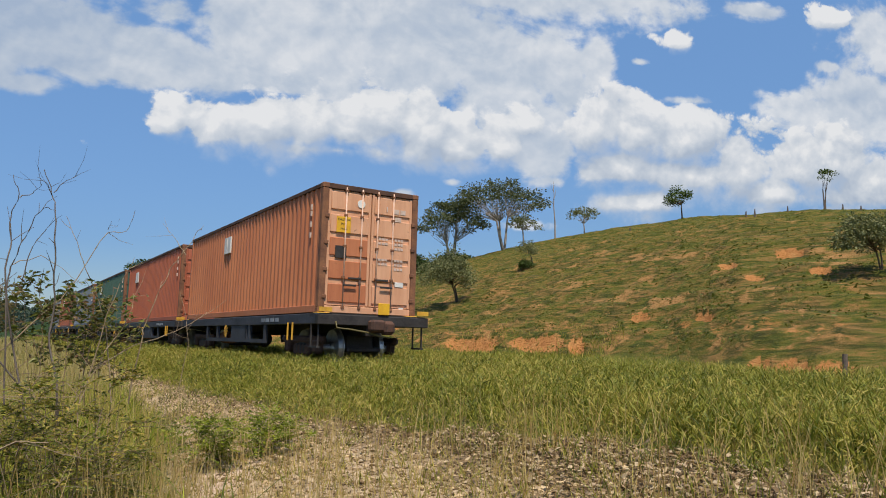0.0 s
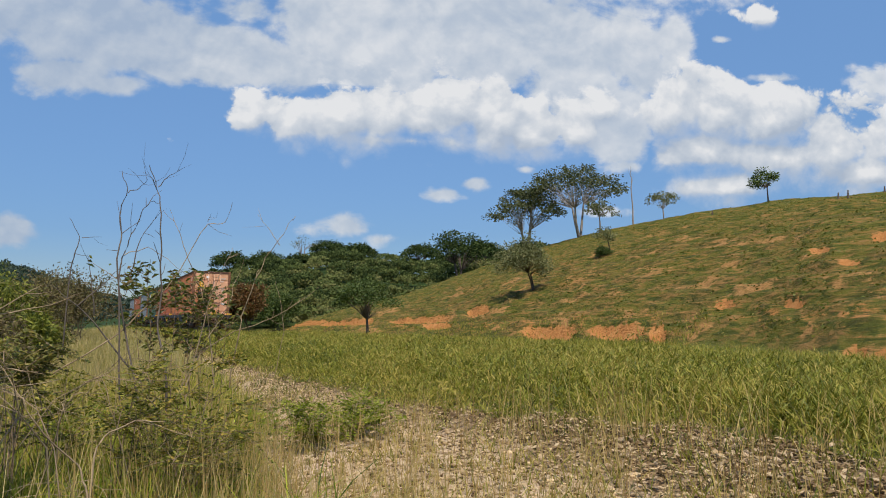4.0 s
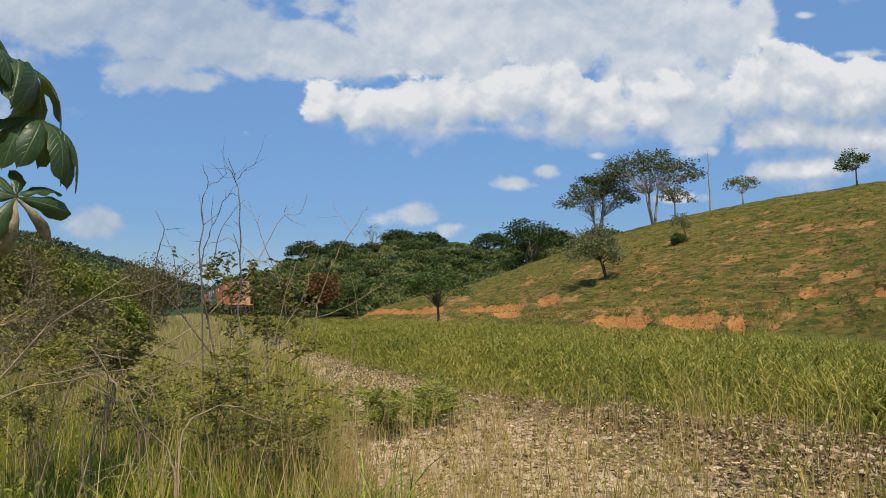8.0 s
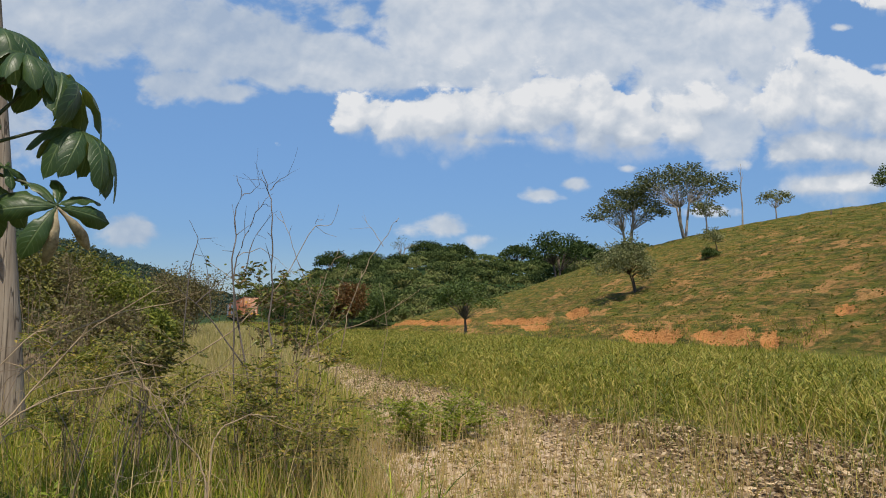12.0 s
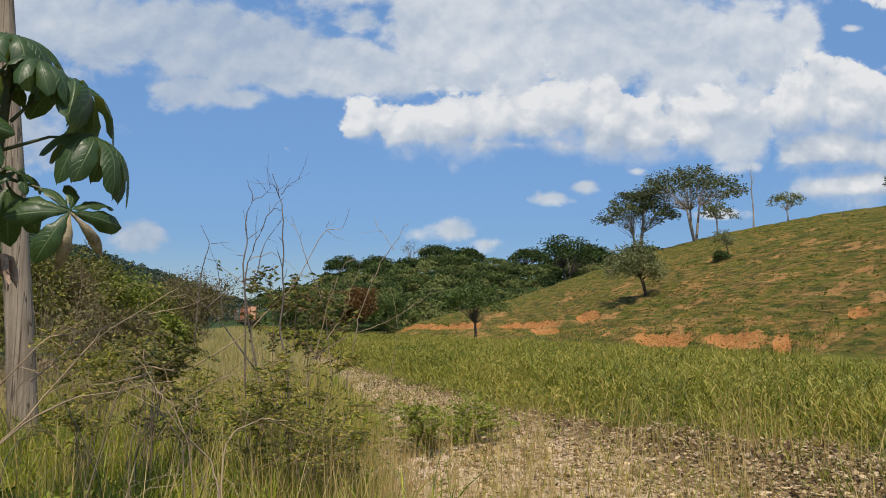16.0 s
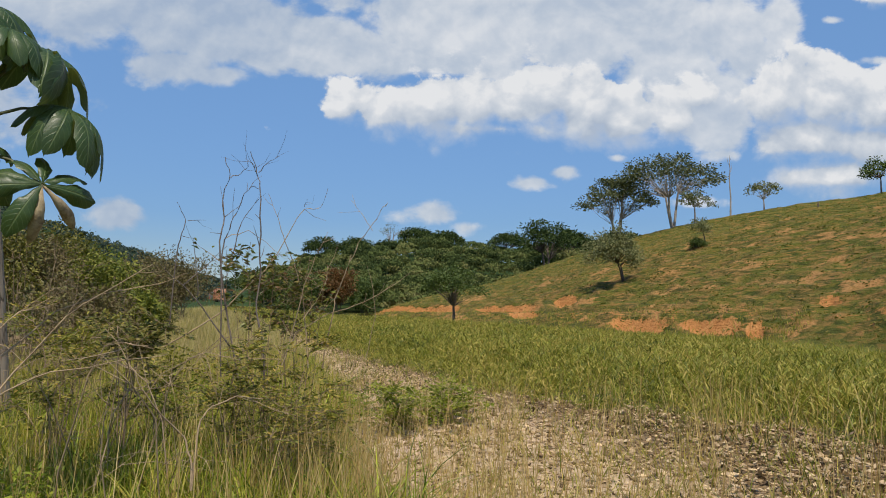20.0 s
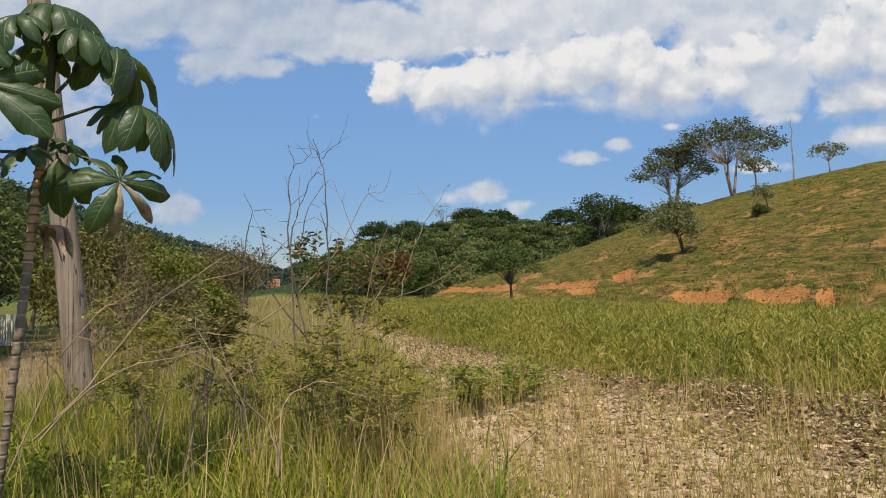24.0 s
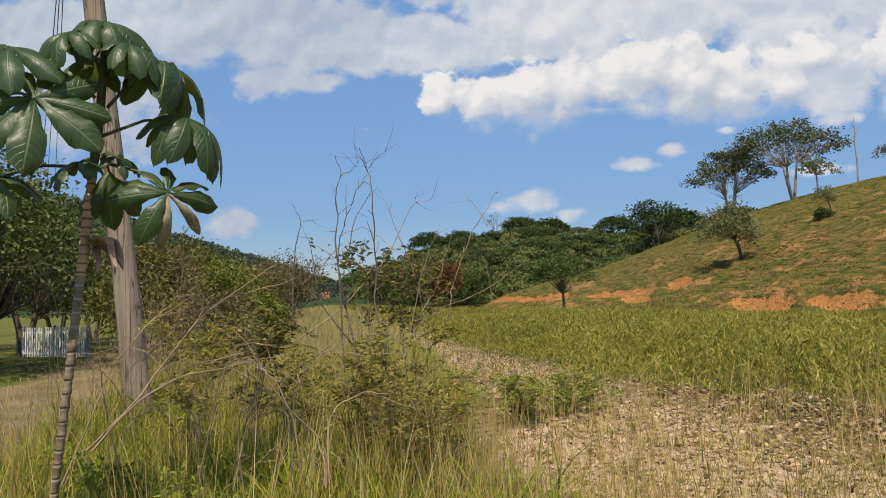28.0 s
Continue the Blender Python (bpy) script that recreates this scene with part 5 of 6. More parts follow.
ridge_tree("tree", "tall spreading tree with several pale trunks on the ridge", 33.1, 129, umbrella_tree(12.3, 12.6, 11, 4, 0.4, 80, 0.42, 75, 0.34, 0.0, 0.42, 0.06), "bark_pale", "leaf_ridge")
ridge_tree("tree", "tall spreading tree with a forked pale trunk on the ridge", 37.3, 128, umbrella_tree(12.8, 16.8, 12, 3, 0.46, 90, 0.46, 70, 0.36, -0.06, 0.42, 0.052), "bark_pale", "leaf_ridge")
ridge_tree("tree", "slim young tree beside a taller one on the ridge", 38.9, 127, umbrella_tree(6.2, 5.5, 13, 1, 0.4, 20, 0.4, 60, 0.4), "bark_pale", "leaf_olive")
ridge_tree("dead_tree", "bare dead trunk standing on the ridge", 41.4, 129, lambda: ([[((0, 0, -0.3), 0.16), ((0.1, 0, 3), 0.12), ((-0.12, 0, 6), 0.09), ((0.06, 0, 8), 0.07), ((-0.1, 0, 9.3), 0.045), ((0.05, 0, 10.4), 0.02)], [((-0.1, 0, 7.0), 0.05), ((0.35, 0, 8.0), 0.03), ((0.45, 0, 9.0), 0.015)], [((0.0, 0, 8.4), 0.04), ((-0.45, 0, 9.1), 0.025), ((-0.5, 0, 9.9), 0.012)], [((-0.1, 0, 9.2), 0.03), ((0.3, 0, 9.8), 0.015)]], None), "bark_pale", None)
ridge_tree("tree", "small open tree with thin foliage on the ridge", 43.7, 127, umbrella_tree(5.0, 5.0, 14, 1, 0.42, 22, 0.34, 42, 0.36, 0.0, 0.55), "bark_pale", "leaf_olive")
ridge_tree("tree", "small round-topped tree on the hilltop", 51.1, 117, umbrella_tree(4.9, 4.6, 15, 1, 0.38, 26, 0.34, 50, 0.36, 0.0, 0.6), "bark_dark", "leaf_green")
ridge_tree("tree", "lone wind-bent tree on the hilltop", 60.8, 107, umbrella_tree(5.6, 3.6, 16, 2, 0.7, 9, 0.3, 30, 0.4, 0.1), "bark_dark", "leaf_green")
ridge_tree("tree", "leaning round tree on the grassy slope", 33.6, 76, umbrella_tree(5.5, 5.2, 17, 2, 0.16, 60, 0.26, 95, 0.32, -0.42, 0.8, 0.085), "bark_dark", "leaf_olive", "slope trees", 26.0)
ridge_tree("tree", "round shady tree high on the grassy slope", 64.0, 45, umbrella_tree(2.8, 3.2, 19, 2, 0.3, 44, 0.2, 100, 0.3, -0.35, 0.7, 0.1), "bark_dark", "leaf_olive", "slope trees", -4.0)
ridge_tree("tree", "low wide tree at the foot of the hill", 20.3, 62, umbrella_tree(5.4, 5.2, 20, 1, 0.42, 50, 0.22, 85, 0.3, 0.0, 0.45, 0.075), "bark_dark", "leaf_green", "slope trees")
ridge_tree("tree", "small leaning tree on the grassy slope", 39.6, 86, umbrella_tree(3.1, 2.6, 18, 1, 0.25, 20, 0.22, 50, 0.4, -0.4, 0.7, 0.09), "bark_dark", "leaf_olive", "slope trees", 20.0)
# dark undergrowth placed to fill in the shadow patch below the small tree
plant("bush", "low dark undergrowth filling in the shadow below a small leaning tree", "bush", spot(38.9, 84.5), shrub(0.9, 2.6, 18, 7, 9, 0.2, 0.1), M["bark_dark"], M["leaf_green"], "slope trees")
for turn, r, high in ((47.2, 108, 0.9), (58.4, 106, 0.8), (61.9, 104, 0.7), (55.6, 92, 0.7), (56.2, 92, 0.9), (39.4, 120, 0.8), (63.0, 100, 0.6)):
    stump = empty("tree_stump", "short dark broken stump on the grassy hill", "stump", "stumps", pose(*spot(turn, r)))
    part("stump", rod((0, 0, -0.1), (0.1 * high, 0, high), 0.14, 0.06, 7), M["bark_dark"], stump)


# ---- woods behind the hill ----
def crown_cloud(rng, k, wide, high, leaf, lumps=7):
    """Leaf clumps over the upper shells of several rounded boughs that make up one crown."""
    a, rho = rng.uniform(0, 6.28, lumps), wide * 0.72 * np.sqrt(rng.uniform(0.05, 1, lumps))
    mid = np.stack([np.cos(a) * rho, np.sin(a) * rho, high * (0.75 - 0.7 * (rho / wide) ** 2) * rng.uniform(0.6, 1.15, lumps)], -1)
    size = wide * rng.uniform(0.28, 0.5, lumps)
    pick = rng.integers(0, lumps, k)
    d = rng.normal(0, 1, (k, 3))
    d /= np.linalg.norm(d, axis=1, keepdims=True)
    d[:, 2] = np.abs(d[:, 2]) * 1.15 - 0.3
    p = mid[pick] + d * size[pick][:, None] * np.array([1, 1, 0.62]) * rng.uniform(0.75, 1.1, k)[:, None]
    w = np.cross(d, rng.normal(0, 1, (k, 3))) + rng.normal(0, 0.3, (k, 3))
    return leaves_arrays(p, w, leaf * rng.uniform(0.6, 1.3, k), leaf * 0.7, 0.1, d + rng.normal(0, 0.4, (k, 3)), True)


def crown_tints(name, colours, through_light):
    """Leaves whose colour goes by the kind of tree (stored on the crown), with a little of their own."""
    m, n = material(name)
    own = n.add("ShaderNodeNewGeometry").outputs["Random Per Island"]
    kind = n.math("ADD", n.field("tint"), n.math("MULTIPLY", n.math("SUBTRACT", own, 0.5), 0.28), clamp=True)
    colour = n.ramp(kind, [(i / (len(colours) - 1), c) for i, c in enumerate(colours)])
    surface(n, colour, 0.8, 0.0, None, through_light=through_light, spec=0.08)
    return m


M["leaf_canopy"] = crown_tints("leaf_canopy", [(0.034, 0.052, 0.018), (0.078, 0.106, 0.032), (0.13, 0.16, 0.048), (0.175, 0.185, 0.062), (0.22, 0.205, 0.08)], 0.28)
# far crowns: distance haze mixed into the leaf colours as a blue-grey shift
M["leaf_far_haze"] = crown_tints("leaf_far_haze", [(0.035, 0.058, 0.045), (0.055, 0.082, 0.06), (0.08, 0.105, 0.072)], 0.12)


def forest(name, label, rng, turn, r, tint, size, lift, k, leaf, mat):
    x, y = r * np.sin(np.radians(turn)), r * np.cos(np.radians(turn))
    z = land(x, y)
    vs, fs, ts, base = [], [], [], 0
    for i in range(len(r)):
        w = rng.uniform(*size)
        v, f = crown_cloud(rng, k, w, w * rng.uniform(0.7, 1.0), leaf)
        vs.append(v + np.array([x[i], y[i], z[i] + rng.uniform(*lift)]))
        ts.append(np.full(len(v), tint[i], np.float32))
        fs.append(f + base)
        base += len(v)
    me = mesh_of(name, np.concatenate(vs), np.concatenate(fs), [mat], smooth=False)
    me.attributes.new("tint", "FLOAT", "POINT").data.foreach_set("value", np.concatenate(ts))
    tagged(new(name, me), label, "woods", kind="stuff")


def add_woods():
    rng = np.random.default_rng(77)
    turn = rng.uniform(2, 37, 900)
    r = 152 + 135 * rng.uniform(0, 1, 900) ** 0.9
    keep = r * np.sin(np.radians(turn)) > 17
    turn, r = turn[keep], r[keep]
    tint = np.clip(rng.beta(1.6, 1.9, len(r)) - 0.35 * step(225, 260, r), 0, 1)
    forest("woods", "dense green woods of mixed trees covering the hill", rng, turn, r, tint, (2.4, 5.2), (0.5, 4.2), 260, 0.72, M["leaf_canopy"])
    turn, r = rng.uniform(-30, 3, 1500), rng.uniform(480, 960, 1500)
    forest("far_woods", "wooded mountainside far away", rng, turn, r, rng.uniform(0, 1, 1500), (3.5, 7), (0, 3), 60, 2.0, M["leaf_far_haze"])


add_woods()
for turn, r, top, wide, seed, text in ((27.7, 205, 7.3, 17, 51, "broad flat-topped tree rising over the woods"), (9.9, 262, 5.6, 12, 52, "flat-topped tree on the wooded skyline"), (17.4, 268, 6.5, 13, 53, "dark round tree on the wooded skyline"),
                                       (19.8, 262, 6.2, 11, 54, "dark round tree on the wooded skyline"), (24.7, 258, 6.2, 12, 55, "tree on the wooded skyline"), (12.4, 268, 5.5, 14, 56, "flat-topped tree on the wooded skyline"),
                                       (33.4, 150, 6.15, 10, 57, "flat-topped tree behind the ridge"), (29.6, 230, 6.6, 12, 50, "tree on the wooded skyline")):
    place = spot(turn, r)
    plant("tree", text, "tree", place, umbrella_tree(1.6 + r * math.tan(radians(top)) - place[2], wide, seed, 2, 0.45, 60, 0.75, 60, 0.4, 0.0, 0.4, 0.085), M["bark_dark"], M["leaf_skyline"], "skyline trees")
place = spot(15.35, 262)
plant("tree", "thin pale leafless tree over the woods", "tree", place, umbrella_tree(1.6 + 262 * math.tan(radians(6.75)) - place[2], 9, 58, 2, 0.6, 22, 0.5, 12, 0.5), M["bark_pale"], M["leaf_olive"], "skyline trees")
plant("bush", "rust-coloured bush at the edge of the woods", "bush", spot(11.2, 92), shrub(5.6, 6.5, 59, 9, 26, 0.4), M["bark_dark"], M["leaf_red"], "wood edge")
for turn, r, high, seed in ((8.5, 84, 4.2, 60), (13.5, 108, 5.0, 61), (6.3, 150, 8.0, 62), (9.5, 105, 6.0, 63)):
    plant("bush", "green bush at the edge of the woods", "bush", spot(turn, r), shrub(high, high * 1.2, seed, 9, 26, 0.38), M["bark_dark"], M["leaf_green"], "wood edge")

# ---- scrub and trees along the lane ----
M["leaf_thicket"] = leafy("leaf_thicket", [(0.045, 0.052, 0.009), (0.125, 0.125, 0.018), (0.25, 0.22, 0.04)], 0.3)
M["leaf_lane"] = leafy("leaf_lane", [(0.03, 0.05, 0.01), (0.085, 0.115, 0.02), (0.17, 0.19, 0.04)], 0.3)
M["leaf_yellow"] = leafy("leaf_yellow", [(0.06, 0.085, 0.01), (0.17, 0.2, 0.022), (0.32, 0.31, 0.05)], 0.35)
M["twig_dry"] = worn("twig_dry", (0.3, 0.21, 0.125), (0.14, 0.095, 0.06), 5.0, 60.0)
for turn, r, high, wide, seed, leaf, text in (
        (-0.8, 46, 4.4, 4.2, 70, "leaf_dry", "tall brownish thicket bush beside the railway"), (-2.6, 42, 4.3, 4.2, 71, "leaf_dry", "tall brownish thicket bush beside the railway"),
        (-4.6, 36, 2.9, 3.4, 72, "leaf_thicket", "green bush in the thicket"), (-6.2, 27, 3.3, 2.8, 73, "leaf_yellow", "yellow-green bush in the thicket"),
        (-8.6, 28, 4.0, 3.4, 74, "leaf_thicket", "green bush in the thicket"), (-10.6, 24, 3.7, 2.8, 75, "leaf_dry", "dry brown bush in the thicket"),
        (-7.6, 19, 1.9, 2.2, 76, "leaf_dry", "dry brown bush in the thicket"), (-12.8, 22, 3.4, 3.0, 77, "leaf_thicket", "green bush in the thicket"), (-4.6, 21, 1.9, 1.8, 133, "leaf_yellow", "yellow-green bush in the thicket"),
        (-3.4, 25, 1.5, 2.2, 78, "leaf_thicket", "low green bush in the thicket"), (-1.2, 60, 3.6, 3.4, 79, "leaf_dry", "tall brownish thicket bush beside the railway")):
    dry = leaf == "leaf_dry"
    plant("bush", text, "bush", spot(turn, r), shrub(high, wide, seed, 13, 3 if dry else 11, 0.1 + 0.002 * r, 0.35 if dry else 0.1, 3 if dry else 2, 0.4, 0.0, 0.6), M["twig_dry"], M[leaf], "lane thicket")
for turn, r, high, seed in ((-22.0, 23, 6.4, 80), (-19.2, 28, 6.2, 81), (-17.3, 33, 5.4, 82), (-15.0, 38, 5.6, 83), (-25.0, 21, 7.0, 84), (-23.5, 34, 8.5, 85)):
    plant("tree", "dark leafy tree beside the lane", "tree", spot(turn, r), umbrella_tree(high, high * 0.85, seed, 2, 0.12, 75, 0.15, 110, 0.25, 0.0, 0.8, 0.085), M["bark_dark"], M["leaf_lane"], "lane trees")


def make_gate():
    """A low white slatted fence at the end of the lane's lawn."""
    gate = empty("picket_fence", "low white metal slatted fence with grey posts", "fence", m=pose(*spot(-19.3, 27.5, 0.0), 0, 0, -35))
    for z in (0.15, 0.82):
        part("rail", box(0, 2.9, 0.01, 0.04, z, z + 0.05), M["white_paint"], gate)
    first = part("slat", box(0.0, 0.055, -0.012, 0.01, 0.06, 1.0, 0.004), M["white_paint"], gate)
    for i in range(1, 27):
        shared("slat", first.data, gate, pose(0.107 * i, 0, 0))
    for x in (-0.06, 1.42, 2.9):
        part("post", box(x, x + 0.07, 0.0, 0.07, -0.1, 1.06, 0.006), M["grey_mark"], gate)


make_gate()

# ---- near plants ----
def weathered_wood():
    m, n = material("pole_wood")
    at = n.add("ShaderNodeTexCoord").outputs["Object"]
    grain = n.noise(n.vec("MULTIPLY", at, (26.0, 26.0, 0.8)), 1.0, 6.0, 0.65).outputs["Fac"]
    crack = n.noise(n.vec("MULTIPLY", at, (11.0, 11.0, 0.35)), 1.0, 3.0, 0.5, 0.4).outputs["Fac"]
    stain = n.noise(at, 1.3, 4.0, 0.6).outputs["Fac"]
    colour = n.ramp(n.math("ADD", n.math("MULTIPLY", grain, 0.6), n.math("MULTIPLY", stain, 0.4)), [(0.35, (0.16, 0.118, 0.08)), (0.5, (0.3, 0.235, 0.17)), (0.65, (0.42, 0.34, 0.25))])
    split = n.smooth(n.math("ABSOLUTE", n.math("SUBTRACT", crack, 0.5)), 0.022, 0.008)
    colour = n.mix(n.math("MULTIPLY", split, 0.8), colour, (0.07, 0.05, 0.035, 1))
    surface(n, colour, 0.9, 0.0, n.math("SUBTRACT", grain, split), 0.6, 0.012, None, 0.2)
    return m


M["pole_wood"] = weathered_wood()
pole = empty("utility_pole", "weathered grey leaning wooden utility pole", "pole", m=pose(-1.96, 9.32, 0))
v, f = tube_arrays([[((0, 0, -0.3), 0.165), ((-0.2, -0.04, 1.95), 0.142), ((-0.54, -0.12, 5.3), 0.12), ((-0.8, -0.18, 8.0), 0.11)]], 14)
shared("shaft", mesh_of("shaft", v, f, [M["pole_wood"]]), pole)
M["wire"] = worn("wire", (0.06, 0.06, 0.065), (0.03, 0.03, 0.03), 3.0, 30.0, 0.6)
for i, lift in enumerate((7.85, 7.6, 7.35)):
    wire = []
    for k in range(17):
        s = k / 16
        wire.append(((-2.75 - (11.5 + 0.5 * i) * s, 9.15 + 36 * s, lift - 0.6 * s - 2.4 * s * (1 - s)), 0.009))
    v, f = tube_arrays([wire], 5)
    tagged(new("power_line", mesh_of("power_line", v, f, [M["wire"]])), "thin dark overhead wire from the wooden pole", "cable", "wires")


def make_cecropia():
    """A young trumpet tree: ringed stem, long leaf stalks, big hand-shaped leaves."""
    tree = empty("cecropia_tree", "young trumpet tree with big glossy hand-shaped leaves", "tree", m=pose(-1.50, 4.49, 0.0))
    stem = [(0.0, 0.0, -0.1, 0.021), (0.06, 0.018, 0.58, 0.021), (0.134, 0.04, 1.3, 0.023), (0.18, 0.053, 1.78, 0.024)]
    upper = [(0.18, 0.053, 1.78, 0.025), (0.205, 0.06, 2.05, 0.025), (0.235, 0.068, 2.34, 0.025), (0.275, 0.079, 2.72, 0.026), (0.297, 0.085, 3.15, 0.018)]

    def ringed(points, every, swell):
        out = []
        for (x0, y0, z0, r0), (x1, y1, z1, r1) in zip(points, points[1:]):
            k = max(1, int((z1 - z0) / every))
            for i in range(k):
                for s, e in ((0.0, 1 + swell), (0.25, 1.0), (0.85, 1.0)):
                    t = (i + s) / k
                    out.append(((x0 + (x1 - x0) * t, y0 + (y1 - y0) * t, z0 + (z1 - z0) * t), (r0 + (r1 - r0) * t) * e))
        out.append((points[-1][:3], points[-1][3]))
        return out
    v, f = tube_arrays([ringed(stem, 0.075, 0.22)], 12)
    shared("trunk", mesh_of("trunk", v, f, [M["bark_ring"]]), tree)
    v, f = tube_arrays([ringed(upper[:3], 0.05, 0.32)], 12)
    shared("ringed_stem", mesh_of("ringed_stem", v, f, [M["bark_tan"]]), tree, label="tan stem with leaf-scar rings")
    v, f = tube_arrays([ringed(upper[2:], 0.12, 0.1)], 12)
    shared("top_stem", mesh_of("top_stem", v, f, [M["stalk"]]), tree)

    def lobe(length, width, fold, sag, rng):
        """One finger of a leaf along +x: a sagging blade, folded along its rib, with a wavy rim."""
        start = rng.uniform(0, 6)
        k, rows = 13, []
        for i in range(k):
            s = i / (k - 1)
            w = width * (0.07 + 0.93 * np.sin(np.pi * min(1.0, 0.05 + s * 0.93) ** 1.75) ** 0.85) * (1 if s < 0.99 else 0.35)
            x, z = length * s * np.cos(sag * s * 0.8), -length * s * np.sin(sag * s * s * 1.1)
            ruffle = 0.1 * width * np.sin(s * 21 + start) + 0.05 * width * np.sin(s * 9 + 2 * start)
            rows.append([(x, -w / 2, z - fold * w + ruffle), (x, -w / 4, z - fold * w * 0.3 + 0.008), (x, 0, z), (x, w / 4, z - fold * w * 0.3 + 0.008), (x, w / 2, z - fold * w - ruffle)])
        return np.array(rows)

    def leaf(hub, root, face, way_out, size, sag, seed, mat="leaf_big", fingers=9, dry=(), sweep=300.0):
        """hub: where the fingers meet; face: which way the upper side looks; way_out: along the longest finger; root: where the stalk leaves the stem."""
        rng = np.random.default_rng(seed)
        hub, root = Vector(hub), Vector(root)
        up = Vector(face).normalized()
        out = Vector(way_out)
        out = (out - up * out.dot(up)).normalized()
        side = up.cross(out)
        vs, fs, ds, dfs, base, dbase = [], [], [], [], 0, 0
        for i in range(fingers):
            a = radians(-sweep / 2 + sweep * i / (fingers - 1) + rng.normal(0, 4))
            L = 0.85 * size * (1.0 - 0.38 * (abs(a) / math.pi) ** 1.3) * rng.uniform(0.92, 1.06)
            g = lobe(L * (0.85 if i in dry else 1), L * (0.2 if i in dry else 0.4), 0.45 if i in dry else rng.uniform(0.12, 0.34), sag * rng.uniform(0.8, 1.2) * (1.7 if i in dry else 1), rng)
            c, s = math.cos(a), math.sin(a)
            way, across = out * c + side * s, side * c - out * s
            twist = rng.normal(0, 0.3)
            across, above = across * math.cos(twist) + up * math.sin(twist), up * math.cos(twist) - across * math.sin(twist)
            pts = [tuple(hub + way * float(p[0]) + across * float(p[1]) + above * float(p[2])) for p in g.reshape(-1, 3)]
            idx = np.arange(65).reshape(13, 5)
            q = np.stack([idx[:-1, :-1], idx[1:, :-1], idx[1:, 1:], idx[:-1, 1:]], -1).reshape(-1, 4)
            if i in dry:
                ds += pts
                dfs.append(q + dbase)
                dbase += 65
            else:
                vs += pts
                fs.append(q + base)
                base += 65
        me = mesh_of("leaf", np.array(vs), np.concatenate(fs), [M[mat]])
        k = len(vs) // 65
        me.attributes.new("across", "FLOAT", "POINT").data.foreach_set("value", np.tile(np.tile([1.0, 0.5, 0.0, 0.5, 1.0], 13), k).astype(np.float32))
        me.attributes.new("along", "FLOAT", "POINT").data.foreach_set("value", np.tile(np.repeat(np.linspace(0, 1, 13), 5), k).astype(np.float32))
        ob = shared("leaf", me, tree)
        if ds:
            shared("dry_lobe", mesh_of("dry_lobe", np.array(ds), np.concatenate(dfs), [M["leaf_pale"]]), ob, label="withered pale lobe")
        mid = (hub + root) / 2 + Vector((0, 0, 0.04))
        v, f = tube_arrays([[(tuple(root), 0.011), (tuple(mid), 0.0085), (tuple(hub), 0.007)]], 7)
        shared("leaf_stalk", mesh_of("leaf_stalk", v, f, [M["stalk"]]), ob)

    leaf((0.04, -0.25, 2.70), (0.26, 0.08, 2.55), (0.13, -0.85, 0.50), (0.08, -0.29, -1.00), 0.51, 0.20, 90, fingers=9, sweep=330)
    leaf((-0.12, -0.15, 3.00), (0.25, 0.07, 2.80), (0.12, -0.43, 0.90), (-0.47, -0.55, -0.50), 0.46, 0.40, 91, fingers=9, sweep=320)
    leaf((0.29, 0.08, 3.25), (0.29, 0.08, 2.95), (0.08, -0.29, 1.00), (1.07, -0.12, 0.00), 0.46, 0.80, 92, fingers=10, sweep=340)
    leaf((0.58, 0.20, 3.06), (0.31, 0.09, 2.75), (0.33, -0.06, 0.95), (0.99, 0.17, -0.20), 0.53, 0.80, 93, fingers=9, sweep=300)
    leaf((0.74, 0.12, 2.70), (0.28, 0.08, 2.58), (0.33, -0.27, 0.90), (1.02, 0.07, -0.20), 0.47, 0.88, 94, fingers=9, sweep=310)
    leaf((0.66, -0.04, 2.23), (0.32, 0.09, 2.42), (0.34, -0.84, 0.45), (0.25, -0.35, -1.00), 0.43, 0.40, 95, fingers=9, sweep=320, dry=(4, 5))
    leaf((0.21, -0.09, 2.39), (0.26, 0.08, 2.39), (-0.20, -0.42, 0.90), (-0.91, -0.46, 0.00), 0.26, 0.48, 96, fingers=6, sweep=260)
    leaf((-0.22, -0.13, 2.29), (0.24, 0.07, 2.40), (-0.10, -0.39, 0.90), (-0.96, -0.27, -0.20), 0.46, 0.56, 97, fingers=9, sweep=320)
    leaf((0.38, 0.00, 2.44), (0.28, 0.08, 2.44), (0.42, -0.40, 0.80), (1.02, 0.07, 0.20), 0.21, 0.40, 98, fingers=5, sweep=240)
    leaf((0.32, 0.09, 2.37), (0.28, 0.08, 2.45), (0.45, -0.86, 0.20), (0.00, 0.00, -1.00), 0.38, 0.32, 99, fingers=3, sweep=70)
    leaf((0.15, -0.08, 3.12), (0.28, 0.08, 2.97), (-0.18, -0.47, 0.90), (-0.91, -0.46, 0.00), 0.31, 0.64, 100, fingers=7, sweep=280)
    leaf((0.46, -0.03, 3.08), (0.30, 0.09, 2.88), (0.27, -0.24, 0.95), (1.04, -0.02, -0.30), 0.37, 0.72, 101, fingers=8, sweep=300)
    leaf((0.19, 0.26, 3.09), (0.29, 0.08, 2.92), (-0.11, -0.34, 0.80), (-0.48, -0.13, -0.60), 0.39, 0.72, 102, fingers=7, sweep=280)
    # a dead leaf hanging on the stem, its lobes curled up
    rng = np.random.default_rng(5)
    vs, fs = [], []
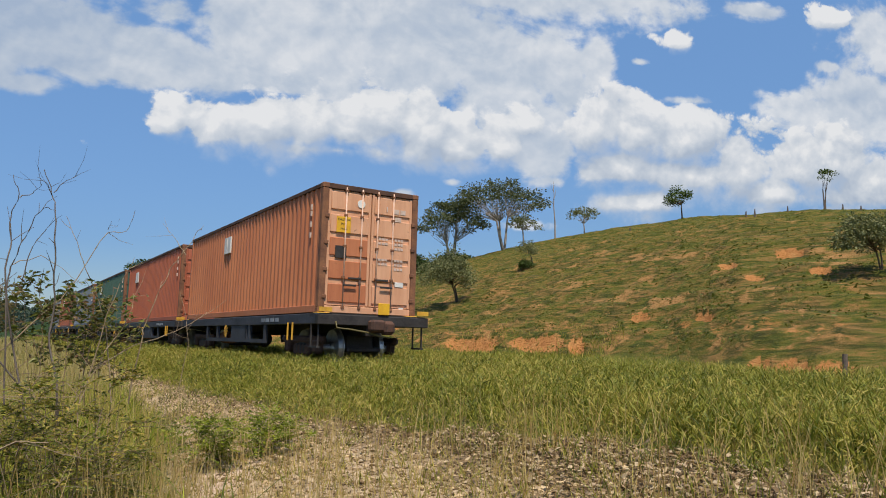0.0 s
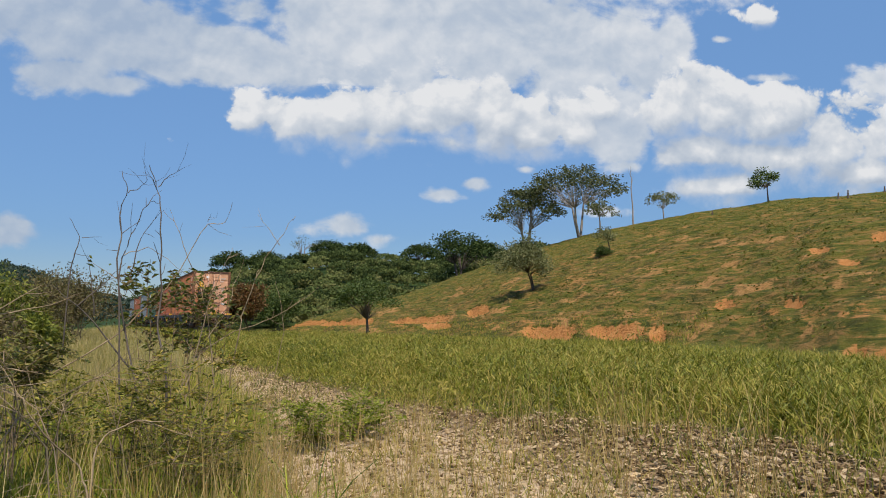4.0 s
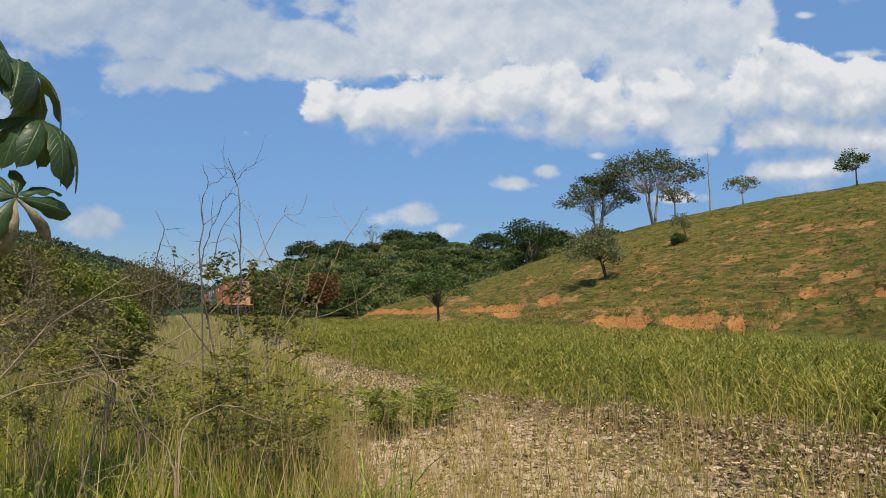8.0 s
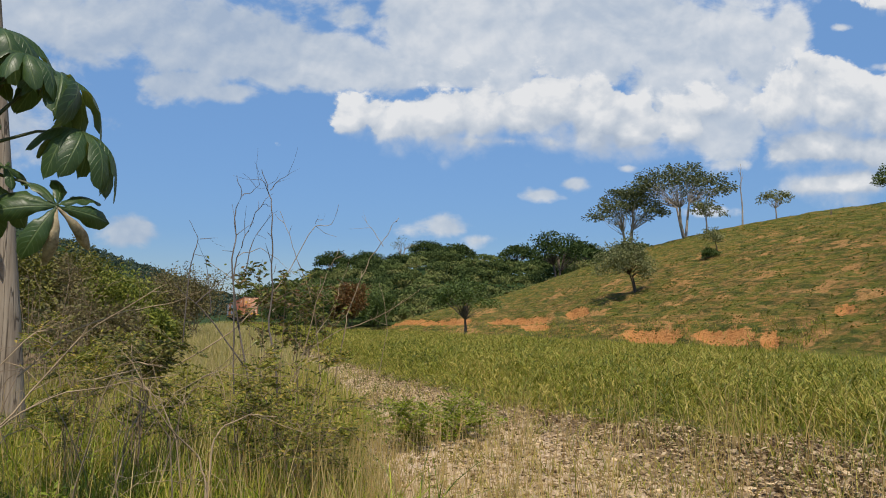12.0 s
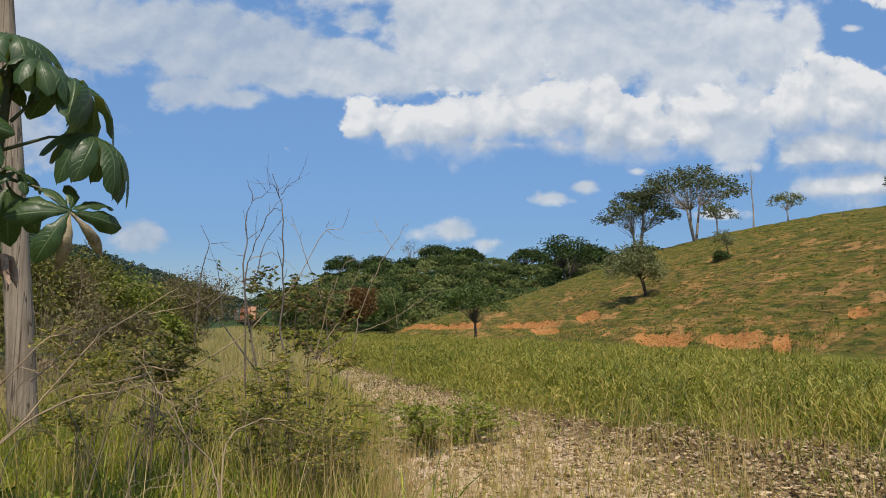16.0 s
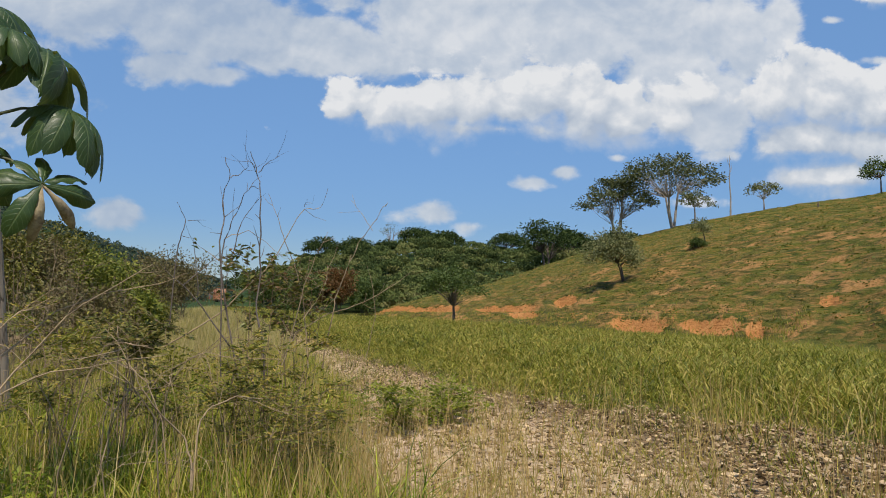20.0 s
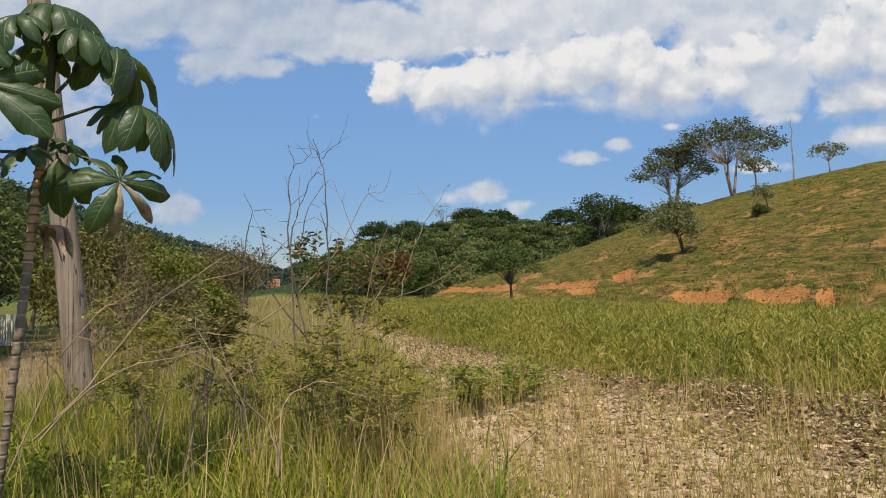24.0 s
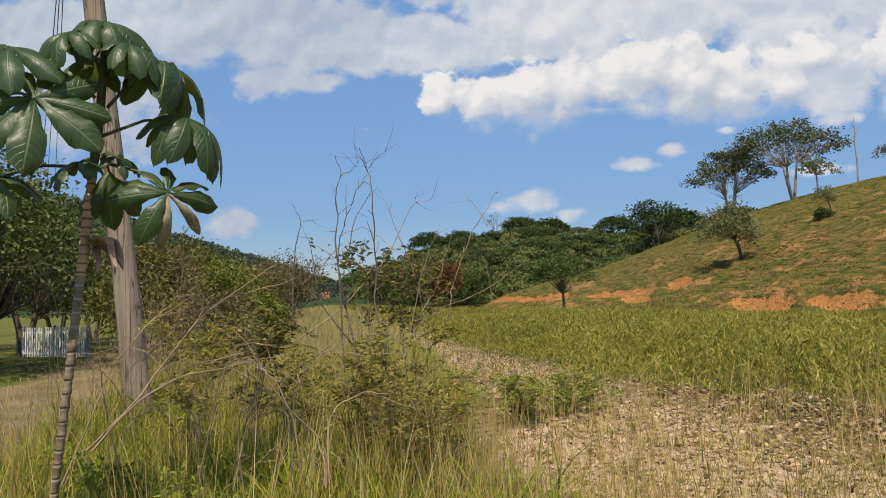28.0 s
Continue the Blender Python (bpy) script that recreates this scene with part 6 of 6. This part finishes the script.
    for i in range(11):
        a, long = rng.uniform(-1.2, 2.2), rng.uniform(0.1, 0.2)
        x, y, curl = 0.26, 0.02, rng.uniform(-1.5, 1.5)
        for r in range(7):
            s, w = r / 6, 0.034 * math.sin(0.35 + r * 0.42)
            cx = x + math.cos(a) * 0.16 * s ** 0.7 + rng.normal(0, 0.006)
            cy = y + math.sin(a) * 0.09 * s ** 0.7 + rng.normal(0, 0.006)
            cz = 1.97 + 0.05 * math.sin(3 * s) - long * s ** 1.3
            b1, b2 = a + curl + 2.2 * s, a + curl + 2.2 * s + 2.0
            vs += [(cx + w * math.cos(b1), cy + w * math.sin(b1), cz + 0.01), (cx, cy, cz - 0.01), (cx + w * math.cos(b2), cy + w * math.sin(b2), cz + 0.01)]
        b = 21 * i
        for r in range(6):
            fs += [[b + 3 * r + k, b + 3 * r + k + 1, b + 3 * r + k + 4, b + 3 * r + k + 3] for k in (0, 1)]
    shared("dead_leaf", mesh_of("dead_leaf", np.array(vs), np.array(fs), [M["leaf_dead"]]), tree, label="shrivelled brown leaf")
    return tree


def big_leaf(name, dark, light, vein):
    m, n = material(name)
    at = n.add("ShaderNodeTexCoord").outputs["Object"]
    a = n.noise(at, 5.0, 4.0, 0.6).outputs["Fac"]
    b = n.noise(at, 45.0, 3.0, 0.6).outputs["Fac"]
    colour = n.ramp(n.math("ADD", n.math("MULTIPLY", a, 0.7), n.math("MULTIPLY", b, 0.3)), [(0.3, dark), (0.65, light)])
    across, along = n.field("across"), n.field("along")
    side = n.math("FRACT", n.math("ADD", n.math("MULTIPLY", along, 11.0), n.math("MULTIPLY", across, -1.6)))
    ribs = n.math("MAXIMUM", n.smooth(across, 0.10, 0.03), n.math("MULTIPLY", n.smooth(side, 0.16, 0.04), 0.55))
    colour = n.mix(ribs, colour, (*vein, 1))
    bump = n.add("ShaderNodeBump", {"Strength": 0.5, "Distance": 0.006, "Height": n.math("SUBTRACT", n.math("MULTIPLY", b, 0.3), ribs)}).outputs[0]
    skin = n.add("ShaderNodeBsdfPrincipled", {"Base Color": colour, "Roughness": 0.44, "Specular IOR Level": 0.55, "Normal": bump})
    glow = n.add("ShaderNodeBsdfTranslucent", {0: n.mix(0.6, colour, (0.2, 0.21, 0.025, 1))})
    n.add("ShaderNodeOutputMaterial", {0: n.add("ShaderNodeMixShader", {0: 0.34, 1: skin.outputs[0], 2: glow.outputs[0]}).outputs[0]})
    return m


M["leaf_big"] = big_leaf("leaf_big", (0.016, 0.045, 0.010), (0.055, 0.105, 0.024), (0.13, 0.18, 0.06))
M["leaf_pale"] = worn("leaf_pale", (0.46, 0.37, 0.22), (0.14, 0.09, 0.04), 14.0, 60.0, 0.7)
M["leaf_dead"] = worn("leaf_dead", (0.6, 0.42, 0.3), (0.14, 0.07, 0.05), 10.0, 60.0, 0.8)
def ringed_bark(name, light, dark, scar, every):
    """Bark crossed by the ring scars of fallen leaves."""
    m, n = material(name)
    at = n.add("ShaderNodeTexCoord").outputs["Object"]
    stain, grain = n.noise(at, 7.0, 4.0, 0.6).outputs["Fac"], n.noise(at, 60.0, 3.0, 0.6).outputs["Fac"]
    colour = n.ramp(n.math("ADD", n.math("MULTIPLY", stain, 0.7), n.math("MULTIPLY", grain, 0.3)), [(0.35, dark), (0.65, light)])
    up = n.math("ADD", n.add("ShaderNodeSeparateXYZ", {0: at}).outputs[2], n.math("MULTIPLY", stain, 0.012))
    ring = n.smooth(n.math("FRACT", n.math("MULTIPLY", up, 1 / every)), 0.26, 0.1)
    surface(n, n.mix(n.math("MULTIPLY", ring, 0.8), colour, (*scar, 1)), 0.8, 0.0, n.math("SUBTRACT", grain, n.math("MULTIPLY", ring, 2.0)), 0.6, 0.006)
    return m


M["bark_ring"] = ringed_bark("bark_ring", (0.36, 0.27, 0.18), (0.09, 0.06, 0.04), (0.42, 0.33, 0.23), 0.075)
M["bark_tan"] = ringed_bark("bark_tan", (0.58, 0.37, 0.2), (0.34, 0.19, 0.1), (0.11, 0.06, 0.035), 0.05)
M["stalk"] = worn("stalk", (0.10, 0.12, 0.04), (0.06, 0.06, 0.03), 6.0, 40.0, 0.6)
make_cecropia()


def bare_twigs(name, label, place, stems, seed, mat, side_twigs=5, twist=0.0):
    """Leafless stems drawn by a few bends each, with short side twigs."""
    rng = np.random.default_rng(seed)

    def build():
        paths = []
        for radius, *pts in stems:
            radius = radius * (1.15 if mat is M["twig_grey"] else 0.85)
            pts = np.array([(x, rng.normal(0, 0.04) + y, z) for x, y, z in pts])
            s = np.linspace(0, len(pts) - 1, 4 * (len(pts) - 1) + 1)
            line = np.stack([np.interp(s, np.arange(len(pts)), pts[:, i]) for i in range(3)], -1)
            line[1:-1] += rng.normal(0, 0.008, (len(line) - 2, 3))
            line[1:-1] = line[1:-1] * 0.6 + (line[:-2] + line[2:]) * 0.2
            paths.append([(p, radius * (1 - 0.72 * i / (len(line) - 1))) for i, p in enumerate(line)])
            for _ in range(side_twigs):
                i = rng.integers(len(line) // 3, len(line) - 1)
                d = line[i + 1] - line[i]
                d = d / np.linalg.norm(d) + rng.normal(0, 0.55, 3)
                L = rng.uniform(0.06, 0.2)
                q = line[i] + d * L * 0.5 + rng.normal(0, 0.01, 3)
                paths.append([(line[i], radius * 0.4), (q, radius * 0.3), (q + (d + rng.normal(0, 0.3, 3)) * L * 0.5, radius * 0.15)])
        return paths, None
    return plant(name, label, "bush", place, build, mat, None, "", ("branchwork", "crown"), twist, 5)


TWIGS_TALL = [  # thickness, then the bends of each stem
    (0.0086, (0.06, -0.01, 0.91), (0.04, -0.00, 1.28), (-0.02, 0.00, 1.54), (0.00, -0.00, 1.89), (-0.01, 0.00, 2.27), (-0.02, 0.00, 2.55), (-0.04, 0.00, 2.72), (-0.11, 0.01, 2.89)),
    (0.0036, (-0.04, 0.00, 2.71), (0.02, -0.00, 2.79), (0.11, -0.01, 2.85)),
    (0.0036, (-0.04, 0.00, 2.68), (-0.09, 0.01, 2.76), (-0.16, 0.01, 2.81)),
    (0.0072, (-0.13, 0.11, 0.95), (-0.26, 0.12, 1.57), (-0.33, 0.12, 2.14), (-0.30, 0.12, 2.33), (-0.32, 0.12, 2.52), (-0.26, 0.12, 2.69), (-0.31, 0.12, 2.84)),
    (0.0036, (-0.26, 0.12, 2.66), (-0.18, 0.12, 2.72), (-0.12, 0.11, 2.78)),
    (0.0058, (-0.28, -0.08, 1.02), (-0.32, -0.08, 1.98), (-0.30, -0.08, 2.12), (-0.23, -0.08, 2.30), (-0.18, -0.09, 2.47), (-0.11, -0.09, 2.56), (-0.04, -0.10, 2.56)),
    (0.0043, (-0.21, 0.07, 2.04), (-0.17, 0.06, 2.25), (-0.07, 0.06, 2.42), (-0.03, 0.05, 2.49)),
]
M["leaf_weed"] = leafy("leaf_weed", [(0.09, 0.125, 0.009), (0.2, 0.25, 0.016), (0.33, 0.35, 0.035)], 0.38)
M["leaf_shoot"] = leafy("leaf_shoot", [(0.042, 0.058, 0.01), (0.1, 0.122, 0.018), (0.2, 0.205, 0.036), (0.19, 0.105, 0.045)], 0.32, 0.45)
bare_twigs("bare_shrub", "bare grey twigs rising above a leafy bush", (0.50, 6.18, 0.0), TWIGS_TALL, 101, M["twig_grey"], 3)
TWIGS_BENT = [  # thickness, then the bends of each stem
    (0.0072, (0.20, 0.07, 1.05), (0.15, 0.08, 1.59), (0.11, 0.08, 1.79), (-0.03, 0.11, 2.15), (-0.10, 0.11, 2.37), (-0.19, 0.12, 2.58)),
    (0.0072, (-1.04, 0.06, 1.21), (-0.57, 0.05, 1.52), (-0.25, 0.03, 1.85), (-0.12, 0.02, 2.04), (0.11, -0.02, 2.47), (0.25, -0.04, 2.46), (0.29, -0.05, 2.63)),
    (0.0029, (0.11, -0.02, 2.47), (0.12, -0.02, 2.53)),
    (0.0058, (-0.10, -0.19, 1.09), (0.07, -0.21, 1.45), (0.17, -0.23, 1.59), (0.26, -0.25, 1.78), (0.28, -0.25, 1.94)),
    (0.0065, (-0.06, -0.09, 1.08), (0.07, -0.11, 1.55), (0.12, -0.12, 1.83), (0.22, -0.14, 2.07), (0.30, -0.15, 2.24)),
    (0.0043, (-0.55, 0.05, 2.15), (-0.36, 0.04, 2.24), (-0.22, 0.03, 2.14), (-0.07, 0.01, 2.01)),
]
bare_twigs("bare_shrub", "bent leafless twigs beside the gravel", (0.77, 6.35, 0.0), TWIGS_BENT, 102, M["twig"], 2)
TWIGS_EAST = [  # thickness, then the bends of each stem
    (0.0079, (-0.06, 0.11, 1.03), (0.01, 0.10, 1.54), (0.03, 0.09, 1.69), (0.12, 0.08, 1.94), (0.23, 0.05, 2.19), (0.31, 0.03, 2.32), (0.41, 0.00, 2.50), (0.47, -0.01, 2.57)),
    (0.0043, (0.33, 0.03, 2.30), (0.25, 0.05, 2.45), (0.16, 0.07, 2.59)),
    (0.0043, (0.27, -0.17, 1.13), (0.34, -0.18, 1.52), (0.31, -0.18, 1.77), (0.27, -0.16, 1.97)),
    (0.0058, (-0.39, 0.07, 1.30), (-0.04, 0.01, 1.54), (0.26, -0.06, 1.63), (0.51, -0.13, 1.79), (0.65, -0.17, 1.91)),
]
bare_twigs("bare_shrub", "leafless forked twigs beside the gravel", (1.19, 6.48, 0.0), TWIGS_EAST, 103, M["twig"], 2)
TWIGS_WEST = [  # thickness, then the bends of each stem
    (0.0058, (-0.28, 0.30, 1.27), (-0.24, 0.30, 2.11), (-0.21, 0.30, 2.27), (-0.16, 0.30, 2.37), (-0.26, 0.30, 2.54)),
    (0.0029, (-0.16, 0.30, 2.37), (-0.00, 0.30, 2.38)),
    (0.0072, (0.35, 0.08, 1.09), (0.00, 0.10, 1.57), (-0.17, 0.10, 1.76), (-0.37, 0.10, 1.94)),
    (0.0058, (-0.17, 0.10, 1.76), (0.01, 0.10, 1.94), (0.20, 0.09, 2.14)),
    (0.0043, (-0.04, 0.20, 1.68), (-0.08, 0.20, 2.10), (-0.11, 0.20, 2.21)),
]
bare_twigs("bare_shrub", "thin leafless twigs above the grass", (0.07, 6.81, 0.0), TWIGS_WEST, 104, M["twig_grey"], 1)
CANES = [  # thickness, then the bends of each stem
    (0.0094, (0.43, -0.49, 0.50), (0.42, -0.49, 0.70), (0.39, -0.49, 0.79), (0.19, -0.49, 1.00), (0.10, -0.50, 1.18), (0.05, -0.50, 1.25)),
    (0.0086, (0.43, -0.59, 0.53), (0.45, -0.59, 0.90), (0.52, -0.59, 0.99), (0.72, -0.61, 1.05), (0.82, -0.62, 1.03)),
    (0.0079, (-0.87, -0.55, 0.81), (-0.59, -0.48, 1.09), (-0.29, -0.43, 1.53), (0.04, -0.40, 1.76), (0.15, -0.39, 1.83)),
    (0.0072, (-0.82, -0.64, 0.82), (-0.60, -0.59, 1.07), (-0.34, -0.54, 1.21), (0.04, -0.50, 1.26), (0.26, -0.49, 1.29)),
    (0.0065, (-0.67, -0.09, 1.26), (-0.41, -0.04, 1.53), (-0.10, -0.01, 1.66), (0.19, 0.01, 1.73), (0.36, 0.01, 1.80)),
    (0.0065, (-0.95, -0.68, 0.66), (-0.71, -0.61, 1.30), (-0.49, -0.56, 1.54), (-0.34, -0.54, 1.63)),
]
bare_twigs("bare_shrub", "long arching bare canes over the grass", (-0.42, 5.10, 0.0), CANES, 105, M["twig"], 3)

def shoots(stems, wide, low, high, seed, leaf=0.072, skew=0.0):
    """Upright slim stems; their upper ends carry leaves set round the stem."""
    def build():
        rng = np.random.default_rng(seed)
        paths, pts, ways = [], [], []
        for i in range(stems):
            s = (i + rng.uniform(0, 1)) / stems - 0.5
            tip = np.array([wide * s, rng.normal(0, 0.15), rng.uniform(low + 0.6 * (high - low), high) - skew * s])
            foot = np.array([wide * 0.25 * s, rng.normal(0, 0.05), 0.0])
            mid = foot * 0.4 + tip * 0.6 + rng.normal(0, 0.04, 3)
            line = [foot, foot * 0.6 + mid * 0.4 + rng.normal(0, 0.02, 3), mid, mid * 0.45 + tip * 0.55 + rng.normal(0, 0.015, 3), tip]
            paths.append([(p, 0.0038 * (1 - 0.17 * k)) for k, p in enumerate(line)])
            lines = [line[2:]]
            for _ in range(7):
                q = mid + (tip - mid) * rng.uniform(0.15, 0.95)
                e = q + np.array([rng.normal(0, 0.16), rng.normal(0, 0.14), rng.uniform(0.05, 0.25)])
                paths.append([(q, 0.003), (q * 0.5 + e * 0.5 + rng.normal(0, 0.01, 3), 0.0025), (e, 0.0015)])
                lines.append([q, q * 0.5 + e * 0.5, e])
            for ln in lines:
                ln = np.array(ln)
                for _ in range(12):
                    t = rng.uniform(0.15, 1) * (len(ln) - 1)
                    k = min(int(t), len(ln) - 2)
                    p = ln[k] + (ln[k + 1] - ln[k]) * (t - k)
                    if p[2] < low + rng.normal(0, 0.14):
                        continue
                    a = rng.uniform(0, 6.28)
                    pts.append(p + rng.normal(0, 0.018, 3))
                    ways.append((np.cos(a), np.sin(a), rng.uniform(-0.3, 1.1)))
        k = len(pts)
        return paths, leaves_arrays(np.array(pts), np.array(ways), leaf * rng.uniform(0.6, 1.25, k), leaf * 0.36)
    return build


plant("bush", "leafy bush with upright shoots among bare twigs", "bush", (0.56, 6.5, 0.1), shoots(9, 0.8, 1.3, 2.05, 110), M["twig_dry"], M["leaf_shoot"], "near bushes")
plant("bush", "lower leafy bush with half-dry leaves among bare twigs", "bush", (0.92, 6.7, 0.1), shoots(6, 0.5, 1.3, 1.9, 119), M["twig_dry"], M["leaf_shoot"], "near bushes")
def sprays(height, wide, seed, canes=7, twigs=11, leaf=0.042, low=0.12):
    """Arching thin canes whose side twigs carry two rows of narrow leaflets."""
    def build():
        rng = np.random.default_rng(seed)
        paths, pts, ways = [], [], []
        for i in range(canes):
            a = rng.uniform(0, 6.28)
            out = np.array([np.cos(a), np.sin(a), 0]) * wide * rng.uniform(0.3, 0.62)
            top = height * rng.uniform(max(0.4, 1.5 * low), 1.05)
            line = []
            for k in range(9):
                s = k / 8
                line.append(out * s ** 1.5 + np.array([0, 0, top * np.sin(s * 1.9) / np.sin(1.57)]) + rng.normal(0, 0.012, 3) * (k > 0))
            line = np.array(line)
            paths.append([(p, 0.0048 * (1 - 0.08 * k)) for k, p in enumerate(line)])
            for _ in range(twigs):
                t = rng.uniform(low, 1) ** 0.8 * 8
                k = min(int(t), 7)
                p = line[k] + (line[k + 1] - line[k]) * (t - k)
                b = rng.uniform(0, 6.28)
                d = np.array([np.cos(b), np.sin(b), rng.uniform(-0.3, 1.2)])
                d /= np.linalg.norm(d)
                far = rng.uniform(0.12, 0.3)
                e = p + d * far - np.array([0, 0, 0.25 * far * far / 0.3])
                paths.append([(p, 0.002), ((p + e) / 2 + np.array([0, 0, 0.012]), 0.0016), (e, 0.001)])
                side = np.cross(d, (0, 0, 1.0))
                for j in range(int(far / 0.013)):
                    s = 0.12 + 0.88 * j / (far / 0.013)
                    flip = 1 if j % 2 else -1
                    pts.append(p + (e - p) * s)
                    ways.append(d * 0.55 + side * flip + np.array([0, 0, rng.normal(0.05, 0.3)]))
        k = len(pts)
        return paths, leaves_arrays(np.array(pts), np.array(ways), leaf * rng.uniform(0.7, 1.2, k), leaf * 0.34, 0.15, rng.normal(0, 0.6, (k, 3)) + np.array([0, 0, 0.7]))
    return build


M["leaf_thorn"] = leafy("leaf_thorn", [(0.032, 0.043, 0.008), (0.085, 0.1, 0.016), (0.18, 0.175, 0.033), (0.3, 0.24, 0.06)], 0.28)
M["leaf_sprawl"] = leafy("leaf_sprawl", [(0.05, 0.064, 0.008), (0.135, 0.148, 0.016), (0.25, 0.245, 0.03), (0.42, 0.3, 0.06)], 0.33)
for x, y, high, wide, seed, canes, twigs, leaf, mat, text in (
        (-0.5, 6.15, 1.45, 0.55, 111, 8, 16, 0.055, "leaf_thorn", "thorny bush with fine dark leaves in the grass"), (-1.0, 6.4, 1.45, 1.1, 112, 8, 13, 0.05, "leaf_sprawl", "thorny bush with fine olive leaves in the grass"),
        (-0.25, 6.4, 1.25, 0.9, 129, 7, 12, 0.05, "leaf_sprawl", "thorny bush with fine olive leaves in the grass"), (0.62, 5.3, 1.3, 1.1, 113, 11, 15, 0.045, "leaf_sprawl", "sprawling fine-leaved bush at the edge of the gravel"),
        (0.2, 5.6, 1.3, 1.2, 114, 10, 14, 0.045, "leaf_sprawl", "sprawling fine-leaved bush in the grass"), (0.8, 6.1, 0.95, 0.8, 130, 8, 12, 0.045, "leaf_sprawl", "sprawling fine-leaved bush at the edge of the gravel"),
        (-1.15, 8.3, 1.5, 1.3, 132, 7, 12, 0.055, "leaf_sprawl", "fine-leaved bush in the tangle of dry stems")):
    plant("bush", text, "bush", (x, y, 0.03), sprays(high, wide, seed, canes, twigs, leaf, 0.5 if mat == "leaf_thorn" else 0.3), M["twig_dry"], M[mat], "near bushes")


def tangle(count, x0, x1, y0, y1, seed, tall=1.0):
    """Dry stems that rise, arch over and lean on one another."""
    def build():
        rng = np.random.default_rng(seed)
        paths = []
        for _ in range(count):
            x, y, a = rng.uniform(x0, x1), rng.uniform(y0, y1), rng.uniform(0, 6.28)
            reach, top = rng.uniform(0.3, 1.5), tall * rng.uniform(0.8, 1.75)
            line = []
            for k in range(8):
                s = k / 7
                line.append(np.array([x + math.cos(a) * reach * s ** 1.3, y + 0.6 * math.sin(a) * reach * s ** 1.3, top * math.sin(min(1.0, 0.2 + s) * 1.75) - 0.35]) + rng.normal(0, 0.018, 3))
            thick = rng.uniform(0.0028, 0.0058)
            paths.append([(p, thick * (1 - 0.1 * k)) for k, p in enumerate(line)])
            for _ in range(4):
                k = rng.integers(3, 7)
                d = line[k] - line[k - 1]
                e = line[k] + d * rng.uniform(0.4, 1.2) + rng.normal(0, 0.09, 3)
                paths.append([(line[k], thick * 0.5), (e, thick * 0.2)])
        return paths, None
    return build


def dry_stems(label, mat, count, x0, x1, y0, y1, seed, tall=1.0):
    ob = empty("dry_weed", label, "plant", "tangles", pose((x0 + x1) / 2, (y0 + y1) / 2, 0))
    shift = np.array([(x0 + x1) / 2, (y0 + y1) / 2, 0])
    paths, _ = tangle(count, x0, x1, y0, y1, seed, tall)()
    for i in range(0, len(paths), 5):
        v, f = tube_arrays([[(p - shift, r) for p, r in path] for path in paths[i:i + 5]], 5)
        shared("stem", mesh_of("stem", v, f, [mat]), ob)


dry_stems("tangle of pale dry arching stems over the grass", M["twig"], 34, -1.5, 0.5, 4.6, 7.0, 140)
dry_stems("tangle of brown dead stems round the wooden pole", M["twig_dry"], 46, -2.6, -0.2, 7.0, 11.5, 141)
dry_stems("brown dead vines standing before the thicket", M["twig_dry"], 54, -3.6, -1.0, 11.5, 17.0, 142, 1.7)
for x, y, seed in ((2.1, 7.35, 115), (2.45, 7.25, 134)):
    plant("weed", "low feathery bright green weed on the gravel", "plant", (x, y, float(land(np.array(x), np.array(y))) - 0.02), sprays(0.42, 1.15, seed, 11, 14, 0.055), M["twig"], M["leaf_weed"], "near bushes")
plant("bush", "brown half-dry bush behind the wooden pole", "bush", (-2.6, 14.5, 0.05), shrub(1.8, 1.8, 116, 6, 6, 0.11, 0.35, 2, 0.4), M["twig"], M["leaf_dry"], "near bushes")
plant("bush", "yellow-green bush behind the thorny tangle", "bush", (-1.5, 13.0, 0.05), shrub(1.3, 1.4, 117, 6, 7, 0.1, 0.25, 2, 0.4), M["twig"], M["leaf_bush"], "near bushes")
plant("bush", "low dry bush in the tall grass", "bush", (-0.2, 11.0, 0.1), shrub(0.9, 1.2, 118, 5, 6, 0.08, 0.3, 2, 0.35), M["twig"], M["leaf_bush"], "near bushes")
for x, y, high, seed in ((-1.2, 4.0, 0.5, 120), (-0.75, 4.6, 0.6, 121), (-1.35, 5.4, 0.55, 122), (-0.3, 4.2, 0.4, 123), (0.2, 4.6, 0.45, 124), (-1.7, 6.2, 0.6, 125), (0.75, 4.2, 0.4, 126), (-0.1, 7.4, 0.8, 127), (0.35, 8.3, 0.8, 128)):
    plant("herb", "yellow-green leafy herb standing in the tall grass", "plant", (x, y, 0.03), shrub(high, high * 1.1, seed, 4, 5, 0.06, 0.2, 2, 0.32, 0.3, 0.6), M["twig"], M["leaf_weed"], "herbs in the grass")
fence_post = empty("fence_post", "dark weathered wooden post in the meadow", "post", m=pose(*spot(61.4, 15.5)))
part("post", rod((0, 0, -0.2), (0.14, 0.03, 1.0), 0.055, 0.046, 9), M["bark_dark"], fence_post)

motions()
